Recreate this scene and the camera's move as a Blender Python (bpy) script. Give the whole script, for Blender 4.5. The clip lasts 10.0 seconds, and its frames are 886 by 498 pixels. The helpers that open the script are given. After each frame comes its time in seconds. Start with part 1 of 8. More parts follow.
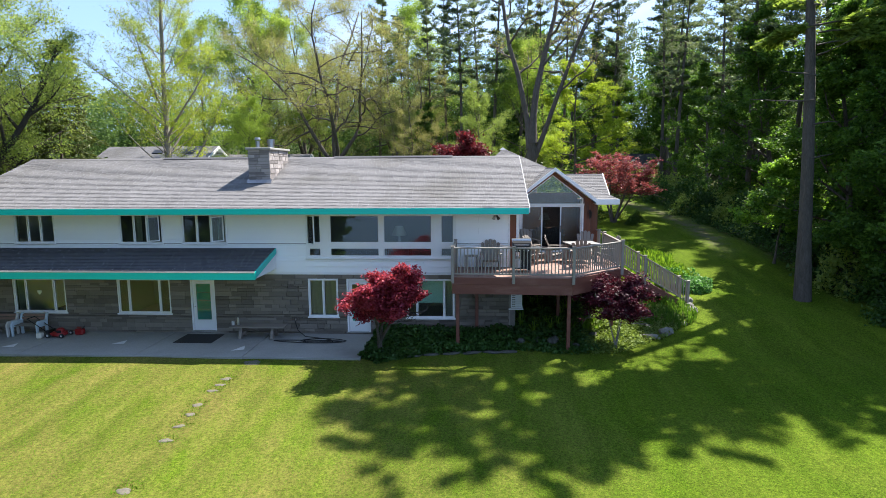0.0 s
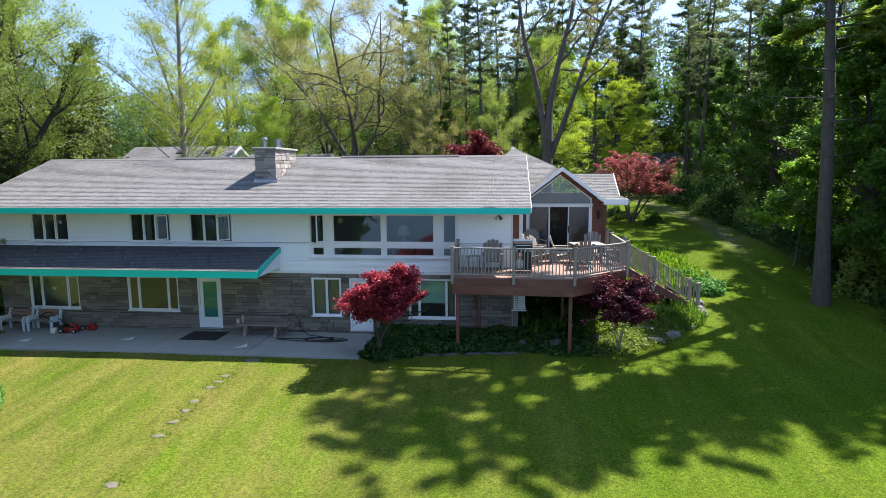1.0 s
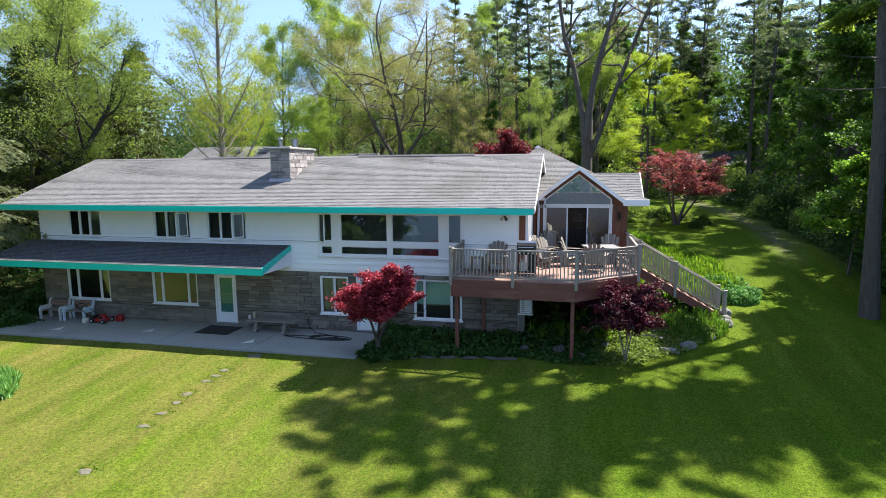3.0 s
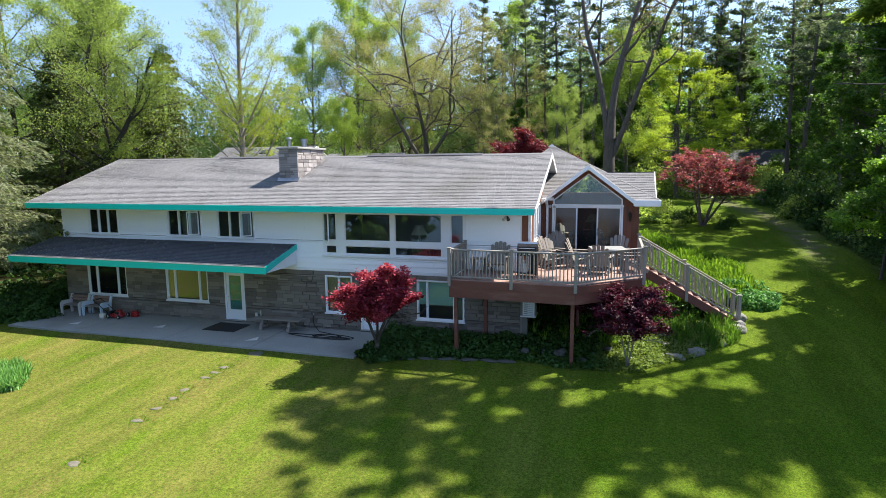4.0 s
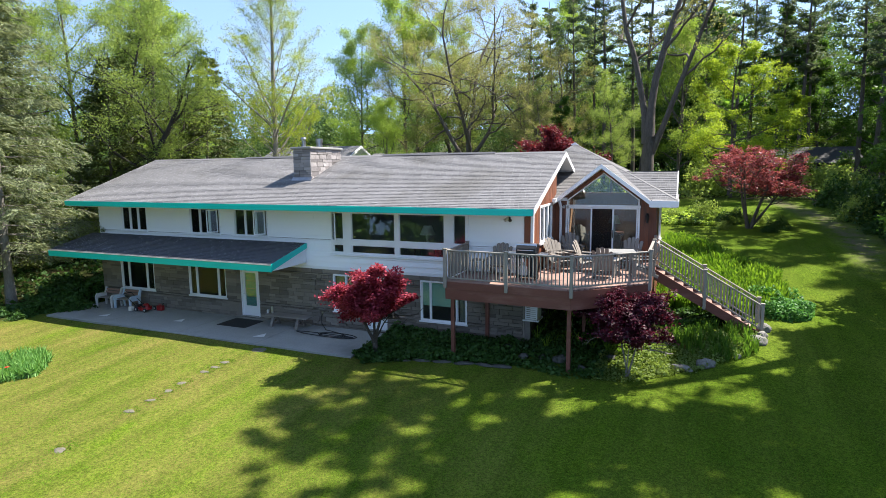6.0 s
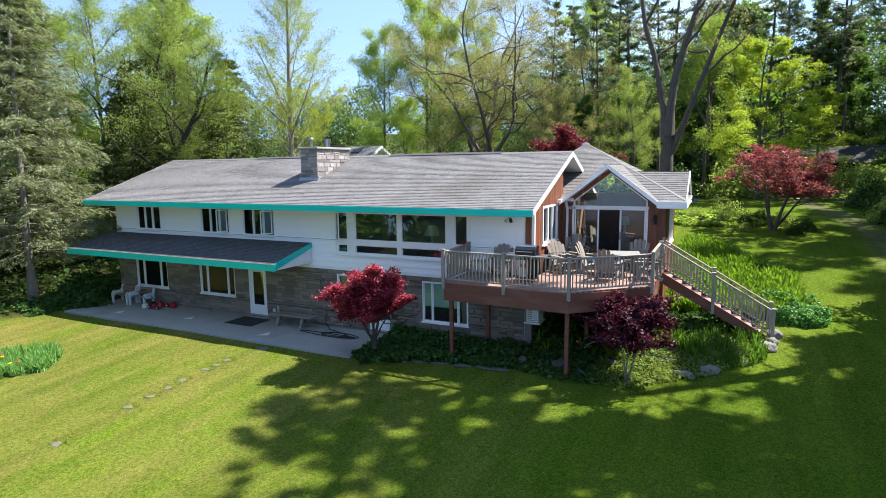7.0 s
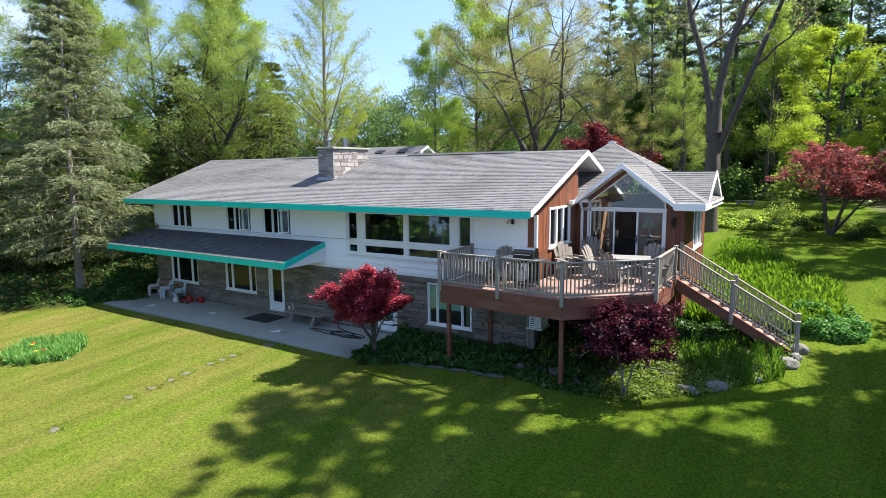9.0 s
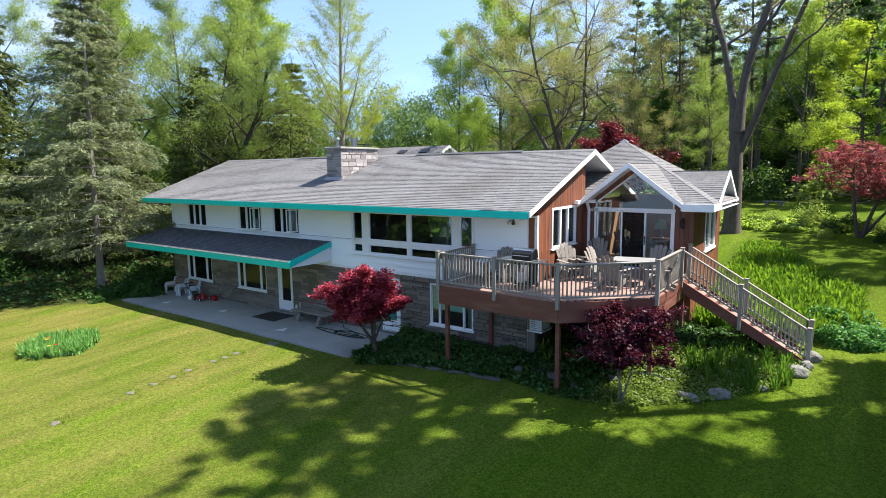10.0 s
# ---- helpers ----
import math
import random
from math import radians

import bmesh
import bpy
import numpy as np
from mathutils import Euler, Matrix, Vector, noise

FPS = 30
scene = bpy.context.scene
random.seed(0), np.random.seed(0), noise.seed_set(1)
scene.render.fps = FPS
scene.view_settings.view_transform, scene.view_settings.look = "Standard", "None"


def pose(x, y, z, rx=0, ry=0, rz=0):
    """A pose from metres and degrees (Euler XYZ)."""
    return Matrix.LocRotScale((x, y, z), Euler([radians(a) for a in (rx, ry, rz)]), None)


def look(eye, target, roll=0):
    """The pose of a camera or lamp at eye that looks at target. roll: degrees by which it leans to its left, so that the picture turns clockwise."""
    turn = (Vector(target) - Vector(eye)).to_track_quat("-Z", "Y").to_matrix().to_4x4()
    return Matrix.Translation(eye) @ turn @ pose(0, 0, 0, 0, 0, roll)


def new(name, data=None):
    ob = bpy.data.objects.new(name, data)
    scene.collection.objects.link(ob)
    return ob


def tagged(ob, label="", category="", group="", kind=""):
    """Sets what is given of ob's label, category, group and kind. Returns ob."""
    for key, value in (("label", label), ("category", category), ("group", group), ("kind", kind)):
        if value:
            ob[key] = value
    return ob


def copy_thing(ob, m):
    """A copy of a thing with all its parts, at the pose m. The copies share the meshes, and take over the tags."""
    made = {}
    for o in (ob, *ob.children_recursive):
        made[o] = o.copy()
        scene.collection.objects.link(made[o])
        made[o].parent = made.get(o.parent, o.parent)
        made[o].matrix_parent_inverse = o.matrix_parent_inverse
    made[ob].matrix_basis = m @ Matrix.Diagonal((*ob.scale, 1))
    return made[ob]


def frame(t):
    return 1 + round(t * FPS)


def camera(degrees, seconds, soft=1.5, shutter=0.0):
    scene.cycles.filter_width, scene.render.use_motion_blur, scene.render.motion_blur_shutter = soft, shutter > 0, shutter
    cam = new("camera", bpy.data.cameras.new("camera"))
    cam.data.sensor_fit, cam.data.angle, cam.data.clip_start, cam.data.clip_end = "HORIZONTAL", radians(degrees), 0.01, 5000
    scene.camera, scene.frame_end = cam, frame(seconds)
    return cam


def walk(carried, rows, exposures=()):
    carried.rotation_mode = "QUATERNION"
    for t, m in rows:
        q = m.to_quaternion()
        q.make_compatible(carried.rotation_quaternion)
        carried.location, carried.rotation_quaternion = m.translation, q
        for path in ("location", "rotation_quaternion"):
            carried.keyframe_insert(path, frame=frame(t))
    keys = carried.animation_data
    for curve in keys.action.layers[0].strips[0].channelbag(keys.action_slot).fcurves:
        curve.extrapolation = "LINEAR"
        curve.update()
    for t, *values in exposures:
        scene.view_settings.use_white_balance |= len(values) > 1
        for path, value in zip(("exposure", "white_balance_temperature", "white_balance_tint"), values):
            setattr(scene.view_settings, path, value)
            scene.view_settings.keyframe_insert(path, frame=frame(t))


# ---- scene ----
cam = camera(75.7, 10.0, soft=0.85)
METRES, EYE, TILT, LEAN, TURN = 10.9, 6.2, 0.0, 0.0, 3.3
ROWS = [
    (0.0, 0.0, 0.0, 0.0, -0.05, -7.93, 0.38),
    (0.5, 0.0426, 0.0053, -0.0006, 1.33, -7.94, 0.39),
    (1.0, 0.0855, 0.0123, -0.0008, 2.72, -7.95, 0.4),
    (1.5, 0.1317, 0.0213, -0.0012, 4.24, -7.95, 0.4),
    (2.0, 0.1842, 0.034, -0.0012, 5.96, -7.96, 0.4),
    (2.5, 0.2353, 0.0496, -0.0015, 7.66, -7.97, 0.41),
    (4.0, 0.3983, 0.11, -0.0028, 13.2, -8.01, 0.47),
    (4.5, 0.4468, 0.1319, -0.0036, 14.9, -8.01, 0.49),
    (5.0, 0.4965, 0.1539, -0.0041, 16.61, -8.02, 0.51),
    (5.5, 0.5382, 0.174, -0.0047, 18.07, -8.02, 0.55),
    (7.0, 0.6573, 0.2416, -0.0052, 22.47, -7.99, 0.6),
    (7.5, 0.6969, 0.2667, -0.0053, 24.02, -8.0, 0.61),
    (8.0, 0.7399, 0.2961, -0.0053, 25.71, -8.0, 0.62),
    (8.5, 0.7803, 0.3254, -0.0066, 27.37, -7.96, 0.62),
    (9.0, 0.8204, 0.3575, -0.0067, 29.09, -7.96, 0.63),
    (9.5, 0.8596, 0.3909, -0.0071, 30.8, -7.96, 0.62),
    (10.0, 0.8916, 0.419, -0.0086, 32.23, -7.93, 0.66),
]
walk(cam, [(t, pose(0, 0, EYE, TILT, LEAN, TURN) @ pose(METRES * x, METRES * y, METRES * z, 90 + pitch, roll, yaw)) for t, x, y, z, yaw, pitch, roll in ROWS])

# ---- world, sun, exposure ----
SUN_ELEV, SUN_AZ = 54.5, 50.5          # degrees; azimuth from +y towards +x
world = bpy.data.worlds.new("sky")
scene.world = world
world.use_nodes = True
wn = world.node_tree
sky = wn.nodes.new("ShaderNodeTexSky")
sky.sky_type, sky.sun_disc = "NISHITA", False
sky.sun_elevation, sky.sun_rotation = radians(SUN_ELEV), radians(SUN_AZ)
sky.air_density, sky.dust_density, sky.ozone_density = 1.0, 0.10, 1.8
bg = wn.nodes["Background"]
bg.inputs["Strength"].default_value = 0.130
# thin white cloud over the blue
wc = wn.nodes.new("ShaderNodeTexCoord").outputs["Generated"]
wmap = wn.nodes.new("ShaderNodeMapping")
wmap.inputs["Scale"].default_value = (1.0, 1.0, 3.0)
wn.links.new(wc, wmap.inputs["Vector"])
# clear air: little whitening towards the horizon
wlift = wn.nodes.new("ShaderNodeMapping")
wlift.inputs["Location"].default_value = (0.0, 0.0, 0.20)
wn.links.new(wc, wlift.inputs["Vector"])
wn.links.new(wlift.outputs[0], sky.inputs["Vector"])
wnoise = wn.nodes.new("ShaderNodeTexNoise")
wnoise.inputs["Scale"].default_value, wnoise.inputs["Detail"].default_value = 2.2, 6.0
wn.links.new(wmap.outputs[0], wnoise.inputs["Vector"])
wramp = wn.nodes.new("ShaderNodeValToRGB")
wramp.color_ramp.elements[0].position, wramp.color_ramp.elements[1].position = 0.52, 0.80
wramp.color_ramp.elements[0].color, wramp.color_ramp.elements[1].color = (0.04, 0.04, 0.04, 1), (0.75, 0.75, 0.75, 1)
wn.links.new(wnoise.outputs["Fac"], wramp.inputs[0])
wmix = wn.nodes.new("ShaderNodeMix")
wmix.data_type = "RGBA"
wn.links.new(wramp.outputs[0], wmix.inputs[0])
wn.links.new(sky.outputs[0], wmix.inputs[6])
wmix.inputs[7].default_value = (3.9, 4.1, 4.4, 1)
wn.links.new(wmix.outputs[2], bg.inputs["Color"])
sun_data = bpy.data.lights.new("sun", "SUN")
sun_data.energy, sun_data.angle, sun_data.color = 5.0, radians(0.6), (1.0, 0.95, 0.875)
sun = new("sun", sun_data)
sun.matrix_basis = look((30, 24, 50), (30 - math.sin(radians(SUN_AZ)) * math.cos(radians(SUN_ELEV)), 24 - math.cos(radians(SUN_AZ)) * math.cos(radians(SUN_ELEV)), 50 - math.sin(radians(SUN_ELEV))))
scene.view_settings.exposure = 1.5


# ---- helpers for building ----
def thing(name, label, category, group="", kind="", at=(0, 0, 0)):
    ob = new(name)
    ob.empty_display_size = 0.2
    ob.location = at
    return tagged(ob, label, category, group, kind)


def hang(ob, parent):
    ob.parent = parent
    if parent.type == "EMPTY":
        ob.matrix_parent_inverse = Matrix.Translation(-parent.location)
    return ob


def mesh_of(name, bm, material, smooth=False):
    me = bpy.data.meshes.new(name)
    bm.to_mesh(me)
    bm.free()
    me.materials.append(material)
    if smooth:
        me.shade_smooth()
    return me


def part(name, bm, material, parent, label="", smooth=False, kind=""):
    ob = new(name, mesh_of(name, bm, material, smooth))
    hang(ob, parent)
    return tagged(ob, label, kind=kind)


def solo(name, bm, material, label, category, kind="", group="", smooth=False):
    return tagged(new(name, mesh_of(name, bm, material, smooth)), label, category, group, kind)


def piece(name, me, parent, m):
    ob = new(name, me)
    hang(ob, parent)
    ob.matrix_basis = m
    return ob


def box(bm, x0, x1, y0, y1, z0, z1, bevel=0.0, m=None):
    mat4 = Matrix.Translation(((x0 + x1) / 2, (y0 + y1) / 2, (z0 + z1) / 2)) @ Matrix.Diagonal((abs(x1 - x0), abs(y1 - y0), abs(z1 - z0), 1))
    got = bmesh.ops.create_cube(bm, size=1, matrix=(m @ mat4) if m else mat4)
    if bevel:
        edges = list({e for v in got["verts"] for e in v.link_edges})
        bmesh.ops.bevel(bm, geom=edges, offset=bevel, segments=1, affect="EDGES")
    return bm


def rod(bm, a, b, r0, r1=None, n=8):
    a, b = Vector(a), Vector(b)
    d = b - a
    m = Matrix.Translation((a + b) / 2) @ d.to_track_quat("Z", "Y").to_matrix().to_4x4()
    bmesh.ops.create_cone(bm, cap_ends=True, segments=n, radius1=r0, radius2=r0 if r1 is None else r1, depth=d.length, matrix=m)
    return bm


def beam(bm, a, b, w, h, bevel=0.0):
    """A bar of width w and height h from a to b."""
    a, b = Vector(a), Vector(b)
    d = b - a
    side = d.cross(Vector((0, 0, 1)))
    side = side.normalized() if side.length > 1e-6 else Vector((1, 0, 0))
    up = side.cross(d).normalized()
    m = Matrix((side, d.normalized(), up)).transposed().to_4x4()
    m.translation = (a + b) / 2
    return box(bm, -w / 2, w / 2, -d.length / 2, d.length / 2, -h / 2, h / 2, bevel, m)


def poly(bm, pts):
    return bm.faces.new([bm.verts.new(p) for p in pts])


def prism(bm, pts, offset):
    """A closed slab: a polygon and its copy moved by offset."""
    off = Vector(offset)
    a = [bm.verts.new(p) for p in pts]
    b = [bm.verts.new(Vector(p) + off) for p in pts]
    bm.faces.new(a)
    bm.faces.new(b[::-1])
    for i in range(len(a)):
        j = (i + 1) % len(a)
        bm.faces.new((a[j], a[i], b[i], b[j]))
    bmesh.ops.recalc_face_normals(bm, faces=bm.faces)
    return bm


B = bmesh.new


# ---- materials ----
def nodes_of(name):
    m = bpy.data.materials.new(name)
    m.use_nodes = True
    t = m.node_tree
    return m, t, t.nodes["Principled BSDF"]


def noise_node(t, coord, scale, detail=4.0, rough=0.6, stretch=None):
    n = t.nodes.new("ShaderNodeTexNoise")
    n.inputs["Scale"].default_value, n.inputs["Detail"].default_value, n.inputs["Roughness"].default_value = scale, detail, rough
    if stretch:
        mp = t.nodes.new("ShaderNodeMapping")
        mp.inputs["Scale"].default_value = stretch
        t.links.new(coord, mp.inputs["Vector"])
        coord = mp.outputs[0]
    t.links.new(coord, n.inputs["Vector"])
    return n.outputs["Fac"]


def ramp(t, fac, stops):
    r = t.nodes.new("ShaderNodeValToRGB")
    el = r.color_ramp.elements
    while len(el) < len(stops):
        el.new(0.5)
    for e, (p, c) in zip(el, stops):
        e.position, e.color = p, (*c, 1)
    t.links.new(fac, r.inputs[0])
    return r.outputs[0]


def mix(t, fac, a, b, blend="MIX"):
    n = t.nodes.new("ShaderNodeMix")
    n.data_type, n.blend_type = "RGBA", blend
    for sock, v in ((n.inputs[0], fac), (n.inputs[6], a), (n.inputs[7], b)):
        if isinstance(v, bpy.types.NodeSocket):
            t.links.new(v, sock)
        else:
            sock.default_value = v if isinstance(v, (int, float)) else (*v, 1)
    return n.outputs[2]


def bump_to(t, bsdf, height, strength, dist=0.01):
    b = t.nodes.new("ShaderNodeBump")
    b.inputs["Strength"].default_value, b.inputs["Distance"].default_value = strength, dist
    t.links.new(height, b.inputs["Height"])
    t.links.new(b.outputs[0], bsdf.inputs["Normal"])


def surface(name, lo, hi, scale=3.0, fine=40.0, rough=0.7, metal=0.0, bump=0.3, dist=0.005, stretch=None, pick=0.0, stain=None):
    """A paint, wood or stone: two colours mixed by a coarse and a fine noise; pick varies by object or island; stain is a third colour in patches."""
    m, t, p = nodes_of(name)
    co = t.nodes.new("ShaderNodeTexCoord").outputs["Object"]
    a = noise_node(t, co, scale, 3.0, 0.6, stretch)
    b = noise_node(t, co, fine, 3.0, 0.6, stretch)
    ab = t.nodes.new("ShaderNodeMath")
    ab.operation = "MULTIPLY_ADD"
    ab.inputs[1].default_value, ab.inputs[2].default_value = 0.5, 0.0
    t.links.new(b, ab.inputs[0])
    sm = t.nodes.new("ShaderNodeMath")
    sm.operation = "MULTIPLY_ADD"
    sm.inputs[1].default_value = 0.5
    t.links.new(a, sm.inputs[0])
    t.links.new(ab.outputs[0], sm.inputs[2])
    fac = sm.outputs[0]
    if pick:
        rnd = t.nodes.new("ShaderNodeObjectInfo").outputs["Random"]
        isl = t.nodes.new("ShaderNodeNewGeometry").outputs["Random Per Island"]
        ad = t.nodes.new("ShaderNodeMath")
        ad.operation = "ADD"
        t.links.new(rnd, ad.inputs[0])
        t.links.new(isl, ad.inputs[1])
        fr = t.nodes.new("ShaderNodeMath")
        fr.operation = "FRACT"
        t.links.new(ad.outputs[0], fr.inputs[0])
        s2 = t.nodes.new("ShaderNodeMix")
        s2.inputs[0].default_value = pick
        t.links.new(fac, s2.inputs[2])
        t.links.new(fr.outputs[0], s2.inputs[3])
        fac = s2.outputs[0]
        colour = ramp(t, fac, [(0.12, lo), (0.88, hi)])
    else:
        colour = ramp(t, fac, [(0.3, lo), (0.7, hi)])
    if stain:
        sn = ramp(t, noise_node(t, co, scale * 0.6, 5.0, 0.65, stretch), [(0.52, (0, 0, 0)), (0.68, (1, 1, 1))])
        sg = t.nodes.new("ShaderNodeRGBToBW")
        t.links.new(sn, sg.inputs[0])
        colour = mix(t, sg.outputs[0], colour, stain)
    t.links.new(colour, p.inputs["Base Color"])
    p.inputs["Roughness"].default_value, p.inputs["Metallic"].default_value = rough, metal
    if bump:
        bump_to(t, p, b, bump, dist)
    return m


def leafy(name, lo, hi, glow=0.4, rough=0.5, third=None, shine=0.3):
    """Leaves: colour by leaf, light shining through."""
    m, t, p = nodes_of(name)
    isl = t.nodes.new("ShaderNodeNewGeometry").outputs["Random Per Island"]
    co = t.nodes.new("ShaderNodeTexCoord").outputs["Object"]
    big = noise_node(t, co, 0.7, 2.0)
    f = t.nodes.new("ShaderNodeMix")
    f.inputs[0].default_value = 0.5
    t.links.new(isl, f.inputs[2])
    t.links.new(big, f.inputs[3])
    stops = [(0.2, lo), (0.8, hi)] + ([(0.92, third)] if third else [])
    colour = ramp(t, f.outputs[0], stops)
    t.links.new(colour, p.inputs["Base Color"])
    p.inputs["Roughness"].default_value = rough
    p.inputs["Specular IOR Level"].default_value = shine
    tr = t.nodes.new("ShaderNodeBsdfTranslucent")
    bright = mix(t, 1.0, colour, (1.25, 1.2, 0.8), "MULTIPLY")
    t.links.new(bright, tr.inputs["Color"])
    ms = t.nodes.new("ShaderNodeMixShader")
    ms.inputs[0].default_value = glow
    t.links.new(p.outputs[0], ms.inputs[1])
    t.links.new(tr.outputs[0], ms.inputs[2])
    t.links.new(ms.outputs[0], t.nodes["Material Output"].inputs["Surface"])
    return m


WHITE = surface("white_paint", (0.76, 0.77, 0.79), (0.84, 0.84, 0.85), 1.5, 60, 0.45, bump=0.1)
SIDING = surface("white_siding", (0.82, 0.83, 0.84), (0.90, 0.90, 0.91), 0.8, 30, 0.5, bump=0.12, stretch=(0.3, 1, 3), pick=0.25)
TEAL = surface("teal_paint", (0.0, 0.50, 0.42), (0.004, 0.60, 0.51), 0.7, 25, 0.4, bump=0.1)
TEAL_DOOR = surface("teal_glass_panel", (0.0, 0.20, 0.17), (0.002, 0.26, 0.22), 0.9, 25, 0.25, bump=0.0)
CEDAR = surface("cedar_boards", (0.075, 0.024, 0.012), (0.275, 0.088, 0.036), 1.3, 14, 0.6, bump=0.4, stretch=(6, 6, 0.5), pick=0.35, stain=(0.060, 0.036, 0.028))
DECK_RED = surface("red_brown_stain", (0.115, 0.036, 0.024), (0.185, 0.062, 0.042), 1.2, 22, 0.6, bump=0.25, stretch=(1, 1, 4), stain=(0.20, 0.085, 0.062))
DECK_TOP = surface("deck_boards", (0.22, 0.125, 0.095), (0.34, 0.215, 0.17), 1.5, 25, 0.65, bump=0.3, pick=0.3)
RAIL = surface("taupe_paint", (0.22, 0.195, 0.165), (0.30, 0.265, 0.225), 1.5, 40, 0.6, bump=0.15)
GREYWOOD = surface("weathered_wood", (0.15, 0.13, 0.11), (0.27, 0.237, 0.205), 3, 30, 0.75, bump=0.3, pick=0.3)
STONE = surface("ashlar_stone", (0.105, 0.088, 0.072), (0.285, 0.246, 0.206), 2.2, 26, 0.85, bump=0.8, dist=0.02, pick=0.55)
MORTAR = surface("mortar", (0.15, 0.132, 0.112), (0.23, 0.205, 0.175), 3, 50, 0.9, bump=0.4)
CONCRETE = surface("patio_concrete", (0.225, 0.224, 0.208), (0.325, 0.322, 0.302), 0.5, 18, 0.85, bump=0.2, stain=(0.195, 0.193, 0.180))
SHINGLE = surface("grey_shingles", (0.086, 0.083, 0.085), (0.205, 0.199, 0.202), 0.55, 24, 0.9, bump=0.4, dist=0.006, pick=0.28, stain=(0.108, 0.103, 0.098))
SHINGLE_DARK = surface("dark_shingles", (0.045, 0.046, 0.052), (0.10, 0.10, 0.11), 0.7, 50, 0.9, bump=0.5, dist=0.01, pick=0.42)
METAL = surface("galvanised_metal", (0.24, 0.24, 0.25), (0.40, 0.40, 0.41), 4, 40, 0.35, 0.9, bump=0.05)
STEEL = surface("brushed_steel", (0.55, 0.55, 0.55), (0.7, 0.7, 0.7), 3, 60, 0.28, 1.0, bump=0.05, stretch=(1, 8, 8))
BLACK = surface("black_enamel", (0.006, 0.006, 0.007), (0.018, 0.018, 0.019), 5, 40, 0.5, bump=0.05)
RUBBER = surface("black_rubber", (0.010, 0.010, 0.010), (0.022, 0.022, 0.022), 8, 60, 0.8, bump=0.3)
RED = surface("red_plastic", (0.24, 0.008, 0.010), (0.34, 0.018, 0.016), 5, 50, 0.4, bump=0.05)
PALE = surface("pale_plaster", (0.45, 0.44, 0.42), (0.56, 0.545, 0.52), 3, 40, 0.8, bump=0.3)
ROOM = surface("room_wall_paint", (0.24, 0.21, 0.18), (0.30, 0.27, 0.23), 1, 30, 0.85, bump=0.05)
PANELLING = surface("warm_wood_panelling", (0.20, 0.105, 0.055), (0.34, 0.19, 0.11), 2, 24, 0.55, bump=0.2, stretch=(6, 6, 0.5))
ROOM_FLOOR = surface("room_floor_wood", (0.10, 0.06, 0.035), (0.18, 0.11, 0.07), 2, 30, 0.5, bump=0.1, stretch=(1, 6, 1))
CURTAIN = surface("curtain_cloth", (0.52, 0.54, 0.46), (0.66, 0.67, 0.60), 3, 60, 0.9, bump=0.2, stretch=(8, 8, 0.4))
LAMPSHADE = surface("lamp_shade_cloth", (0.62, 0.58, 0.48), (0.74, 0.70, 0.60), 5, 60, 0.8, bump=0.1)
BARK = surface("brown_grey_bark", (0.045, 0.036, 0.029), (0.15, 0.125, 0.105), 4, 16, 0.95, bump=1.0, dist=0.03, stretch=(3, 3, 0.5))
BARK_DARK = surface("dark_furrowed_bark", (0.020, 0.017, 0.014), (0.075, 0.064, 0.054), 4, 14, 0.95, bump=1.0, dist=0.03, stretch=(3, 3, 0.5))
BARK_PALE = surface("grey_bark", (0.13, 0.115, 0.095), (0.27, 0.245, 0.21), 4, 16, 0.95, bump=0.8, dist=0.02, stretch=(3, 3, 0.6))
CHIMNEY_STONE = surface("pinkish_grey_stone", (0.13, 0.116, 0.112), (0.43, 0.39, 0.38), 2.2, 26, 0.85, bump=0.8, dist=0.02, pick=0.6)
TABLE_TOP = surface("pale_grey_laminate", (0.21, 0.207, 0.20), (0.27, 0.267, 0.258), 2, 40, 0.5, bump=0.05)
# the dimness under the deck is put into this darker stone
EDGING = surface("shade_darkened_edging_stone", (0.042, 0.042, 0.034), (0.095, 0.092, 0.078), 3, 20, 0.9, bump=0.8, dist=0.03)
BLIND = surface("green_blind_cloth", (0.30, 0.52, 0.43), (0.38, 0.60, 0.51), 1, 60, 0.9, bump=0.1)
ROCK = surface("garden_rock", (0.105, 0.100, 0.088), (0.30, 0.285, 0.255), 5, 26, 0.9, bump=1.0, dist=0.04, stain=(0.12, 0.13, 0.09))
SOIL = surface("dark_soil", (0.018, 0.013, 0.009), (0.05, 0.037, 0.026), 3, 30, 0.95, bump=0.8, dist=0.03)
FLAG = surface("flagstone", (0.085, 0.074, 0.055), (0.165, 0.145, 0.110), 3, 25, 0.9, bump=0.5)

L_GREEN = leafy("fresh_green_leaves", (0.135, 0.210, 0.052), (0.325, 0.415, 0.108), 0.62)
L_MAPLE = leafy("bright_maple_leaves", (0.145, 0.235, 0.036), (0.335, 0.450, 0.085), 0.62)
L_YELLOW = leafy("yellow_green_leaves", (0.20, 0.29, 0.022), (0.37, 0.47, 0.050), 0.62)
L_OLIVE = leafy("olive_bud_leaves", (0.185, 0.19, 0.062), (0.360, 0.355, 0.140), 0.52)
L_DARK = leafy("deep_green_leaves", (0.028, 0.080, 0.012), (0.145, 0.270, 0.040), 0.55)
L_PINE = leafy("pine_needles", (0.062, 0.096, 0.055), (0.165, 0.215, 0.115), 0.52)
L_PINE_SOFT = leafy("soft_pine_needles", (0.100, 0.165, 0.028), (0.260, 0.355, 0.070), 0.66)
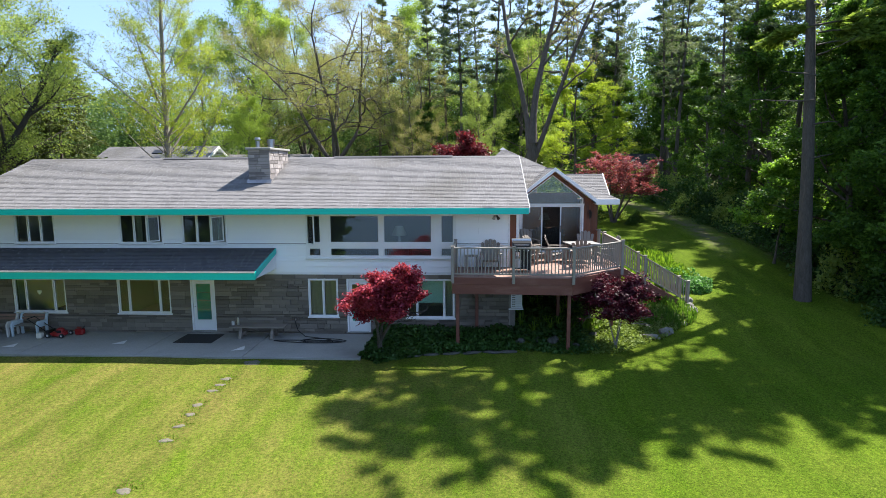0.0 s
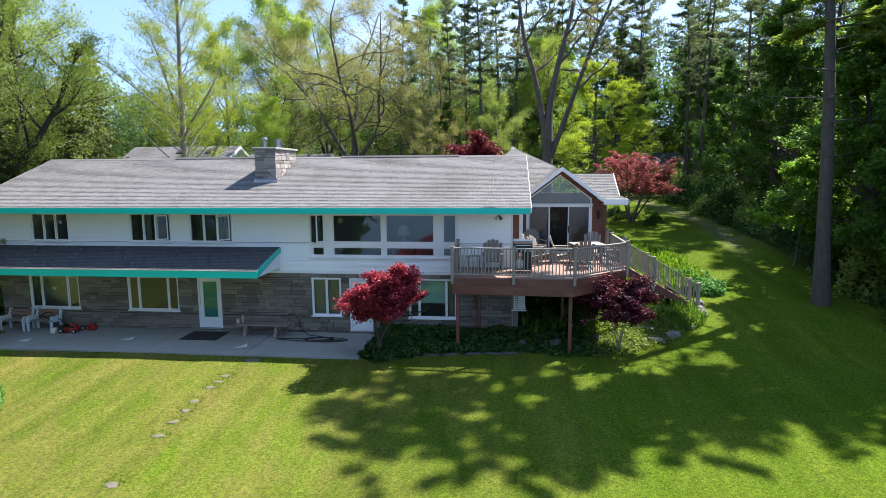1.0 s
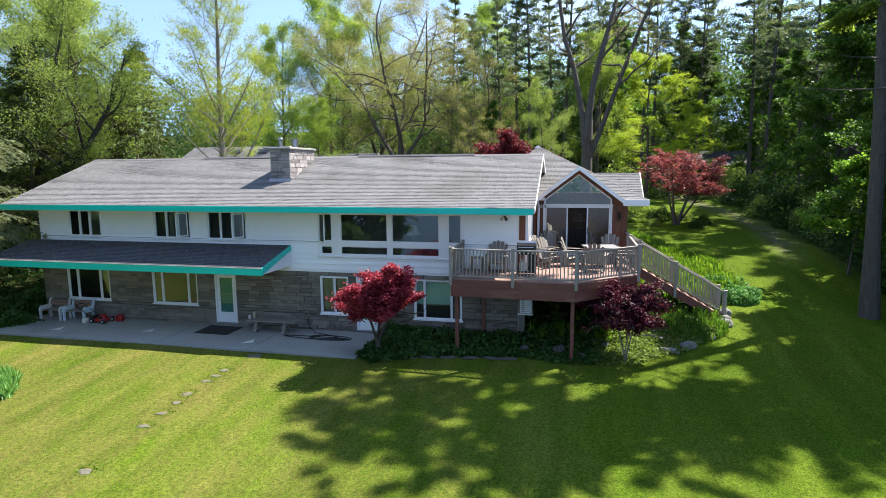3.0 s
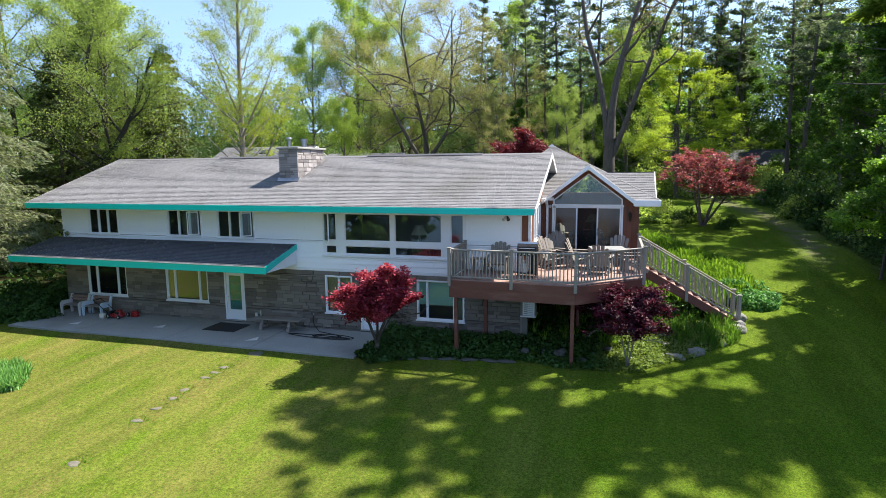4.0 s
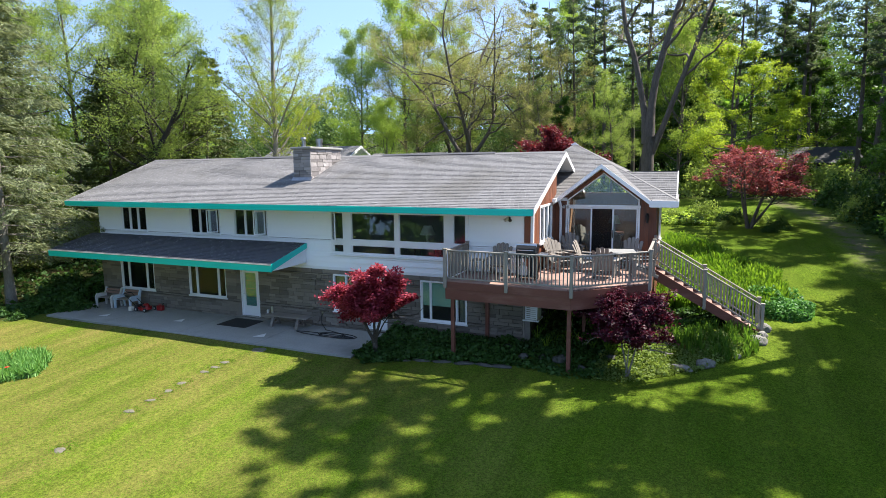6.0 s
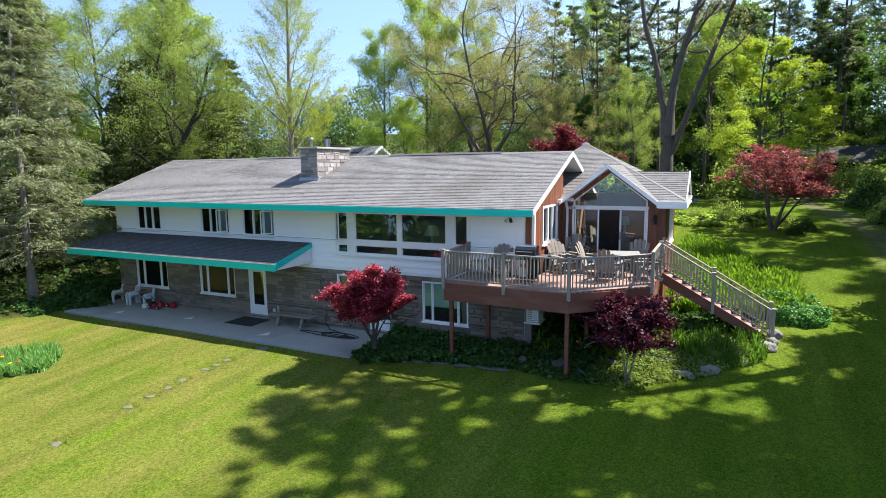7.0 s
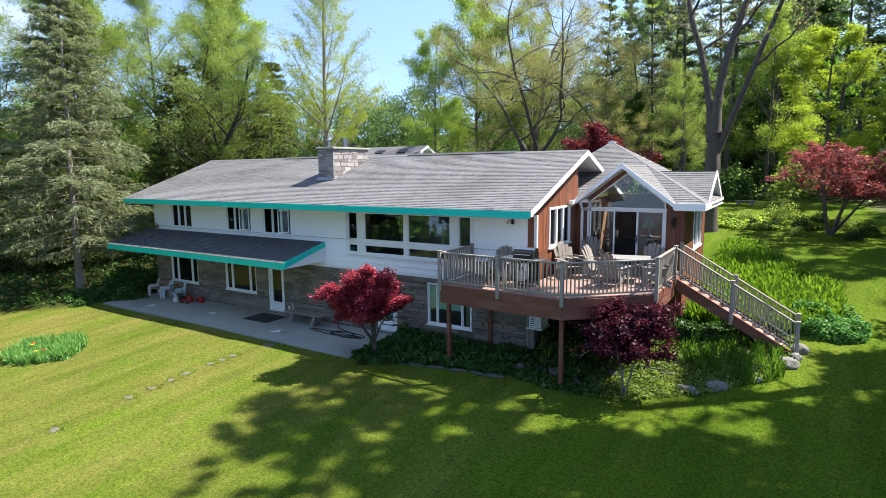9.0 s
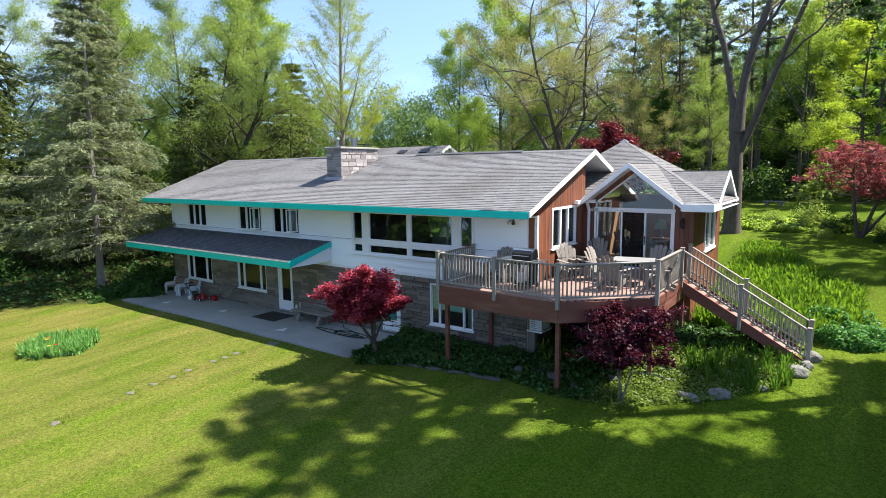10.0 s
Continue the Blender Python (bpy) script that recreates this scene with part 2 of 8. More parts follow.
L_SPRUCE = leafy("grey_green_spruce_needles", (0.095, 0.122, 0.066), (0.295, 0.330, 0.180), 0.38, shine=0.08)
L_HEMLOCK = leafy("hemlock_needles", (0.0473, 0.0683, 0.0168), (0.1155, 0.1470, 0.0368), 0.4)
L_RED = leafy("crimson_maple_leaves", (0.140, 0.010, 0.024), (0.530, 0.080, 0.130), 0.42)
L_PURPLE = leafy("dark_purple_maple_leaves", (0.0304, 0.0038, 0.0103), (0.1254, 0.0152, 0.0380), 0.38)
L_PINK = leafy("dusky_red_maple_leaves", (0.1248, 0.0168, 0.0281), (0.4368, 0.1260, 0.1480), 0.44)
L_CRIMSON = leafy("deep_crimson_leaves", (0.065, 0.008, 0.014), (0.21, 0.026, 0.040), 0.35)
L_FERN = leafy("fern_fronds", (0.072, 0.165, 0.012), (0.190, 0.310, 0.030), 0.5)
# duller copy of the fern green, with the stairs' part shade in it
L_FERN_MID = leafy("shade_toned_fronds", (0.042, 0.115, 0.012), (0.125, 0.235, 0.028), 0.5)
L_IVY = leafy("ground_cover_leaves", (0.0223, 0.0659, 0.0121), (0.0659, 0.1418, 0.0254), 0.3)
L_CLUMP = leafy("mid_green_leaves", (0.045, 0.150, 0.030), (0.130, 0.310, 0.070), 0.4)
L_SAPLING = leafy("bright_sapling_leaves", (0.095, 0.210, 0.026), (0.250, 0.420, 0.060), 0.62)
L_LOCUST = leafy("thin_yellow_green_leaves", (0.205, 0.265, 0.030), (0.385, 0.455, 0.060), 0.56)
# undergrowth green with the deep shade of the wood's edge put into it
L_SHADE = leafy("shade_toned_undergrowth_leaves", (0.014, 0.046, 0.009), (0.072, 0.150, 0.026), 0.36)
L_LIME = leafy("lime_ground_cover", (0.1073, 0.1658, 0.0292), (0.2340, 0.3120, 0.0780), 0.45)
L_BED = leafy("green_strap_leaves", (0.085, 0.230, 0.045), (0.235, 0.420, 0.115), 0.4)
L_FAR = leafy("far_wood_leaves", (0.060, 0.115, 0.036), (0.165, 0.255, 0.075), 0.5)
L_GRASS = leafy("grass_blades", (0.045, 0.115, 0.006), (0.115, 0.200, 0.016), 0.12, 0.8, shine=0.02)


def glass_material(name, ior, tint=(0.9, 0.95, 0.93)):
    """A thin pane: clear, with real reflection by its angle."""
    m, t, p = nodes_of(name)
    t.nodes.remove(p)
    clear = t.nodes.new("ShaderNodeBsdfTransparent")
    clear.inputs[0].default_value = (*tint, 1)
    gloss = t.nodes.new("ShaderNodeBsdfGlossy")
    gloss.inputs["Roughness"].default_value = 0.0
    co = t.nodes.new("ShaderNodeTexCoord").outputs["Object"]
    b = t.nodes.new("ShaderNodeBump")
    b.inputs["Strength"].default_value, b.inputs["Distance"].default_value = 0.03, 0.02
    t.links.new(noise_node(t, co, 1.2, 1.0), b.inputs["Height"])
    t.links.new(b.outputs[0], gloss.inputs["Normal"])
    fr = t.nodes.new("ShaderNodeFresnel")
    fr.inputs["IOR"].default_value = ior
    dust = t.nodes.new("ShaderNodeBsdfDiffuse")
    dust.inputs[0].default_value = (0.7, 0.72, 0.74, 1)
    dm = t.nodes.new("ShaderNodeMixShader")
    dm.inputs[0].default_value = 0.012
    t.links.new(clear.outputs[0], dm.inputs[1])
    t.links.new(dust.outputs[0], dm.inputs[2])
    ms = t.nodes.new("ShaderNodeMixShader")
    t.links.new(fr.outputs[0], ms.inputs[0])
    t.links.new(dm.outputs[0], ms.inputs[1])
    t.links.new(gloss.outputs[0], ms.inputs[2])
    t.links.new(ms.outputs[0], t.nodes["Material Output"].inputs["Surface"])
    return m


GLASS = glass_material("window_glass", 1.42)
GLASS_COATED = glass_material("coated_window_glass", 1.65)


def lawn_material():
    m, t, p = nodes_of("mown_lawn")
    co = t.nodes.new("ShaderNodeTexCoord").outputs["Object"]
    big = noise_node(t, co, 0.22, 3.0, 0.55)
    mid = noise_node(t, co, 1.6, 4.0, 0.6)
    fine = noise_node(t, co, 30.0, 6.0, 0.85)
    c1 = ramp(t, big, [(0.30, (0.0336, 0.089, 0.006)), (0.70, (0.0896, 0.134, 0.012))])
    c2 = ramp(t, mid, [(0.35, (0.0336, 0.087, 0.006)), (0.70, (0.0896, 0.134, 0.012))])
    c3 = ramp(t, fine, [(0.42, (0.0067, 0.028, 0.002)), (0.58, (0.1210, 0.196, 0.011))])
    c = mix(t, 0.45, c1, c2)
    c = mix(t, 0.58, c, c3)
    # thin, strawy places, drawn out along the mower's way
    streak = noise_node(t, co, 0.42, 8.0, 0.74, (1.35, 0.55, 1.0))
    straw = ramp(t, streak, [(0.36, (0.12, 0.12, 0.12)), (0.50, (0.55, 0.55, 0.55)), (0.66, (0.95, 0.95, 0.95))])
    g = t.nodes.new("ShaderNodeRGBToBW")
    t.links.new(straw, g.inputs[0])
    # the lawn is driest towards the west
    xyz = t.nodes.new("ShaderNodeSeparateXYZ")
    t.links.new(co, xyz.inputs[0])
    dry = t.nodes.new("ShaderNodeMapRange")
    dry.inputs["From Min"].default_value, dry.inputs["From Max"].default_value = 6.0, -7.0
    dry.inputs["To Min"].default_value, dry.inputs["To Max"].default_value = 0.18, 0.9
    t.links.new(xyz.outputs[0], dry.inputs["Value"])
    much = t.nodes.new("ShaderNodeMath")
    much.operation = "MULTIPLY"
    t.links.new(g.outputs[0], much.inputs[0])
    t.links.new(dry.outputs[0], much.inputs[1])
    c = mix(t, much.outputs[0], c, (0.158, 0.130, 0.046))
    # tufts, and finer grain within them
    tuft = ramp(t, noise_node(t, co, 12.0, 8.0, 0.9), [(0.41, (0.50, 0.55, 0.48)), (0.59, (1.44, 1.38, 1.28))])
    c = mix(t, 1.0, c, tuft, "MULTIPLY")
    # faint lanes of the mower, running down to the lake
    lane = ramp(t, noise_node(t, co, 1.5, 4.0, 0.6, (1.0, 0.09, 1.0)), [(0.36, (0.87, 0.88, 0.84)), (0.64, (1.20, 1.15, 1.17))])
    c = mix(t, 1.0, c, lane, "MULTIPLY")
    # the woodland floor away from the lawn
    geo = t.nodes.new("ShaderNodeVertexColor")
    geo.layer_name = "wood"
    litter = ramp(t, noise_node(t, co, 1.1, 6.0, 0.7), [(0.35, (0.030, 0.050, 0.010)), (0.58, (0.040, 0.040, 0.016)), (0.76, (0.10, 0.075, 0.045))])
    c = mix(t, geo.outputs[0], c, litter)
    # worn earth of the drive
    rut = t.nodes.new("ShaderNodeVertexColor")
    rut.layer_name = "track"
    worn = t.nodes.new("ShaderNodeMath")
    worn.operation = "MULTIPLY"
    patchy = t.nodes.new("ShaderNodeRGBToBW")
    t.links.new(ramp(t, noise_node(t, co, 1.4, 5.0, 0.7), [(0.36, (0, 0, 0)), (0.56, (1, 1, 1))]), patchy.inputs[0])
    t.links.new(patchy.outputs[0], worn.inputs[0])
    t.links.new(rut.outputs[0], worn.inputs[1])
    c = mix(t, worn.outputs[0], c, (0.115, 0.095, 0.070))
    t.links.new(c, p.inputs["Base Color"])
    p.inputs["Roughness"].default_value = 0.85
    p.inputs["Specular IOR Level"].default_value = 0.02
    bump_to(t, p, fine, 0.8, 0.025)
    return m


LAWN = lawn_material()


# ---- ground ----
PROFILE = ((-80, -6.0), (-16, -3.6), (-9.5, -2.0), (0, -1.05), (10, -0.5), (14, -0.3), (17.9, -0.12), (19, -0.08), (21, 0.2), (22, 0.42), (25, 0.75), (35, 1.8), (42, 2.4), (50, 3.1), (75, 4.2), (110, 8), (200, 16), (500, 40))
PY, PZ = zip(*PROFILE)


def ground_z(x, y):
    z = float(np.interp(y, PY, PZ))
    k = min(1.0, max(0.0, (x - 8.0) / 6.0))
    if 18.0 < y < 34.0:
        z -= 0.35 * k * (1 - abs(y - 26.0) / 8.0)
    if x < -22.0 and y > 14.0:
        z += min(1.2, (-22.0 - x) * 0.04) * min(1.0, (y - 14.0) / 6.0)
    if x < -16.5 and -20.0 < y < 0.0:
        z = max(z, -1.05 - 0.35 * max(0.0, 1 - (-16.5 - x) / 3.0) * min(1.0, -y / 9.0))
    if -20.3 < x < -3.6 and 17.0 < y < 21.2:
        z = min(z, -0.06)
    if -19.6 < x < 1.5 and 20.9 < y < 27.0:
        z = min(z, -0.12)
    z += 0.05 * (noise.noise((x * 0.13, y * 0.13, 0.3)) + 0.4 * noise.noise((x * 0.5, y * 0.5, 1.3)))
    if -20.3 < x < -3.6 and 17.7 < y < 21.2:
        z = min(z, -0.08 if y > 18.3 else -0.03)
    return z


def wood_floor(x, y):
    """How far a place lies under the trees: 0 lawn, 1 woodland floor."""
    if y < 3.0 and x < -14.0:
        return 1.0
    edge = 15.6 + 0.35 * max(0.0, 26 - y) - 0.02 * max(0.0, y - 30) + 0.8 * noise.noise((0.0, y * 0.2, 4.0))
    east = min(1.0, max(0.0, (x - edge) / 1.2))
    west = min(1.0, max(0.0, (-19.8 + 0.9 * min(0.0, y - 17.5) - x + 0.8 * noise.noise((x * 0.2, y * 0.2, 9.0))) / 1.2)) if y > 8 else 0.0
    back = min(1.0, max(0.0, (y - 54 - 3 * noise.noise((x * 0.1, 0.0, 2.0))) / 4.0))
    if x < -2 and y > 33:
        back = max(back, min(1.0, (y - 33) / 4.0) * min(1.0, (-2 - x) / 3.0))
    return max(east, west, back)


def axis(lo, hi, step, far_lo, far_hi):
    a = list(np.arange(lo, hi + 1e-6, step))
    left, right, s = lo, hi, step
    while left > far_lo or right < far_hi:
        s *= 1.35
        left, right = max(far_lo, left - s), min(far_hi, right + s)
        a = ([left] if a[0] > left else []) + a + ([right] if a[-1] < right else [])
    return a


GX, GY = axis(-32, 24, 0.5, -600, 600), axis(4, 52, 0.5, -300, 700)
gv = [(x, y, ground_z(x, y)) for y in GY for x in GX]
nx = len(GX)
gf = [(j * nx + i, j * nx + i + 1, (j + 1) * nx + i + 1, (j + 1) * nx + i) for j in range(len(GY) - 1) for i in range(nx - 1)]
gm = bpy.data.meshes.new("ground")
gm.from_pydata(gv, [], gf)
gm.materials.append(LAWN)
gm.shade_smooth()
def track_wear(x, y):
    """How bare the drive is: 1 along its middle."""
    if y < 31 or y > 58:
        return 0.0
    mid = float(np.interp(y, (31, 36, 40, 43, 46, 49, 58), (13.6, 14.6, 14.8, 14.7, 14.4, 13.8, 12.4)))
    return max(0.0, 1.0 - abs(x - mid) / 1.1) * min(1.0, (y - 31) / 5.0)


track = gm.color_attributes.new("track", "FLOAT_COLOR", "POINT")
for i, (x, y, z) in enumerate(gv):
    w = track_wear(x, y)
    track.data[i].color = (w, w, w, 1)
wood = gm.color_attributes.new("wood", "FLOAT_COLOR", "POINT")
for i, (x, y, z) in enumerate(gv):
    w = wood_floor(x, y)
    wood.data[i].color = (w, w, w, 1)
tagged(new("ground", gm), "sloping mown green lawn running into woodland floor", "ground", kind="structure")

lake = B()
prism(lake, [(-17.2, -8.5, -2.0), (600, -8.5, -2.0), (600, -600, -2.0), (-600, -600, -2.0), (-600, -20.5, -2.0), (-17.2, -20.5, -2.0)], (0, 0, -0.4))
WATER, wt, wp = nodes_of("lake_water")
wp.inputs["Base Color"].default_value = (0.03, 0.045, 0.05, 1)
wp.inputs["Roughness"].default_value = 0.12
bump_to(wt, wp, noise_node(wt, wt.nodes.new("ShaderNodeTexCoord").outputs["Object"], 1.5, 3.0), 0.25, 0.05)
solo("water", lake, WATER, "still grey lake below the lawn", "lake", kind="structure")


# ---- house ----
FY = 21.14                     # the front wall
XL, XR = -19.5, 1.22           # its ends
EAVE_Y, EAVE_Z, RIDGE_Y, RIDGE_Z = 19.98, 4.86, 25.1, 6.75
RX0, RX1 = -20.1, 1.88         # roof ends
house = thing("house", "long two-storey house, white siding over grey stone, teal eaves", "house", at=(-9, FY, 0))


def rects(x0, x1, z0, z1, holes):
    """The wall x0..x1, z0..z1 less its holes, as rectangles."""
    zs = sorted({z0, z1, *(min(max(h[k], z0), z1) for h in holes for k in (2, 3))})
    out = []
    for a, b in zip(zs, zs[1:]):
        if b - a < 1e-4:
            continue
        cuts = sorted((h[0], h[1]) for h in holes if h[2] < b - 1e-4 and h[3] > a + 1e-4)
        x = x0
        for c, d in cuts:
            if c > x + 1e-4:
                out.append((x, min(c, x1), a, b))
            x = max(x, d)
        if x < x1 - 1e-4:
            out.append((x, x1, a, b))
    return out


UPPER = [(-17.95, -16.32, 3.46, 4.58), (-13.72, -12.01, 3.45, 4.58), (-11.24, -9.49, 3.44, 4.58)]
BIG = (-6.42, -0.72, 2.90, 4.58)
LOWER = [(-18.27, -16.1, 0.70, 2.08), (-14.0, -11.86, 0.68, 2.08), (-6.41, -5.25, 0.60, 2.10), (-2.62, -0.79, 0.58, 2.10)]
DOORS = [(-11.06, -10.08, 0.0, 2.10), (-4.92, -4.02, 0.0, 2.10)]

# backing walls, with the openings through them
bm = B()
for x0, x1, z0, z1 in rects(XL + 0.02, 1.5, -0.15, 4.58, UPPER + [BIG] + LOWER + DOORS):
    box(bm, x0, x1, FY + 0.03, FY + 0.22, z0, z1)
front_wall = part("front_wall", bm, MORTAR, house, "front wall of pale siding above coursed stone")


def siding_board(length):
    bm = B()
    a = [(0, 0, 0.004), (0, -0.050, 0.004), (0, -0.049, 0.014), (0, -0.010, 0.212), (0, 0, 0.212)]
    prism(bm, a, (length, 0, 0))
    return mesh_of("siding_board", bm, SIDING)


board_meshes = {}
z = 2.36
while z < 4.57:
    for x0, x1, z0, z1 in rects(XL, XR, z, min(z + 0.207, 4.58), UPPER + [BIG]):
        if z1 - z0 < 0.02:
            continue
        step = 3.66
        cuts = [x0, *[c for c in np.arange(XL + (1.3 if int(z * 5) % 2 else 2.9), x1, step) if x0 + 0.4 < c < x1 - 0.4], x1]
        for a, b in zip(cuts, cuts[1:]):
            key = round(b - a, 3)
            if key not in board_meshes:
                board_meshes[key] = siding_board(b - a - 0.003)
            piece("siding_board", board_meshes[key], front_wall, pose(a, FY + 0.03, z0, random.uniform(-0.15, 0.15)) @ Matrix.Diagonal((1, 1, (z1 - z0) / 0.207, 1)))
    z += 0.207
# partial courses beside and under window heads are filled by flat trim
bm = B()
box(bm, XL - 0.01, XR + 0.01, FY - 0.03, FY + 0.03, 2.26, 2.36, 0.008)
part("drip_board", bm, WHITE, house, "white board under the siding")
bm = B()
box(bm, XR, XR + 0.05, FY - 0.02, FY + 0.03, 2.3, 4.58, 0.006)
part("corner_board", bm, WHITE, house, "white corner board")

# stone courses of the ground floor
def stone_block(seed):
    rng = random.Random(seed)
    bm = B()
    box(bm, -0.5, 0.5, -0.5, 0.5, -0.5, 0.5)
    for v in bm.verts:
        if v.co.y < 0:
            v.co.x += rng.uniform(-0.012, 0.012) - 0.03 * math.copysign(1, v.co.x) * rng.random()
            v.co.z += rng.uniform(-0.03, 0.03) - 0.04 * math.copysign(1, v.co.z) * rng.random()
            v.co.y += rng.uniform(0.0, 0.35)
    return mesh_of("stone", bm, STONE)


stone_meshes = [stone_block(s) for s in range(7)]


def lay_stones(rng, x0, x1, z0, z1, holes, widths=(0.22, 0.75)):
    """Rows of stones of uneven height and length; yields x0, x1, z0, z1."""
    z = z0
    while z < z1 - 0.03:
        h = min(rng.choice((0.085, 0.13, 0.13, 0.19)), z1 - z)
        if z1 - (z + h) < 0.06:
            h = z1 - z
        for a, b, c, d in rects(x0, x1, z, z + h, holes):
            if d - c < 0.03:
                continue
            x = a
            while x < b - 1e-3:
                w = rng.uniform(*widths)
                if b - x - w < 0.16:
                    w = b - x
                yield x, x + w, c, d
                x += w
        z += h


rng = random.Random(5)
rest = B()
count = 0
for x0, x1, z0, z1 in lay_stones(rng, XL, XR + 0.02, -0.12, 2.26, LOWER + DOORS):
    m = Matrix.Translation(((x0 + x1) / 2, FY - 0.004 + rng.uniform(-0.006, 0.004), (z0 + z1) / 2)) @ Matrix.Diagonal((x1 - x0 - 0.009, 0.09, z1 - z0 - 0.008, 1))
    if x0 > -7.6 and count < 300:
        piece("stone", rng.choice(stone_meshes), front_wall, m)
        count += 1
    else:
        box(rest, -0.5, 0.5, -0.5, 0.5, -0.5, 0.5, 0, m)
part("masonry", rest, STONE, house, "coursed grey-brown ashlar stone", kind="stuff")

# stone return on the east side, under the deck
east_wall = part("east_foundation_wall", box(B(), 1.06, 1.22, FY + 0.05, 25.3, -0.2, 2.3), MORTAR, house)
for y0, y1, z0, z1 in lay_stones(rng, FY - 0.02, 25.0, -0.1, 2.26, []):
    m = Matrix.Translation((1.235, (y0 + y1) / 2, (z0 + z1) / 2)) @ Matrix.Rotation(math.pi / 2, 4, "Z") @ Matrix.Diagonal((y1 - y0 - 0.014, 0.07, z1 - z0 - 0.012, 1))
    piece("stone", rng.choice(stone_meshes), east_wall, m)

# other outer walls
bm = B()
box(bm, XL, XL + 0.2, FY + 0.22, 29.2, -0.2, 4.58)
prism(bm, [(XL, FY - 1.0 + 1.1, 4.5), (XL, 29.1, 4.5), (XL, RIDGE_Y, RIDGE_Z - 0.12)], (0.2, 0, 0))
part("west_wall", bm, SIDING, house, "white sided gable wall")
part("back_wall", box(B(), XL, 1.5, 29.0, 29.2, 0.6, 4.7), SIDING, house)

# rooms behind the windows
bm = B()
box(bm, XL + 0.2, 1.4, FY + 0.22, 28.9, 2.24, 2.44)
part("upper_floor", bm, ROOM_FLOOR, house)
part("lower_floor", box(B(), XL + 0.2, 1.05, FY + 0.22, 25.8, -0.1, 0.0), ROOM_FLOOR, house)
bm = B()
box(bm, XL + 0.2, 1.4, 25.6, 25.75, 0, 2.24)
box(bm, XL + 0.2, 1.4, 26.4, 26.55, 2.44, 4.56)
for x in (-14.8, -9.9, -7.3, -0.3):
    box(bm, x, x + 0.12, FY + 0.23, 26.4, 2.44, 4.56)
for x in (-15.3, -9.2, -4.0 + 0.3):
    box(bm, x, x + 0.12, FY + 0.23, 25.6, 0, 2.24)
part("room_walls", bm, ROOM, house, "tan painted room walls")
part("upper_ceiling", box(B(), XL + 0.2, 1.4, FY + 0.0, 28.9, 4.59, 4.64), ROOM, house)


# ---- roofs ----
def clip(poly2, a, b, c):
    """The part of a 2D polygon where a*x + b*y <= c."""
    out = []
    for i, p in enumerate(poly2):
        q = poly2[(i + 1) % len(poly2)]
        dp, dq = a * p[0] + b * p[1] - c, a * q[0] + b * q[1] - c
        if dp <= 0:
            out.append(p)
        if dp * dq < 0:
            s = dp / (dp - dq)
            out.append((p[0] + s * (q[0] - p[0]), p[1] + s * (q[1] - p[1])))
    return out


def shingles(verts, faces, pts, rng, course=0.135, lift=0.010, along=None):
    """Courses of shingle tabs on the plane polygon pts, whose first edge is the eave."""
    p = [Vector(q) for q in pts]
    nrm = (p[1] - p[0]).cross(p[2] - p[0]).normalized()
    ux = Vector(along) if along else (p[1] - p[0]).normalized()
    if nrm.z < 0:
        nrm = -nrm
    uy = nrm.cross(ux)
    if uy.z < 0:
        uy = -uy
    flat = [((q - p[0]).dot(ux), (q - p[0]).dot(uy)) for q in p]
    area = sum(flat[i][0] * flat[(i + 1) % len(flat)][1] - flat[(i + 1) % len(flat)][0] * flat[i][1] for i in range(len(flat)))
    if area < 0:
        flat = flat[::-1]
    halves = []
    for i, a in enumerate(flat):
        b = flat[(i + 1) % len(flat)]
        ex, ey = b[0] - a[0], b[1] - a[1]
        halves.append((ey, -ex, ey * a[0] - ex * a[1]))
    lo, hi = min(q[0] for q in flat), max(q[0] for q in flat)
    top, y = max(q[1] for q in flat), -0.02
    while y + course < min(q[1] for q in flat):
        y += course
    while y < top:
        x = lo - rng.uniform(0, 0.3)
        while x < hi:
            w = rng.uniform(0.13, 0.30)
            h = course * (1 + rng.uniform(-0.05, 0.05))
            cell = [(x, y), (x + w - 0.004, y), (x + w - 0.004, y + course * 1.03), (x, y + course * 1.03)]
            x += w
            for a, b, c in halves:
                cell = clip(cell, a, b, c + (0.02 if abs(a) < 1e-6 and b < 0 else 0))
                if len(cell) < 3:
                    break
            if len(cell) < 3:
                continue
            up = lift * rng.uniform(0.7, 1.5)
            base = len(verts)
            for cx, cy in cell:
                s = 1 - (cy - y) / course
                verts.append(p[0] + ux * cx + uy * cy + nrm * (0.004 + up * max(0.0, s)))
            faces.append(tuple(range(base, base + len(cell))))
            lows = [i for i, (cx, cy) in enumerate(cell) if cy - y < 1e-4]
            if len(lows) == 2:
                k = len(verts)
                for i in lows:
                    cx, cy = cell[i]
                    verts.append(p[0] + ux * cx + uy * cy)
                faces.append((base + lows[0], base + lows[1], k + 1, k))
        y += course


def shingle_part(name, planes, material, parent, label, seed):
    verts, faces = [], []
    r = random.Random(seed)
    for pts in planes:
        if isinstance(pts, tuple):
            shingles(verts, faces, pts[0], r, along=pts[1])
        else:
            shingles(verts, faces, pts, r)
    me = bpy.data.meshes.new(name)
    me.from_pydata([tuple(v) for v in verts], [], faces)
    me.materials.append(material)
    ob = new(name, me)
    hang(ob, parent)
    return tagged(ob, label, kind="stuff")


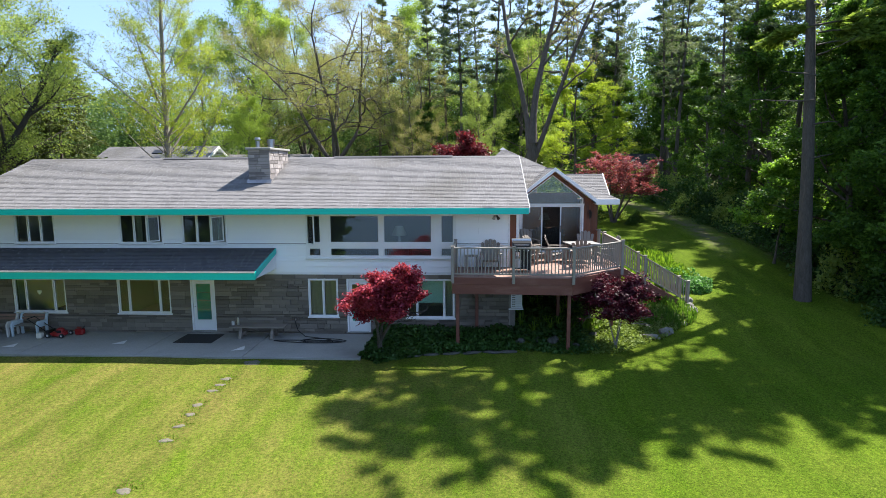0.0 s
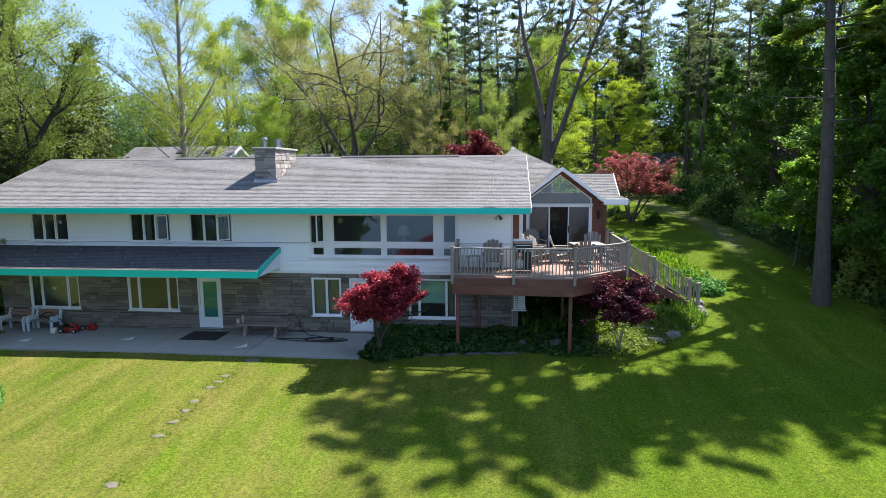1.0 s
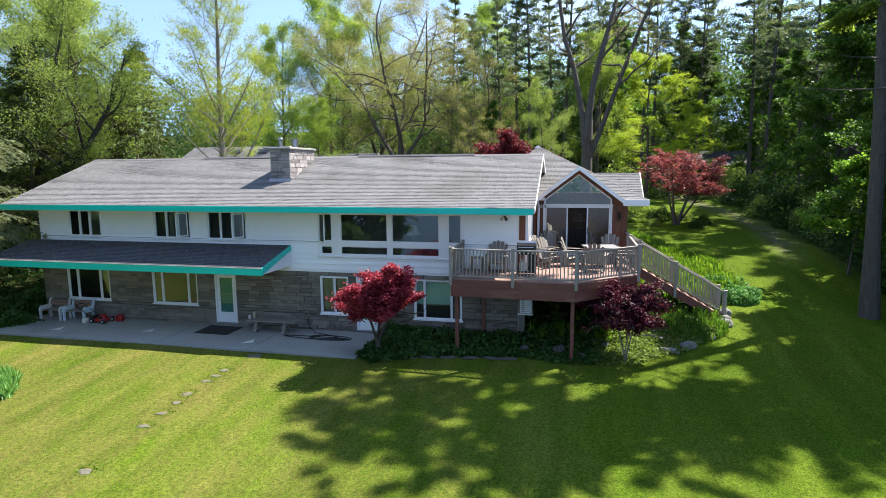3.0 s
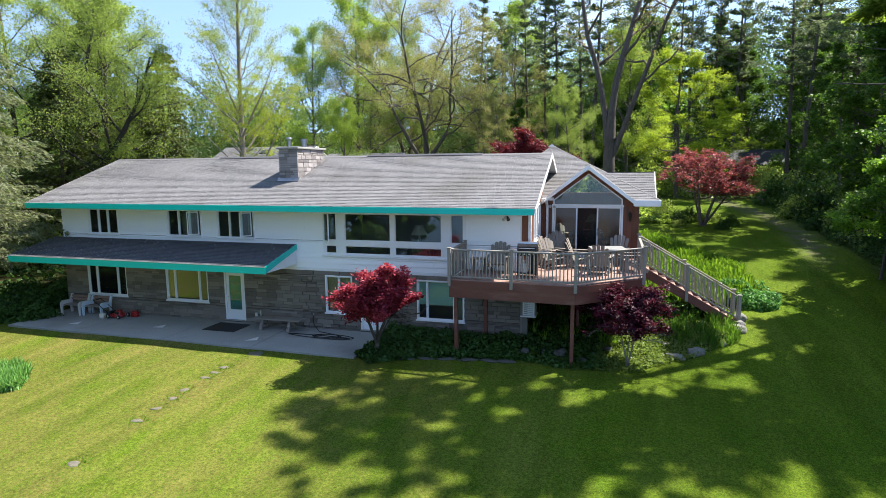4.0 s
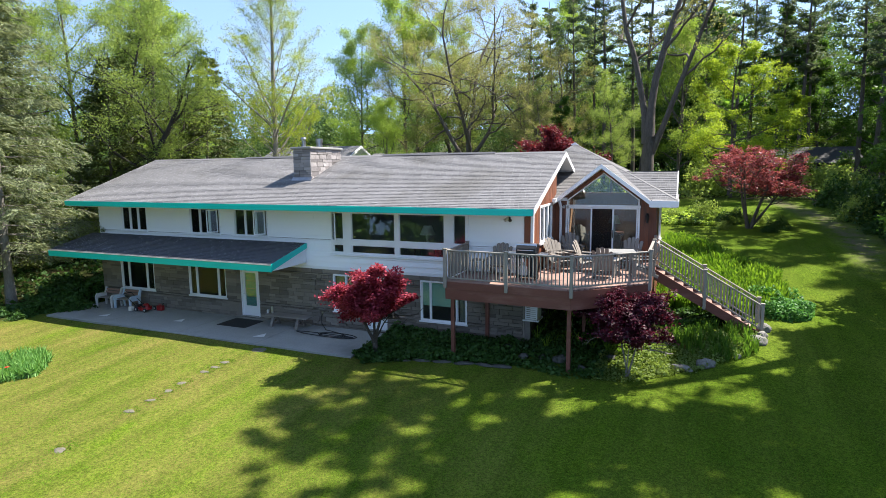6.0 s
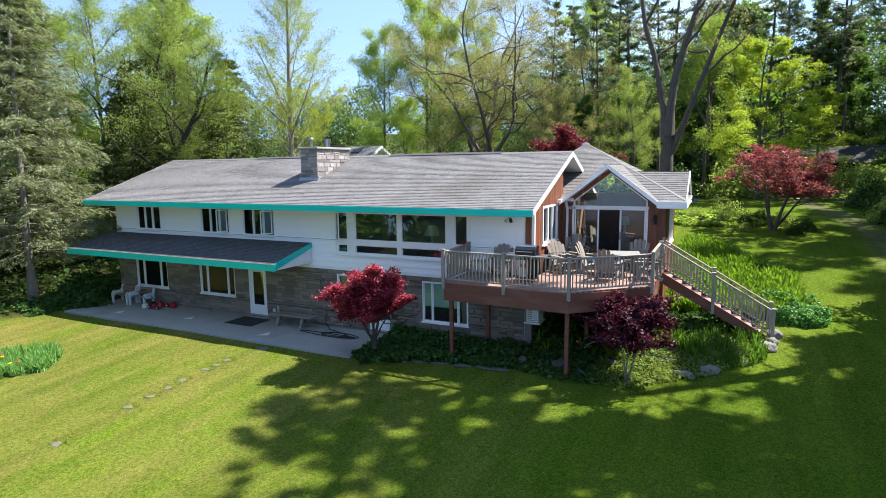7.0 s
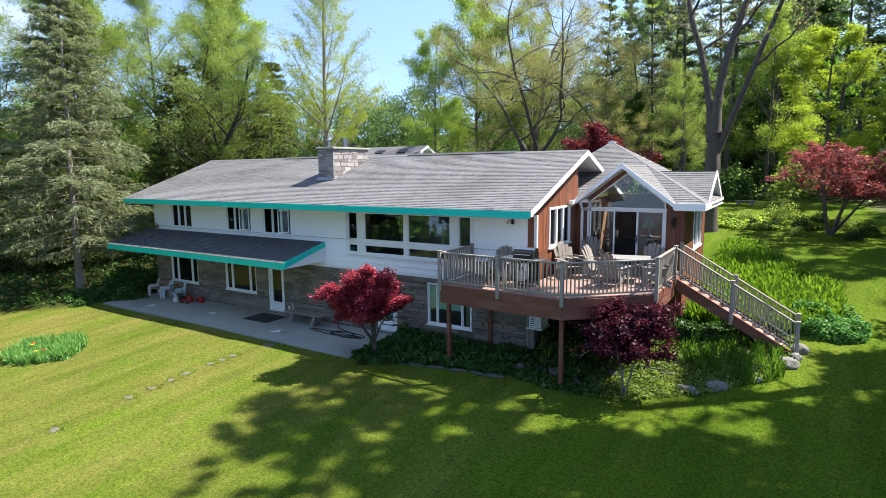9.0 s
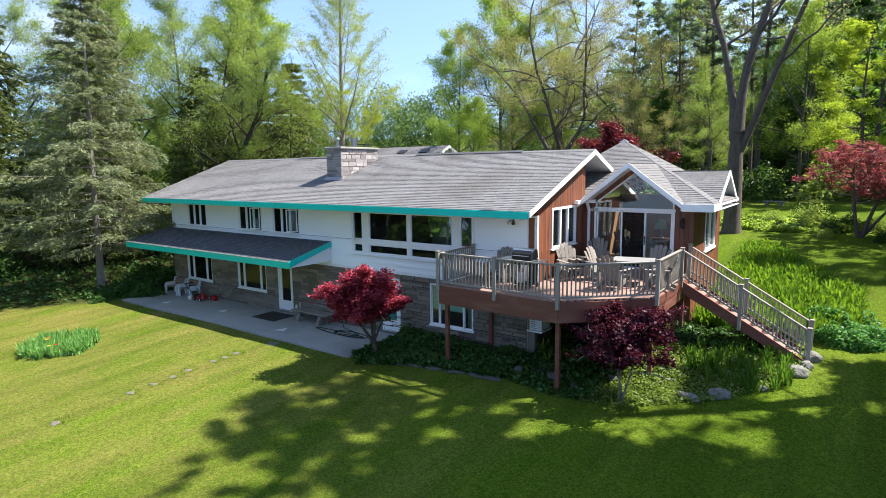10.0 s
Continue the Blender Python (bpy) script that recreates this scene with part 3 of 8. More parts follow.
SL = (RIDGE_Z - EAVE_Z) / (RIDGE_Y - EAVE_Y)
BACK_Y = 2 * RIDGE_Y - EAVE_Y
main_front = [(RX0, EAVE_Y, EAVE_Z), (RX1, EAVE_Y, EAVE_Z), (RX1, RIDGE_Y, RIDGE_Z), (RX0, RIDGE_Y, RIDGE_Z)]
main_back = [(RX1, BACK_Y, EAVE_Z), (RX0, BACK_Y, EAVE_Z), (RX0, RIDGE_Y, RIDGE_Z), (RX1, RIDGE_Y, RIDGE_Z)]
bm = B()
prism(bm, [(RX0 + 0.03, EAVE_Y + 0.03, EAVE_Z - 0.012), (RX0 + 0.03, RIDGE_Y, RIDGE_Z - 0.012), (RX0 + 0.03, BACK_Y - 0.03, EAVE_Z - 0.012), (RX0 + 0.03, BACK_Y - 0.03, EAVE_Z - 0.12), (RX0 + 0.03, RIDGE_Y, RIDGE_Z - 0.14), (RX0 + 0.03, EAVE_Y + 0.03, EAVE_Z - 0.12)], (RX1 - RX0 - 0.06, 0, 0))
roof = part("roof", bm, WHITE, house, "low grey shingle roof with teal eaves")
shingle_part("roof_shingles", [main_front, main_back], SHINGLE, house, "weathered grey asphalt shingles", 3)
bm = B()
box(bm, RX0, RX1 - 0.03, EAVE_Y - 0.02, EAVE_Y + 0.028, EAVE_Z - 0.215, EAVE_Z - 0.008, 0.006)
part("eave_board", bm, TEAL, house, "teal painted eave board")
part("soffit", box(B(), RX0 + 0.05, XR + 0.36, EAVE_Y + 0.03, FY + 0.02, EAVE_Z - 0.235, EAVE_Z - 0.21), WHITE, house, "white soffit")
# barge boards of the east and west gables
for x, nm in ((RX1, "barge_board"), (RX0, "barge_board")):
    bm = B()
    s = 1 if x > 0 else -1
    for ya, yb in ((EAVE_Y, RIDGE_Y), (BACK_Y, RIDGE_Y)):
        prism(bm, [(x - 0.025 * s, ya, EAVE_Z + 0.005), (x - 0.025 * s, yb, RIDGE_Z + 0.005), (x - 0.025 * s, yb, RIDGE_Z - 0.17), (x - 0.025 * s, ya, EAVE_Z - 0.17)], (0.04 * s, 0, 0))
    part(nm, bm, WHITE, house, "white barge board")
# ridge vents
for x0, x1 in ((-13.9, -9.6), (-6.2, -1.0)):
    bm = B()
    prism(bm, [(x0, RIDGE_Y - 0.14, RIDGE_Z - 0.01), (x0, RIDGE_Y, RIDGE_Z + 0.065), (x0, RIDGE_Y + 0.14, RIDGE_Z - 0.01)], (x1 - x0, 0, 0))
    part("ridge_vent", bm, SHINGLE_DARK, house, "dark ridge vent")
for x0, x1 in ((RX0, -13.9), (-9.6, -6.2), (-1.0, RX1)):
    bm = B()
    prism(bm, [(x0, RIDGE_Y - 0.15, RIDGE_Z - 0.035), (x0, RIDGE_Y, RIDGE_Z + 0.03), (x0, RIDGE_Y + 0.15, RIDGE_Z - 0.035)], (x1 - x0, 0, 0))
    part("ridge_cap", bm, SHINGLE, house)

# lower roof over the patio
LY, LZ, LTOP = 18.965, 2.74, 3.27
LX0, LX1 = -20.0, -7.6
bm = B()
prism(bm, [(LX0, LY + 0.03, LZ - 0.015), (LX0, FY - 0.03, LTOP - 0.015), (LX0, FY - 0.03, 2.48), (LX0, LY + 0.03, 2.48)], (LX1 - LX0 - 0.03, 0, 0))
part("patio_roof", bm, WHITE, house, "white underside of the roof over the patio")
shingle_part("patio_roof_shingles", [[(LX0, LY, LZ), (LX1, LY, LZ), (LX1, FY - 0.02, LTOP), (LX0, FY - 0.02, LTOP)]], SHINGLE_DARK, house, "dark grey asphalt shingles", 8)
bm = B()
box(bm, LX0, LX1, LY - 0.025, LY + 0.028, 2.46, 2.705, 0.006)
part("eave_board", bm, TEAL, house, "teal painted eave board")
bm = B()
box(bm, LX0, LX1, LY - 0.040, LY - 0.026, 2.705, 2.735, 0.003)
part("drip_edge", bm, PALE, house, "pale metal drip edge")
bm = B()
prism(bm, [(LX1 - 0.028, LY, LZ + 0.01), (LX1 - 0.028, FY - 0.02, LTOP + 0.01), (LX1 - 0.028, FY - 0.02, LTOP - 0.2), (LX1 - 0.028, LY, LZ - 0.24)], (0.045, 0, 0))
part("rake_board", bm, TEAL, house, "teal painted rake board")

# chimney
CX0, CX1, CY0, CY1, CZ = -9.0, -8.12, 22.35, 24.65, 7.02
chimney_meshes = []
for me in stone_meshes:
    me = me.copy()
    me.materials.clear()
    me.materials.append(CHIMNEY_STONE)
    chimney_meshes.append(me)
chimney = part("chimney", box(B(), CX0 + 0.04, CX1 - 0.04, CY0 + 0.04, CY1 - 0.04, 4.9, CZ), MORTAR, house, "grey stone chimney with a flat cap and two flues")
for y_face in (CY0, CY1):
    for x0, x1, z0, z1 in lay_stones(rng, CX0, CX1, 5.5, CZ, [], (0.2, 0.5)):
        piece("stone", rng.choice(chimney_meshes), chimney, Matrix.Translation(((x0 + x1) / 2, y_face + (0.03 if y_face == CY0 else -0.03), (z0 + z1) / 2)) @ Matrix.Rotation(0 if y_face == CY0 else math.pi, 4, "Z") @ Matrix.Diagonal((x1 - x0 - 0.012, 0.07, z1 - z0 - 0.012, 1)))
for x_face, turn in ((CX1, math.pi / 2), (CX0, -math.pi / 2)):
    for y0, y1, z0, z1 in lay_stones(rng, CY0 + 0.02, CY1, 5.5, CZ, [], (0.2, 0.55)):
        piece("stone", rng.choice(chimney_meshes), chimney, Matrix.Translation((x_face - 0.03 * math.copysign(1, turn), (y0 + y1) / 2, (z0 + z1) / 2)) @ Matrix.Rotation(turn, 4, "Z") @ Matrix.Diagonal((y1 - y0 - 0.012, 0.07, z1 - z0 - 0.012, 1)))
part("cap", box(B(), CX0 - 0.07, CX1 + 0.07, CY0 - 0.07, CY1 + 0.07, CZ, CZ + 0.09, 0.02), CONCRETE, chimney, "concrete cap")
bm = B()
rod(bm, (-8.72, 22.75, CZ + 0.09), (-8.72, 22.75, CZ + 0.36), 0.085, n=14)
rod(bm, (-8.72, 22.75, CZ + 0.42), (-8.72, 22.75, CZ + 0.50), 0.13, 0.10, n=14)
for a in range(4):
    rod(bm, (-8.72 + 0.07 * math.cos(a * 1.57), 22.75 + 0.07 * math.sin(a * 1.57), CZ + 0.35), (-8.72 + 0.07 * math.cos(a * 1.57), 22.75 + 0.07 * math.sin(a * 1.57), CZ + 0.43), 0.012, n=5)
part("flue", bm, METAL, chimney, "galvanised flue with a cap")
bm = B()
rod(bm, (-8.45, 23.5, CZ + 0.09), (-8.45, 23.5, CZ + 0.30), 0.13, n=14)
rod(bm, (-8.45, 23.5, CZ + 0.30), (-8.45, 23.5, CZ + 0.46), 0.155, n=14)
part("flue", bm, METAL, chimney, "galvanised flue with a collar")
bm = B()
box(bm, -8.85, -8.3, 24.05, 24.5, CZ + 0.22, CZ + 0.25)
for x in (-8.8, -8.35):
    for y in (24.1, 24.45):
        rod(bm, (x, y, CZ + 0.08), (x, y, CZ + 0.23), 0.012, n=5)
part("rain_hood", bm, BLACK, chimney, "black metal rain hood")
bm = B()
prism(bm, [(CX0 - 0.05, CY0 - 0.12, EAVE_Z + SL * (CY0 - 0.12 - EAVE_Y) + 0.03), (CX1 + 0.05, CY0 - 0.12, EAVE_Z + SL * (CY0 - 0.12 - EAVE_Y) + 0.03), (CX1 + 0.05, CY0 + 0.03, EAVE_Z + SL * (CY0 - EAVE_Y) + 0.14), (CX0 - 0.05, CY0 + 0.03, EAVE_Z + SL * (CY0 - EAVE_Y) + 0.14)], (0, 0.01, -0.01))
part("flashing", bm, METAL, chimney, "metal flashing")


# ---- windows and doors ----
def window(x0, x1, z0, z1, columns, y=FY, label="", rim=0.055, rows=None, parent=None, sill=True, depth=0.10):
    """Casements side by side. columns: the widths' shares."""
    bm = B()
    box(bm, x0, x1, y - 0.035, y + depth, z1 - rim, z1, 0.006)
    box(bm, x0, x1, y - 0.035, y + depth, z0, z0 + rim, 0.006)
    box(bm, x0, x0 + rim, y - 0.035, y + depth, z0 + rim, z1 - rim, 0.006)
    box(bm, x1 - rim, x1, y - 0.035, y + depth, z0 + rim, z1 - rim, 0.006)
    w = part("window", bm, WHITE, parent or house, label)
    total, x = sum(columns), x0 + rim
    span = x1 - x0 - 2 * rim
    for i, c in enumerate(columns):
        xe = x + span * c / total
        if i < len(columns) - 1:
            part("mullion", box(B(), xe - 0.024, xe + 0.024, y - 0.03, y + depth - 0.01, z0 + rim, z1 - rim, 0.005), WHITE, w)
        a, b = x + (0.024 if i else 0), xe - (0.024 if i < len(columns) - 1 else 0)
        f = B()
        for q in ((a, b, z0 + rim, z0 + rim + 0.022), (a, b, z1 - rim - 0.022, z1 - rim), (a, a + 0.022, z0 + rim + 0.022, z1 - rim - 0.022), (b - 0.022, b, z0 + rim + 0.022, z1 - rim - 0.022)):
            box(f, q[0], q[1], y + 0.01, y + 0.06, q[2], q[3])
        part("sash", f, WHITE, w)
        g = part("pane", box(B(), a + 0.02, b - 0.02, y + 0.03, y + 0.036, z0 + rim + 0.02, z1 - rim - 0.02), GLASS, w)
        g.visible_shadow = False
        x = xe
    if sill:
        part("sill", box(B(), x0 - 0.04, x1 + 0.04, y - 0.075, y - 0.03, z0 - 0.035, z0 + 0.02, 0.006), WHITE, w)
    return w


for h in UPPER:
    w = window(h[0], h[1], h[2] - 0.0, h[3], (1, 1, 1.05), label="white three-light casement window", rim=0.04)
# the open casements of the two middle windows
for hx, deg in ((-12.10, -28), (-9.58, -38)):
    bm = B()
    for q in ((-0.46, 0, 0, 0.04), (-0.46, 0, 0.92, 0.96), (-0.46, -0.42, 0.04, 0.92), (-0.04, 0, 0.04, 0.92)):
        box(bm, q[0], q[1], -0.02, 0.02, q[2], q[3])
    s = part("open_sash", bm, WHITE, w, "casement standing open")
    s.matrix_basis = pose(hx, FY - 0.05, 3.55, 0, 0, -deg)
    g = part("pane", box(B(), -0.43, -0.03, -0.004, 0.004, 0.03, 0.93), GLASS, s)
    g.visible_shadow = False

# the picture window: tall lights over low ones, in one white frame
x0, x1, z0, z1 = BIG
bm = B()
cols = [(-6.32, -5.86), (-5.50, -3.63), (-3.46, -1.64), (-1.30, -0.82)]
lights = [(a, b, c, d) for a, b in cols for c, d in ((2.97, 3.29), (3.48, 4.52))]
for a, b, c, d in rects(x0, x1, z0, z1, lights):
    box(bm, a, b, FY - 0.035, FY + 0.09, c, d)
picture = part("window", bm, WHITE, house, "wide white picture window with low lights beneath")
for i, (a, b, c, d) in enumerate(lights):
    f = B()
    t = 0.03
    for q in ((a, b, c, c + t), (a, b, d - t, d), (a, a + t, c + t, d - t), (b - t, b, c + t, d - t)):
        box(f, q[0], q[1], FY - 0.01, FY + 0.05, q[2], q[3])
    part("sash", f, WHITE, picture)
    g = part("pane", box(B(), a + 0.01, b - 0.01, FY + 0.02, FY + 0.026, c + 0.01, d - 0.01), GLASS_COATED, picture)
    g.visible_shadow = False
bm = B()
for q in ((0, 0.48, 0, 0.035), (0, 0.48, 1.05, 1.085), (0, 0.035, 0.035, 1.05), (0.445, 0.48, 0.035, 1.05)):
    box(bm, q[0], q[1], -0.02, 0.02, q[2], q[3])
s = part("open_sash", bm, WHITE, picture, "narrow casement standing open")
s.matrix_basis = pose(-6.36, FY - 0.05, 3.45, 0, 0, -42)
part("pane", box(B(), 0.02, 0.46, -0.004, 0.004, 0.02, 1.06), GLASS, s).visible_shadow = False
part("sill", box(B(), x0 - 0.03, x1 + 0.03, FY - 0.08, FY - 0.03, z0 - 0.04, z0 + 0.02, 0.006), WHITE, picture)

window(*LOWER[0], (0.22, 0.56, 0.22), label="white window with a paper heart on the glass")
window(*LOWER[1], (0.2, 0.62, 0.2), label="white window with narrow side lights")
window(*LOWER[2], (1, 1), label="white two-light window with drawn curtains")
window(*LOWER[3], (0.2, 0.6, 0.2), label="white wide window with pale blind")


def entry_door(x0, x1, z1, label, inset, panel, panel_top):
    bm = B()
    for q in ((x0, x0 + 0.07, 0, z1), (x1 - 0.07, x1, 0, z1), (x0 + 0.07, x1 - 0.07, z1 - 0.07, z1)):
        box(bm, q[0], q[1], FY - 0.04, FY + 0.12, q[2], q[3], 0.006)
    d = part("door", bm, WHITE, house, label)
    a, b = x0 + 0.075, x1 - 0.075
    leaf = B()
    holes = [(a + 0.13, b - 0.13, 0.45, z1 - 0.22)]
    for q in rects(a, b, 0.03, z1 - 0.075, holes):
        box(leaf, q[0], q[1], FY + 0.01, FY + 0.055, q[2], q[3])
    part("door_leaf", leaf, WHITE, d, "white door leaf")
    part("door_panel", box(B(), a + 0.13, b - 0.13, FY + 0.05, FY + 0.056, 0.45, panel_top), panel, d, "teal lower panel")
    part("pane", box(B(), a + 0.13, b - 0.13, FY + 0.026, FY + 0.032, 0.45, z1 - 0.22), inset, d)
    for z in (0.86, 1.2, 1.53):
        part("glazing_bar", box(B(), a + 0.13, b - 0.13, FY + 0.034, FY + 0.048, z - 0.007, z + 0.007), RAIL, d)
    h = B()
    rod(h, (a + 0.07, FY + 0.01, 0.98), (a + 0.07, FY - 0.06, 0.98), 0.012)
    rod(h, (a + 0.06, FY - 0.055, 0.98), (a + 0.18, FY - 0.055, 0.98), 0.012)
    part("door_handle", h, STEEL, d, "metal lever handle")
    part("door_step", box(B(), x0 - 0.02, x1 + 0.02, FY - 0.10, FY + 0.1, -0.01, 0.03, 0.008), CONCRETE, d)
    return d


entry_door(*DOORS[0][:2], DOORS[0][3], "white door with dark teal glass panels", GLASS, TEAL_DOOR, 1.86)
entry_door(*DOORS[1][:2], DOORS[1][3], "white door with a teal panel behind the red maple", GLASS, TEAL, 0.98)

# curtains and blinds
def curtain(x0, x1, z0, z1, y, label):
    bm = B()
    n = max(6, int((x1 - x0) / 0.04))
    top, bot = [], []
    for i in range(n + 1):
        x = x0 + (x1 - x0) * i / n
        d = 0.018 * math.sin(i * 1.9) + 0.008 * math.sin(i * 0.7)
        top.append(bm.verts.new((x, y + d, z1)))
        bot.append(bm.verts.new((x, y + d * 1.3, z0)))
    for i in range(n):
        bm.faces.new((bot[i], bot[i + 1], top[i + 1], top[i]))
    bmesh.ops.solidify(bm, geom=bm.faces, thickness=0.004)
    return solo("curtain", bm, CURTAIN, label, "curtain", smooth=True)


curtain(-6.34, -5.9, 0.62, 2.1, FY + 0.14, "pale cream curtain drawn behind the glass")
curtain(-5.78, -5.32, 0.62, 2.1, FY + 0.14, "pale cream curtain drawn behind the glass")
bm = box(B(), -2.62, -1.2, FY + 0.09, FY + 0.094, 1.18, 2.12)
box(bm, -2.62, -1.2, FY + 0.082, FY + 0.1, 1.155, 1.18, 0.004)
solo("window_blind", bm, BLIND, "pale green roller blind half lowered behind the glass", "blind")
bm = box(B(), -3.0, -2.74, FY + 0.09, FY + 0.094, 1.2, 2.12)
box(bm, -3.0, -2.74, FY + 0.082, FY + 0.1, 1.175, 1.2, 0.004)
solo("window_blind", bm, BLIND, "narrow pale green blind half lowered in the side light", "blind")
curtain(-1.12, -0.86, 0.65, 2.1, FY + 0.14, "pale curtain behind the side light")
curtain(-13.2, -12.95, 3.5, 4.55, FY + 0.26, "grey curtain pushed aside in the window")
curtain(-9.95, -9.62, 3.5, 4.55, FY + 0.26, "pale curtain pushed aside in the window")


# ---- sunroom ----
SX0, SX1, SY0, SY1 = 1.5, 5.27, 25.1, 30.2
DZ = 2.58
sunroom = thing("sunroom", "cedar-clad sunroom with glazed gable and grey hip roof", "sunroom", at=(3.4, SY0, 1.0))


def cedar_wall(name, y_or_x, along_x, u0, u1, z0, ztop, holes, parent, face):
    """Vertical cedar boards with a backing. ztop: height as a function of u. face: -1 or 1, the outer side."""
    back = B()
    for a, b, c, d in rects(u0, u1, z0, max(ztop(u0), ztop(u1), ztop((u0 + u1) / 2)), holes):
        lim = min(ztop(a + 0.01), ztop(b - 0.01))
        d2 = min(d, lim)
        if d2 > c:
            if along_x:
                box(back, a, b, y_or_x, y_or_x + 0.12, c, d2)
            else:
                box(back, y_or_x - 0.12 if face > 0 else y_or_x, y_or_x if face > 0 else y_or_x + 0.12, a, b, c, d2)
    wall = part(name, back, CEDAR, parent, "wall of vertical red-brown cedar boards")
    u = u0
    r = random.Random(int(u0 * 10) + 3)
    while u < u1 - 0.02:
        w = min(0.14, u1 - u)
        zt = min(ztop(u + 0.01), ztop(u + w - 0.01))
        for a, b, c, d in rects(u, u + w - 0.006, z0, zt, holes):
            bm = B()
            t = 0.022 + r.uniform(-0.003, 0.003)
            if along_x:
                box(bm, a, b, y_or_x - t, y_or_x - 0.001, c, d)
            else:
                box(bm, y_or_x + 0.001 * face, y_or_x + t * face, a, b, c, d)
            part("board", bm, CEDAR, wall)
        u += w
    return wall


# the main gable wall, cedar, with its window
gable_top = lambda y: EAVE_Z + SL * (min(y, 2 * RIDGE_Y - y) - EAVE_Y) - 0.14
cedar_wall("gable_wall", 1.5, False, FY + 0.0, 25.1, 2.3, gable_top, [(22.28, 24.28, 3.46, 4.82)], house, 1)
cedar_wall("gable_strip", FY + 0.02, True, XR + 0.06, 1.5, 2.3, lambda x: 4.58, [], house, -1)
part("corner_board", box(B(), 1.50, 1.60, FY - 0.05, FY + 0.06, 2.3, 4.66, 0.006), WHITE, house, "white corner board")


def side_window(x, y0, y1, z0, z1, columns, parent, label, rim=0.08):
    bm = B()
    for q in ((y0, y1, z1 - rim, z1), (y0, y1, z0, z0 + rim), (y0, y0 + rim, z0 + rim, z1 - rim), (y1 - rim, y1, z0 + rim, z1 - rim)):
        box(bm, x - 0.10, x + 0.05, q[0], q[1], q[2], q[3], 0.006)
    w = part("window", bm, WHITE, parent, label)
    y = y0 + rim
    for i in range(columns):
        ye = y + (y1 - y0 - 2 * rim) / columns
        if i < columns - 1:
            part("mullion", box(B(), x - 0.08, x + 0.045, ye - 0.045, ye + 0.045, z0 + rim, z1 - rim, 0.005), WHITE, w)
        part("pane", box(B(), x - 0.02, x - 0.014, y + 0.01, ye - 0.01, z0 + rim - 0.01, z1 - rim + 0.01), GLASS, w).visible_shadow = False
        y = ye
    part("sill", box(B(), x - 0.02, x + 0.09, y0 - 0.05, y1 + 0.05, z0 - 0.04, z0 + 0.015, 0.006), WHITE, w)
    return w


side_window(1.5, 22.28, 24.28, 3.46, 4.82, 3, house, "white three-light window in cedar wall")

# sunroom roof: a hip over the square room, with two cross gables
AP = (1.38, 29.75, 7.24)                       # the hip's top
FP = (3.33, 24.6, 6.24)                        # the front gable's peak
EX, EY, EZ = 5.98, 24.6, 4.93                  # the corner of the eaves
FL, FR = 1.62, 5.06                            # the front gable's eaves
GP = (5.98, 27.3, 5.95)                        # the side gable's peak
GN, GS = 25.55, 29.05                          # the side gable's eaves


def meet(x, z):
    """The y at which the hip's front slope has the height z."""
    return AP[1] - (AP[2] - z) * (AP[1] - EY) / (AP[2] - EZ)


def meet_x(z):
    return AP[0] + (AP[2] - z) * (EX - AP[0]) / (AP[2] - EZ)


front_back_y = meet(FP[0], FP[2])
slab = lambda pts, t=0.1: prism(B(), pts, (0, 0, -t))
VALLEY = (FP[0], front_back_y, FP[2])
END = 29.2                                     # the hip's eave runs to here
hip_left = [(-1.0, EY, EZ), (FL, EY, EZ), VALLEY, AP]
hip_a = [(FR, EY, EZ), (EX, EY, EZ), VALLEY]
hip_b = [(EX, EY, EZ), AP, VALLEY]
hip_side = [(EX, EY, EZ), (EX, END, EZ), AP]
for pl in (hip_left, hip_a, hip_b, hip_side):
    part("hip_roof", slab([(p[0], p[1], p[2] - 0.02) for p in pl], 0.08), WHITE, sunroom, "grey shingled hip roof")
shingle_part("hip_shingles", [hip_left, hip_a, (hip_b, (1, 0, 0)), hip_side], SHINGLE, sunroom, "grey asphalt shingles", 21)
# front cross gable: two slopes that run back into the hip
fl_plane = [(FL, 23.98, EZ), (FL, EY, EZ), (FP[0], front_back_y, FP[2]), (FP[0], 24.28, FP[2])]
fr_plane = [(FR, EY, EZ), (FR, 24.28, EZ), (FP[0], 24.28, FP[2]), (FP[0], front_back_y, FP[2])]
fl_plane[0] = (FL, 24.28, EZ)
shingle_part("gable_shingles", [fl_plane, fr_plane], SHINGLE, sunroom, "grey asphalt shingles", 22)
for pl in (fl_plane, fr_plane):
    part("gable_roof", slab([(p[0], p[1] + (0.02 if p[1] < 24.5 else 0), p[2] - 0.02) for p in pl], 0.09), WHITE, sunroom)
# side cross gable
gb_x = meet_x(GP[2])
GEND = EX - 0.06
gs_near = [(GEND, GN, EZ), (GEND, GP[1], GP[2]), (gb_x, GP[1], GP[2])]
gs_far = [(GEND, GS, EZ), (gb_x, GP[1], GP[2]), (GEND, GP[1], GP[2])]
shingle_part("gable_shingles", [(gs_near, (1, 0, 0)), (gs_far, (1, 0, 0))], SHINGLE, sunroom, "grey asphalt shingles", 23)
for pl in (gs_near, gs_far):
    part("gable_roof", slab([(p[0] - (0.02 if p[0] > EX - 0.1 else 0), p[1], p[2] - 0.02) for p in pl], 0.09), WHITE, sunroom)
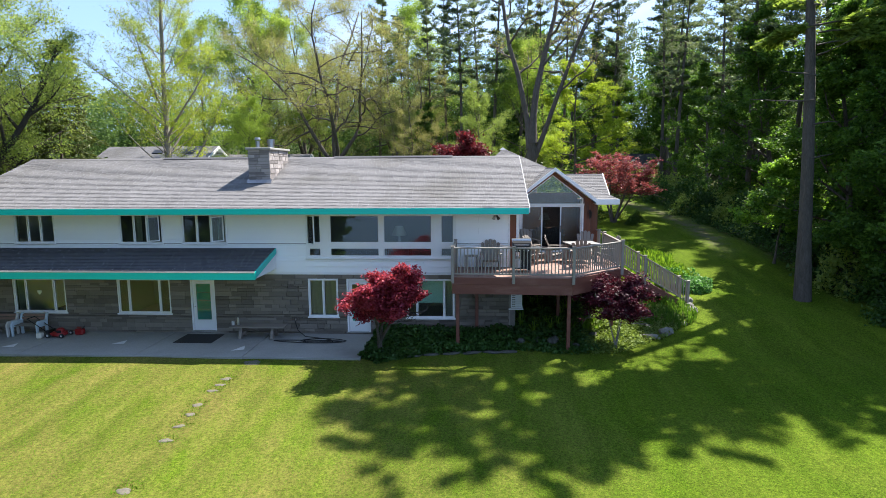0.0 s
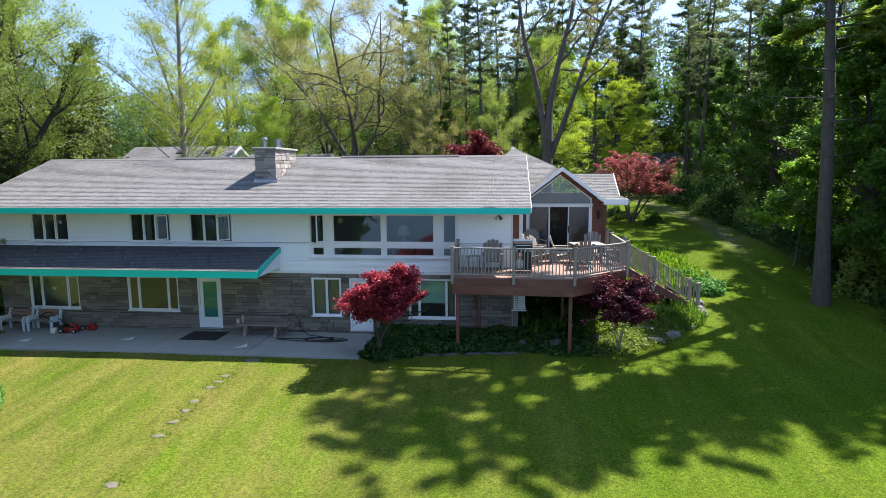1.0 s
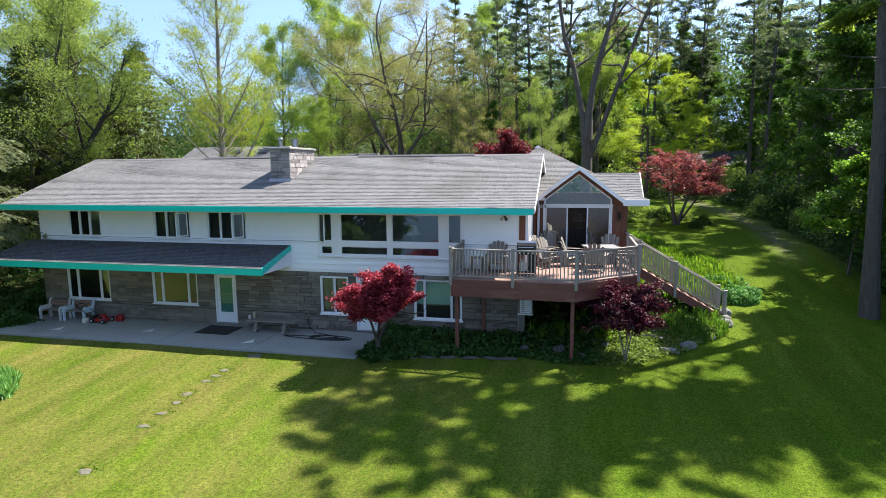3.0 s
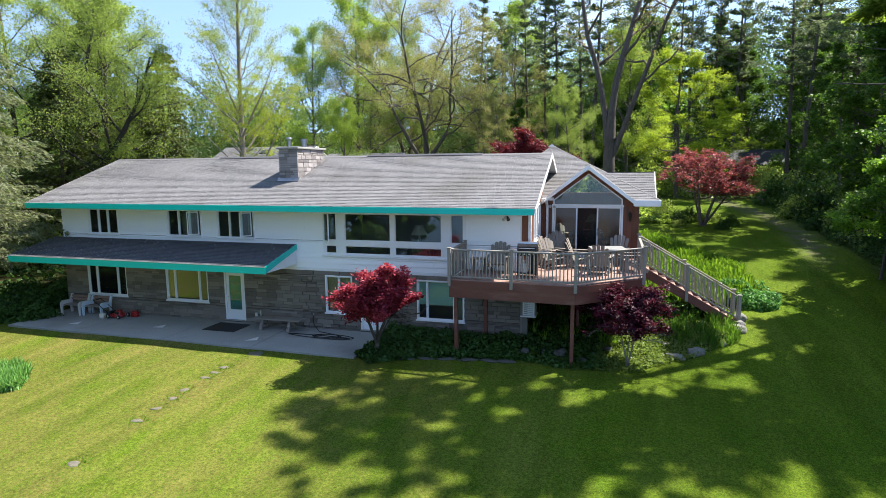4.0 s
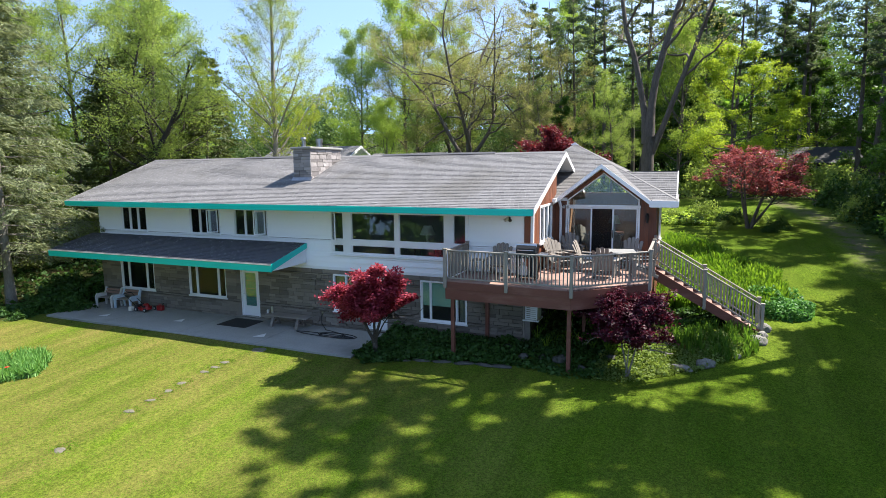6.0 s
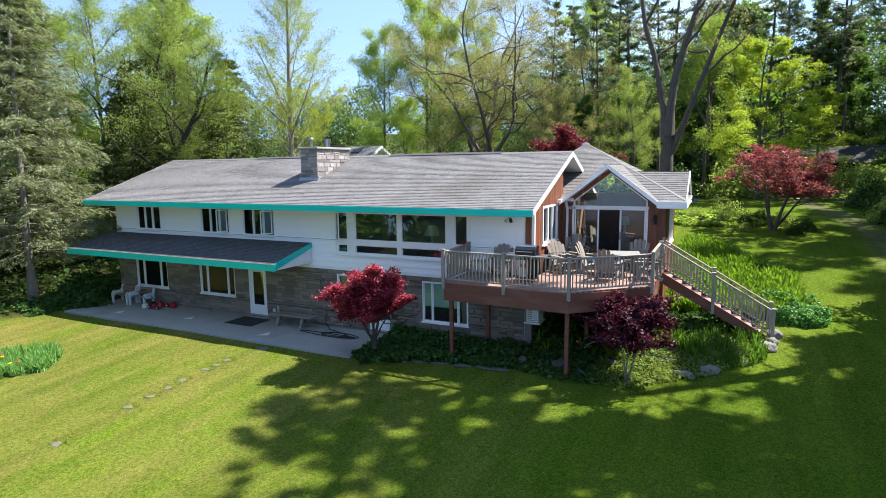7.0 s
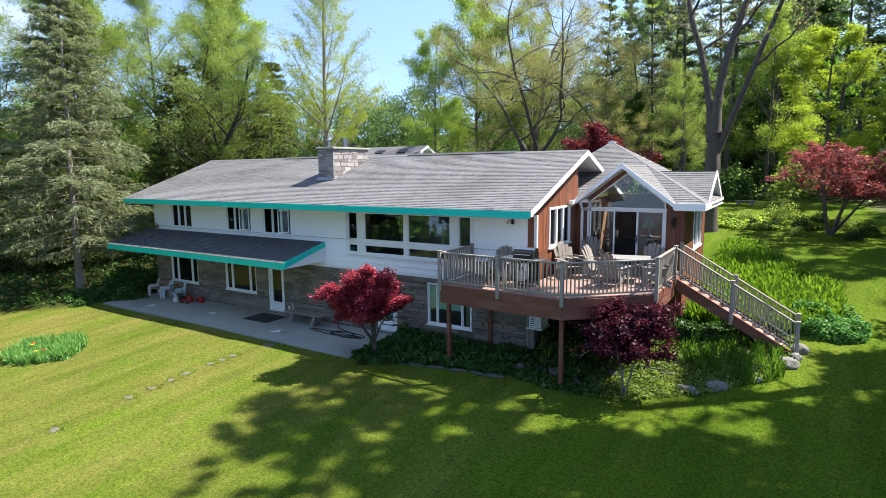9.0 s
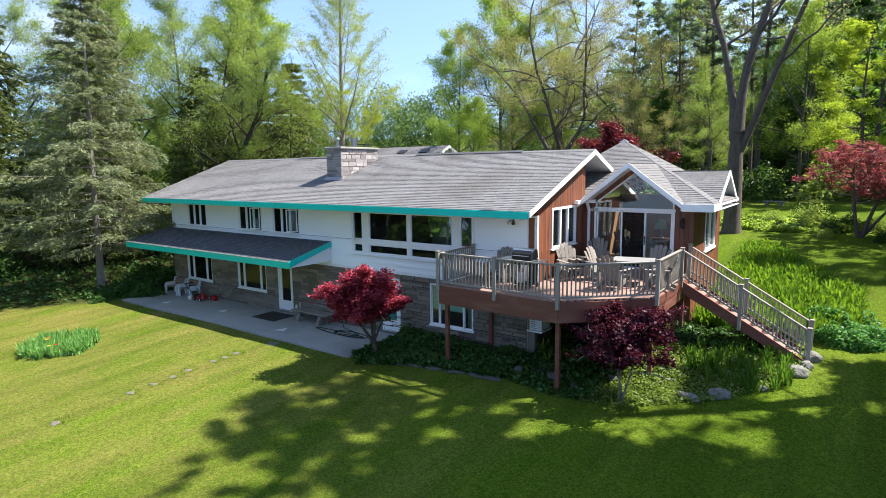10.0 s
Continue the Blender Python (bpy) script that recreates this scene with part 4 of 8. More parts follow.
# hip and ridge caps
for a, b in (((EX, EY, EZ), AP), ((FP[0], 24.28, FP[2]), (FP[0], front_back_y, FP[2])), ((EX - 0.06, GP[1], GP[2]), (gb_x, GP[1], GP[2]))):
    bm = B()
    beam(bm, Vector(a) + Vector((0, 0, 0.006)), Vector(b) + Vector((0, 0, 0.006)), 0.07, 0.012, 0.002)
    part("ridge_cap", bm, SHINGLE, sunroom)
bm = B()
bmesh.ops.create_cone(bm, cap_ends=True, segments=4, radius1=0.25, radius2=0.02, depth=0.12, matrix=Matrix.Translation((AP[0], AP[1], AP[2] + 0.0)) @ Matrix.Rotation(math.pi / 4, 4, "Z"))
part("apex_cap", bm, METAL, sunroom, "pale metal cap on the hip's top")


def board_between(a, b, drop, out, material, name, parent, label=""):
    a, b = Vector(a), Vector(b)
    return part(name, prism(B(), [a, b, b - Vector((0, 0, drop)), a - Vector((0, 0, drop))], out), material, parent, label)


yf = 24.26
board_between((FL - 0.05, yf, EZ - 0.03), (FP[0], yf, FP[2] + 0.02), 0.165, (0, 0.04, 0), WHITE, "barge_board", sunroom, "white barge board")
board_between((FP[0], yf, FP[2] + 0.02), (FR + 0.1, yf, EZ - 0.06), 0.165, (0, 0.04, 0), WHITE, "barge_board", sunroom, "white barge board")
board_between((FR - 0.02, yf + 0.006, EZ + 0.0), (EX + 0.02, yf + 0.006, EZ + 0.0), 0.22, (0, 0.04, 0), WHITE, "eave_board", sunroom, "white eave board")
part("eave_roof", prism(B(), [(FR + 0.06, yf + 0.045, EZ - 0.02), (EX - 0.01, yf + 0.045, EZ - 0.02), (EX - 0.01, EY + 0.1, EZ + 0.02), (FR + 0.06, EY + 0.1, EZ + 0.02)], (0, 0, -0.05)), SHINGLE, sunroom)
board_between((EX + 0.0, yf, EZ + 0.0), (EX + 0.0, GN + 0.05, EZ + 0.0), 0.22, (0.04, 0, 0), WHITE, "eave_board", sunroom, "white eave board")
board_between((EX - 0.07, GN, EZ), (EX - 0.07, GP[1], GP[2] + 0.02), 0.17, (0.04, 0, 0), WHITE, "barge_board", sunroom, "white barge board")
board_between((EX - 0.07, GP[1], GP[2] + 0.02), (EX - 0.07, GS, EZ), 0.17, (0.04, 0, 0), WHITE, "barge_board", sunroom, "white barge board")
part("gable_infill", prism(B(), [(EX - 0.34, GN - 0.05, EZ - 0.2), (EX - 0.34, GS + 0.05, EZ - 0.2), (EX - 0.34, GP[1], GP[2] - 0.03)], (0.05, 0, 0)), WHITE, sunroom, "white gable end")
part("soffit", box(B(), FR + 0.02, EX, yf + 0.04, SY0, EZ - 0.24, EZ - 0.21), WHITE, sunroom, "white soffit")
part("soffit", box(B(), SX1, EX, SY0, END, EZ - 0.24, EZ - 0.21), WHITE, sunroom, "white soffit")

# sunroom walls
slope_l = (FP[2] - EZ) / (FP[0] - FL)
glaze_top = lambda x: min(FP[2] - 0.30 - abs(x - FP[0]) * slope_l, 9)
GX0, GX1 = 1.95, 4.66
front_holes = [(GX0, GX1, DZ, 6.4)]
cedar_wall("front_wall", SY0, True, SX0, SX1, 1.2, lambda x: max(EZ - 0.25, glaze_top(x) + 0.10), front_holes, sunroom, -1)
cedar_wall("side_wall", SX1, False, SY0 - 0.02, 29.6, 0.9, lambda y: EZ - 0.24, [(26.85, 28.65, 3.10, 4.66)], sunroom, 1)
side_window(SX1, 26.85, 28.65, 3.10, 4.66, 2, sunroom, "tall white window in cedar wall")
# cedar strips beside the glazed gable
bm = B()
n = 14
for i in range(n):
    xa, xb = SX0 + (SX1 - SX0) * i / n, SX0 + (SX1 - SX0) * (i + 1) / n
    lo_a, lo_b = glaze_top(xa) - 0.0, glaze_top(xb) - 0.0
    hi_a, hi_b = lo_a + 0.18, lo_b + 0.18
    if min(hi_a, hi_b) > EZ - 0.3:
        prism(bm, [(xa, SY0 - 0.03, max(lo_a, EZ - 0.3)), (xb, SY0 - 0.03, max(lo_b, EZ - 0.3)), (xb, SY0 - 0.03, hi_b), (xa, SY0 - 0.03, hi_a)], (0, 0.06, 0))
part("gable_trim", bm, CEDAR, sunroom, "cedar trim under the barge boards")
# glazed gable above the doors
bm = B()
zt0, zt1 = glaze_top(GX0), glaze_top(GX1)
box(bm, GX0 - 0.05, GX1 + 0.05, SY0 - 0.05, SY0 + 0.08, 4.615, 4.70, 0.006)
for a, b in (((GX0, zt0), (FP[0], glaze_top(FP[0]))), ((FP[0], glaze_top(FP[0])), (GX1, zt1))):
    prism(bm, [(a[0], SY0 - 0.045, a[1]), (b[0], SY0 - 0.045, b[1]), (b[0], SY0 - 0.045, b[1] - 0.055), (a[0], SY0 - 0.045, a[1] - 0.055)], (0, 0.1, 0))
for x, zt in ((GX0, zt0), (GX1 - 0.05, zt1)):
    box(bm, x, x + 0.05, SY0 - 0.045, SY0 + 0.07, 4.70, zt + 0.02)
gable_window = part("window", bm, WHITE, sunroom, "white-framed gable window over the sliding doors")
part("pane", prism(B(), [(GX0 + 0.03, SY0, 4.70), (GX1 - 0.03, SY0, 4.70), (GX1 - 0.03, SY0, zt1 - 0.03), (FP[0], SY0, glaze_top(FP[0]) - 0.03), (GX0 + 0.03, SY0, zt0 - 0.03)], (0, 0.006, 0)), GLASS_COATED, gable_window).visible_shadow = False
# sliding doors
bm = B()
for x in (GX0, GX1):
    box(bm, x - 0.04, x + 0.03, SY0 - 0.05, SY0 + 0.1, DZ, 4.62, 0.006)
box(bm, GX0 + 0.05, GX1 - 0.05, SY0 - 0.04, SY0 + 0.1, DZ, DZ + 0.05)
slider = part("sliding_door", bm, WHITE, sunroom, "white sliding glass doors with a dark screen")
for x0, x1, yy, dark in ((2.0, 2.92, 0.0, False), (2.86, 3.74, 0.05, False), (3.68, 4.61, 0.0, False)):
    f = B()
    for q in ((x0, x1, DZ + 0.05, DZ + 0.13), (x0, x1, 4.55, 4.61), (x0, x0 + 0.05, DZ + 0.13, 4.55), (x1 - 0.05, x1, DZ + 0.13, 4.55)):
        box(f, q[0], q[1], SY0 - 0.02 + yy, SY0 + 0.02 + yy, q[2], q[3], 0.004)
    leaf = part("door_leaf", f, WHITE, slider)
    part("pane", box(B(), x0 + 0.05, x1 - 0.05, SY0 + yy, SY0 + yy + 0.006, DZ + 0.13, 4.54), GLASS, leaf).visible_shadow = False
SCREEN, st, sp = nodes_of("insect_screen")
sp.inputs["Base Color"].default_value = (0.012, 0.012, 0.013, 1)
sp.inputs["Alpha"].default_value = 0.5
sp.inputs["Roughness"].default_value, sp.inputs["Specular IOR Level"].default_value = 1.0, 0.0
part("screen", box(B(), 2.93, 3.68, SY0 + 0.01, SY0 + 0.014, DZ + 0.06, 4.55), SCREEN, slider, "dark insect screen")
h = B()
box(h, 3.70, 3.73, SY0 - 0.06, SY0 - 0.02, 3.45, 3.75, 0.006)
part("door_handle", h, BLACK, slider, "black pull handle")
# floor, inner walls
part("floor", box(B(), SX0 - 0.1, SX1 - 0.12, SY0 + 0.12, 29.4, DZ - 0.12, DZ), ROOM_FLOOR, sunroom)
part("inner_wall", box(B(), SX0 - 0.1, SX1 - 0.12, 29.35, 29.45, 0.9, 5.0), PANELLING, sunroom, "wood-panelled inner wall")
part("foundation", box(B(), SX0, SX1 - 0.02, SY0 + 0.02, 29.4, -0.2, 1.25), MORTAR, sunroom, "grey foundation wall")
part("inner_wall", box(B(), 1.38, 1.49, 25.12, 29.34, 2.4, 4.9), PANELLING, sunroom)
# wall lantern beside the doors
lantern = thing("wall_lantern", "small black wall lantern on the cedar wall", "lantern", at=(4.95, SY0 - 0.03, 4.1))
part("back_plate", box(B(), 4.91, 4.99, SY0 - 0.05, SY0 - 0.022, 4.05, 4.42, 0.01), BLACK, lantern)
bm = B()
rod(bm, (4.95, SY0 - 0.16, 4.10), (4.95, SY0 - 0.16, 4.32), 0.05, 0.075, n=6)
rod(bm, (4.95, SY0 - 0.16, 4.32), (4.95, SY0 - 0.16, 4.42), 0.09, 0.015, n=6)
rod(bm, (4.95, SY0 - 0.05, 4.36), (4.95, SY0 - 0.16, 4.44), 0.012, n=6)
part("lamp_body", bm, BLACK, lantern)
# gutter and downspout at the inner corner, and the twin floodlight
bm = B()
prism(bm, [(1.60, 23.95, 4.86), (1.60, 23.95, 4.98), (1.74, 23.95, 4.98), (1.72, 23.95, 4.86)], (0, 1.0, 0))
box(bm, 1.58, 1.98, 24.9, 24.99, 4.86, 4.98)
part("gutter", bm, WHITE, sunroom, "white gutter")
bm = B()
beam(bm, (1.68, 24.9, 4.88), (1.72, 25.0, 4.62), 0.07, 0.09)
box(bm, 1.68, 1.77, 24.97, 25.05, DZ + 0.1, 4.64, 0.01)
part("downspout", bm, WHITE, sunroom, "white downspout")
flood = thing("floodlight", "twin floodlight under the soffit", "lamp", at=(1.9, 25.0, 4.66))
for x in (1.84, 2.0):
    bm = B()
    rod(bm, (x, 25.06, 4.66), (x, 24.98, 4.6), 0.03, 0.065, n=10)
    part("lamp_head", bm, PALE, flood)


# ---- patio and lawn things ----
patio = solo("patio", box(B(), -19.43, -3.88, 18.24, FY - 0.09, -0.24, -0.07), CONCRETE, "pale grey concrete patio in long slabs", "patio", kind="structure")
PATIO_Z = -0.04
for x0, x1 in ((-19.45, -15.9), (-15.89, -11.7), (-11.69, -7.9), (-7.89, -3.85)):
    part("slab", box(B(), x0, x1 - 0.014, 18.22, FY - 0.08, -0.2, PATIO_Z, 0.012), CONCRETE, patio)


def railing_posts_between(rail, a, b, z_a, z_b, drop=0.09, height=0.98, gap=0.115, mesh_cache={}):
    """Top rail, bottom rail and balusters from a to b; z_a, z_b are the walking heights."""
    a, b = Vector((a[0], a[1], z_a)), Vector((b[0], b[1], z_b))
    up = Vector((0, 0, 1))
    part("top_rail", beam(B(), a + up * height, b + up * height, 0.09, 0.045, 0.008), RAIL, rail)
    part("bottom_rail", beam(B(), a + up * drop, b + up * drop, 0.045, 0.05, 0.006), RAIL, rail)
    n = int((b - a).length / gap)
    for i in range(1, n):
        p = a.lerp(b, i / n)
        key = round(height - drop, 3)
        if key not in mesh_cache:
            mesh_cache[key] = mesh_of("baluster", box(B(), -0.017, 0.017, -0.017, 0.017, 0, height - drop - 0.02), RAIL)
        piece("baluster", mesh_cache[key], rail, Matrix.Translation(p + up * (drop + 0.01)))


def post(parent, x, y, z0, z1, cap=True, w=0.10):
    bm = box(B(), x - w / 2, x + w / 2, y - w / 2, y + w / 2, z0, z1, 0.008)
    if cap:
        box(bm, x - w / 2 - 0.015, x + w / 2 + 0.015, y - w / 2 - 0.015, y + w / 2 + 0.015, z1, z1 + 0.03, 0.008)
    return part("post", bm, RAIL, parent)


# ---- deck ----
deck = thing("deck", "red-brown stained timber deck raised on posts", "deck", at=(2.2, 21, 0))
OUT = [(-0.78, 19.15), (3.25, 18.98), (5.30, 20.85), (5.30, 24.75)]
def deck_inside(x):
    """The deck's front edge at x."""
    if x <= 3.25:
        return 19.15 + (x + 0.78) / 4.03 * -0.17
    return 18.98 + (x - 3.25) / 2.05 * 1.87


x = -0.76
r = random.Random(2)
while x < 5.29:
    y0 = max(deck_inside(x), deck_inside(min(x + 0.14, 5.3)))
    y1 = FY - 0.04 if x < 1.62 else SY0 - 0.03
    zt = DZ + r.uniform(-0.002, 0.002)
    part("deck_board", box(B(), x, min(x + 0.138, 5.3), y0 + 0.01, y1, DZ - 0.035, zt), DECK_TOP, deck)
    x += 0.144
for (xa, ya), (xb, yb) in zip(OUT, OUT[1:]):
    d = Vector((xb - xa, yb - ya, 0)).normalized()
    nrm = Vector((d.y, -d.x, 0))
    for z0, z1, out in ((DZ - 0.26, DZ - 0.03, 0.03), (DZ - 0.60, DZ - 0.265, 0.012)):
        part("rim_board", prism(B(), [Vector((xa, ya, z0)) + nrm * out, Vector((xb, yb, z0)) + nrm * out, Vector((xb, yb, z1)) + nrm * out, Vector((xa, ya, z1)) + nrm * out], -nrm * 0.04), DECK_RED, deck)
part("rim_board", box(B(), -0.80, -0.76, 19.15, FY - 0.05, DZ - 0.60, DZ - 0.03), DECK_RED, deck)
for y in np.arange(19.6, 24.9, 0.42):
    xs = -0.74 if y < FY else 1.62
    part("joist", box(B(), xs, min(5.24, 3.2 + (y - 19.1) * 1.09), y, y + 0.045, DZ - 0.28, DZ - 0.04), DECK_RED, deck)
for x, y, zb in ((-0.62, 19.36, -0.25), (3.18, 19.2, -0.3), (0.05, 20.9, -0.2), (3.2, 21.9, 0.1), (5.1, 21.2, 0.1), (5.15, 23.5, 0.3), (5.15, 24.5, 0.4)):
    zb = ground_z(x, y) - 0.1
    part("support_post", box(B(), x - 0.06, x + 0.06, y - 0.06, y + 0.06, zb, DZ - 0.28, 0.008), DECK_RED, deck)

railing = thing("deck_railing", "taupe painted deck railing with square balusters", "railing", at=(2.2, 19, DZ))
for (xa, ya), (xb, yb) in (((-0.74, 21.08), (-0.74, 19.2)), ((-0.74, 19.2), (1.28, 19.1)), ((1.28, 19.1), (3.25, 19.02)), ((3.25, 19.02), (5.27, 20.87)), ((5.27, 20.87), (5.27, 23.62))):
    railing_posts_between(railing, (xa, ya), (xb, yb), DZ, DZ)
for x, y, z0 in ((-0.74, 21.06, DZ), (-0.78, 19.10, DZ - 0.22), (1.28, 19.0, DZ - 0.22), (3.27, 18.93, DZ - 0.22), (5.33, 20.83, DZ - 0.22), (5.30, 23.62, DZ - 0.2), (5.30, 24.68, DZ - 0.2)):
    post(railing, x, y, z0, DZ + 1.03)
railing_posts_between(railing, (5.27, 24.72), (5.27, 25.06), DZ, DZ)

# stairs
stairs = thing("deck_stairs", "red-brown deck stairs with taupe railings", "stairs", at=(7, 24.1, 0.5))
SX, EXX, EZZ = 5.34, 8.78, 0.55
n = 11
for i in range(n):
    x0 = SX + (EXX - SX) * i / n
    zt = DZ - (DZ - EZZ) * (i + 1) / (n + 0.0)
    part("tread", box(B(), x0, x0 + (EXX - SX) / n + 0.02, 23.70, 24.62, zt - 0.04, zt, 0.006), DECK_TOP, stairs)
    part("riser", box(B(), x0 + 0.0, x0 + 0.02, 23.72, 24.60, zt, zt + (DZ - EZZ) / n - 0.04), DECK_RED, stairs)
for y in (23.66, 24.64):
    part("stringer", prism(B(), [(SX, y, DZ - 0.02), (EXX + 0.05, y, EZZ + 0.0), (EXX + 0.05, y, EZZ - 0.3), (SX, y, DZ - 0.40)], (0, 0.04, 0)), DECK_RED, stairs)
for y in (23.62, 24.68):
    railing_posts_between(stairs, (5.34, y), (8.78, y), DZ + 0.0, EZZ + 0.0, drop=0.16, height=0.95)
    for x in (6.98, 8.76):
        k = (x - SX) / (EXX - SX)
        zt = DZ + (EZZ - DZ) * k
        post(stairs, x, y, zt - 0.35 if x < 8 else ground_z(x, y) - 0.2, zt + 1.02)


# ---- trees ----
def frame_of(d):
    d = d / (np.linalg.norm(d) + 1e-9)
    a = np.array((0.0, 0.0, 1.0)) if abs(d[2]) < 0.9 else np.array((1.0, 0.0, 0.0))
    u = np.cross(d, a)
    u /= np.linalg.norm(u) + 1e-9
    return d, u, np.cross(d, u)


def tubes(lines, sides=6, thin=3):
    """One mesh's arrays from polylines with radii."""
    vs, fs, base = [], [], 0
    for pts, rad in lines:
        pts = np.asarray(pts)
        k = sides if max(rad) > 0.06 else thin
        ang = np.arange(k) * 2 * np.pi / k
        for i in range(len(pts)):
            d = pts[min(i + 1, len(pts) - 1)] - pts[max(i - 1, 0)]
            _, u, v = frame_of(d)
            vs.append(pts[i] + rad[i] * (np.cos(ang)[:, None] * u + np.sin(ang)[:, None] * v))
            if i:
                for j in range(k):
                    jn = (j + 1) % k
                    fs.append((base - k + j, base - k + jn, base + jn, base + j))
            base += k
    return np.concatenate(vs), fs


def tube_mesh(name, lines, material, sides=6):
    v, f = tubes(lines, sides)
    me = bpy.data.meshes.new(name)
    me.from_pydata(v.tolist(), [], f)
    me.materials.append(material)
    me.shade_smooth()
    return me


def leaf_mesh(name, centres, along, length, width, material, rng, fold=0.25, flat=0.0, corners=4):
    """Leaves as bent four-cornered blades. along: each one's direction, or None for any."""
    n = len(centres)
    c = np.asarray(centres, dtype=np.float64)
    d = rng.normal(size=(n, 3)) if along is None else np.asarray(along, dtype=np.float64) + 0.35 * rng.normal(size=(n, 3))
    if flat:
        d[:, 2] *= 1 - flat
    d /= np.linalg.norm(d, axis=1)[:, None] + 1e-9
    s = rng.normal(size=(n, 3))
    if flat:
        s[:, 2] *= 1 - flat
    s -= (s * d).sum(1)[:, None] * d
    s /= np.linalg.norm(s, axis=1)[:, None] + 1e-9
    nn = np.cross(d, s)
    size = rng.uniform(0.65, 1.3, (n, 1))
    ln, wd = length * size, width * size
    v = np.empty((n, corners, 3))
    v[:, 0] = c - d * ln * 0.5
    v[:, 1] = c + s * wd * 0.5 + nn * wd * fold + d * ln * (-0.08 if corners == 4 else 0.4)
    v[:, -1] = c - s * wd * 0.5 + nn * wd * fold + d * ln * (-0.08 if corners == 4 else 0.4)
    if corners == 4:
        v[:, 2] = c + d * ln * 0.5
    me = bpy.data.meshes.new(name)
    me.vertices.add(n * corners)
    me.vertices.foreach_set("co", v.ravel())
    me.loops.add(n * corners)
    me.loops.foreach_set("vertex_index", np.arange(n * corners, dtype=np.int32))
    me.polygons.add(n)
    me.polygons.foreach_set("loop_start", np.arange(0, n * corners, corners, dtype=np.int32))
    me.materials.append(material)
    me.update(calc_edges=True)
    return me


def curve_line(rng, p, d, length, r0, r1, n=6, wob=0.12, lift=0.0):
    pts, rad = [np.array(p, float)], [r0]
    d = np.array(d, float)
    d /= np.linalg.norm(d)
    for i in range(n):
        d = d + wob * rng.normal(size=3) + np.array((0, 0, lift))
        d /= np.linalg.norm(d)
        pts.append(pts[-1] + d * length / n)
        rad.append(r0 + (r1 - r0) * (i + 1) / n)
    return pts, rad


def at_line(line, s):
    pts, rad = line
    k = s * (len(pts) - 1)
    i = min(int(k), len(pts) - 2)
    f = k - i
    return pts[i] + f * (pts[i + 1] - pts[i]), rad[i] + f * (rad[i + 1] - rad[i]), pts[i + 1] - pts[i]


def broadleaf(seed, H, r0, first=0.3, limbs=12, reach=0.34, rise=0.7, leaves=9000, spread=0.35, stems=None, top_taper=0.5, trunk_wob=0.05, sub=6, twigs=4, wob=0.12, droop=0.0, show_twigs=False, squash=0.7):
    """Trunk lines and leaf places of a broad-leaved tree; H high, limbs from `first` up, as long as reach * H."""
    rng = np.random.default_rng(seed)
    lines, tips = [], []
    stems = stems or [((0, 0, 0), (0.02 * rng.normal(), 0.02 * rng.normal(), 1), H * 0.93, r0)]
    for base, d, length, rs in stems:
        trunk = curve_line(rng, base, d, length, rs, rs * 0.18, 9, trunk_wob, 0.02)
        trunk[1][0] = rs * 1.35
        lines.append(trunk)
        for i in range(limbs):
            s = first + (0.97 - first) * (i + 0.5 * rng.random()) / limbs
            p, r, td = at_line(trunk, s)
            az = i * 2.4 + rng.uniform(-0.5, 0.5)
            k = (s - first) / (1 - first)
            prof = (0.55 + 0.45 * math.sin(math.pi * min(1, k * 1.1 + 0.15))) * (1 - top_taper * k)
            ln = H * reach * prof * rng.uniform(0.8, 1.2)
            el = rise * (0.55 + 0.7 * k)
            dd = np.array((math.cos(az) * math.cos(el), math.sin(az) * math.cos(el), math.sin(el)))
            limb = curve_line(rng, p, dd, ln, min(r * 0.6, rs * 0.42), 0.02, 6, wob, 0.05 - droop)
            lines.append(limb)
            for j in range(sub):
                sj = 0.25 + 0.75 * (j + rng.random()) / sub
                q, rq, qd = at_line(limb, min(sj, 0.99))
                side = rng.normal(size=3)
                side[2] = abs(side[2]) * 0.6 - droop
                sd = qd / np.linalg.norm(qd) * 0.7 + side / np.linalg.norm(side) * 0.8
                bl = curve_line(rng, q, sd, ln * rng.uniform(0.25, 0.45), max(rq * 0.5, 0.012), 0.008, 4, 0.15, 0.02 - droop)
                lines.append(bl)
                for _ in range(twigs):
                    w, rw, wd = at_line(bl, rng.uniform(0.3, 1.0) * 0.99)
                    td2 = wd / np.linalg.norm(wd) * 0.5 + rng.normal(size=3) * 0.5
                    tw = curve_line(rng, w, td2, ln * rng.uniform(0.08, 0.18), 0.008, 0.004, 2, 0.2)
                    if show_twigs:
                        lines.append(tw)
                    tips += [tw[0][1], tw[0][2]]
                tips.append(bl[0][-1])
    tips = np.array(tips)
    idx = rng.integers(0, len(tips), leaves)
    cs = tips[idx] + rng.normal(size=(leaves, 3)) * spread * np.array((1, 1, squash))
    return lines, cs, rng


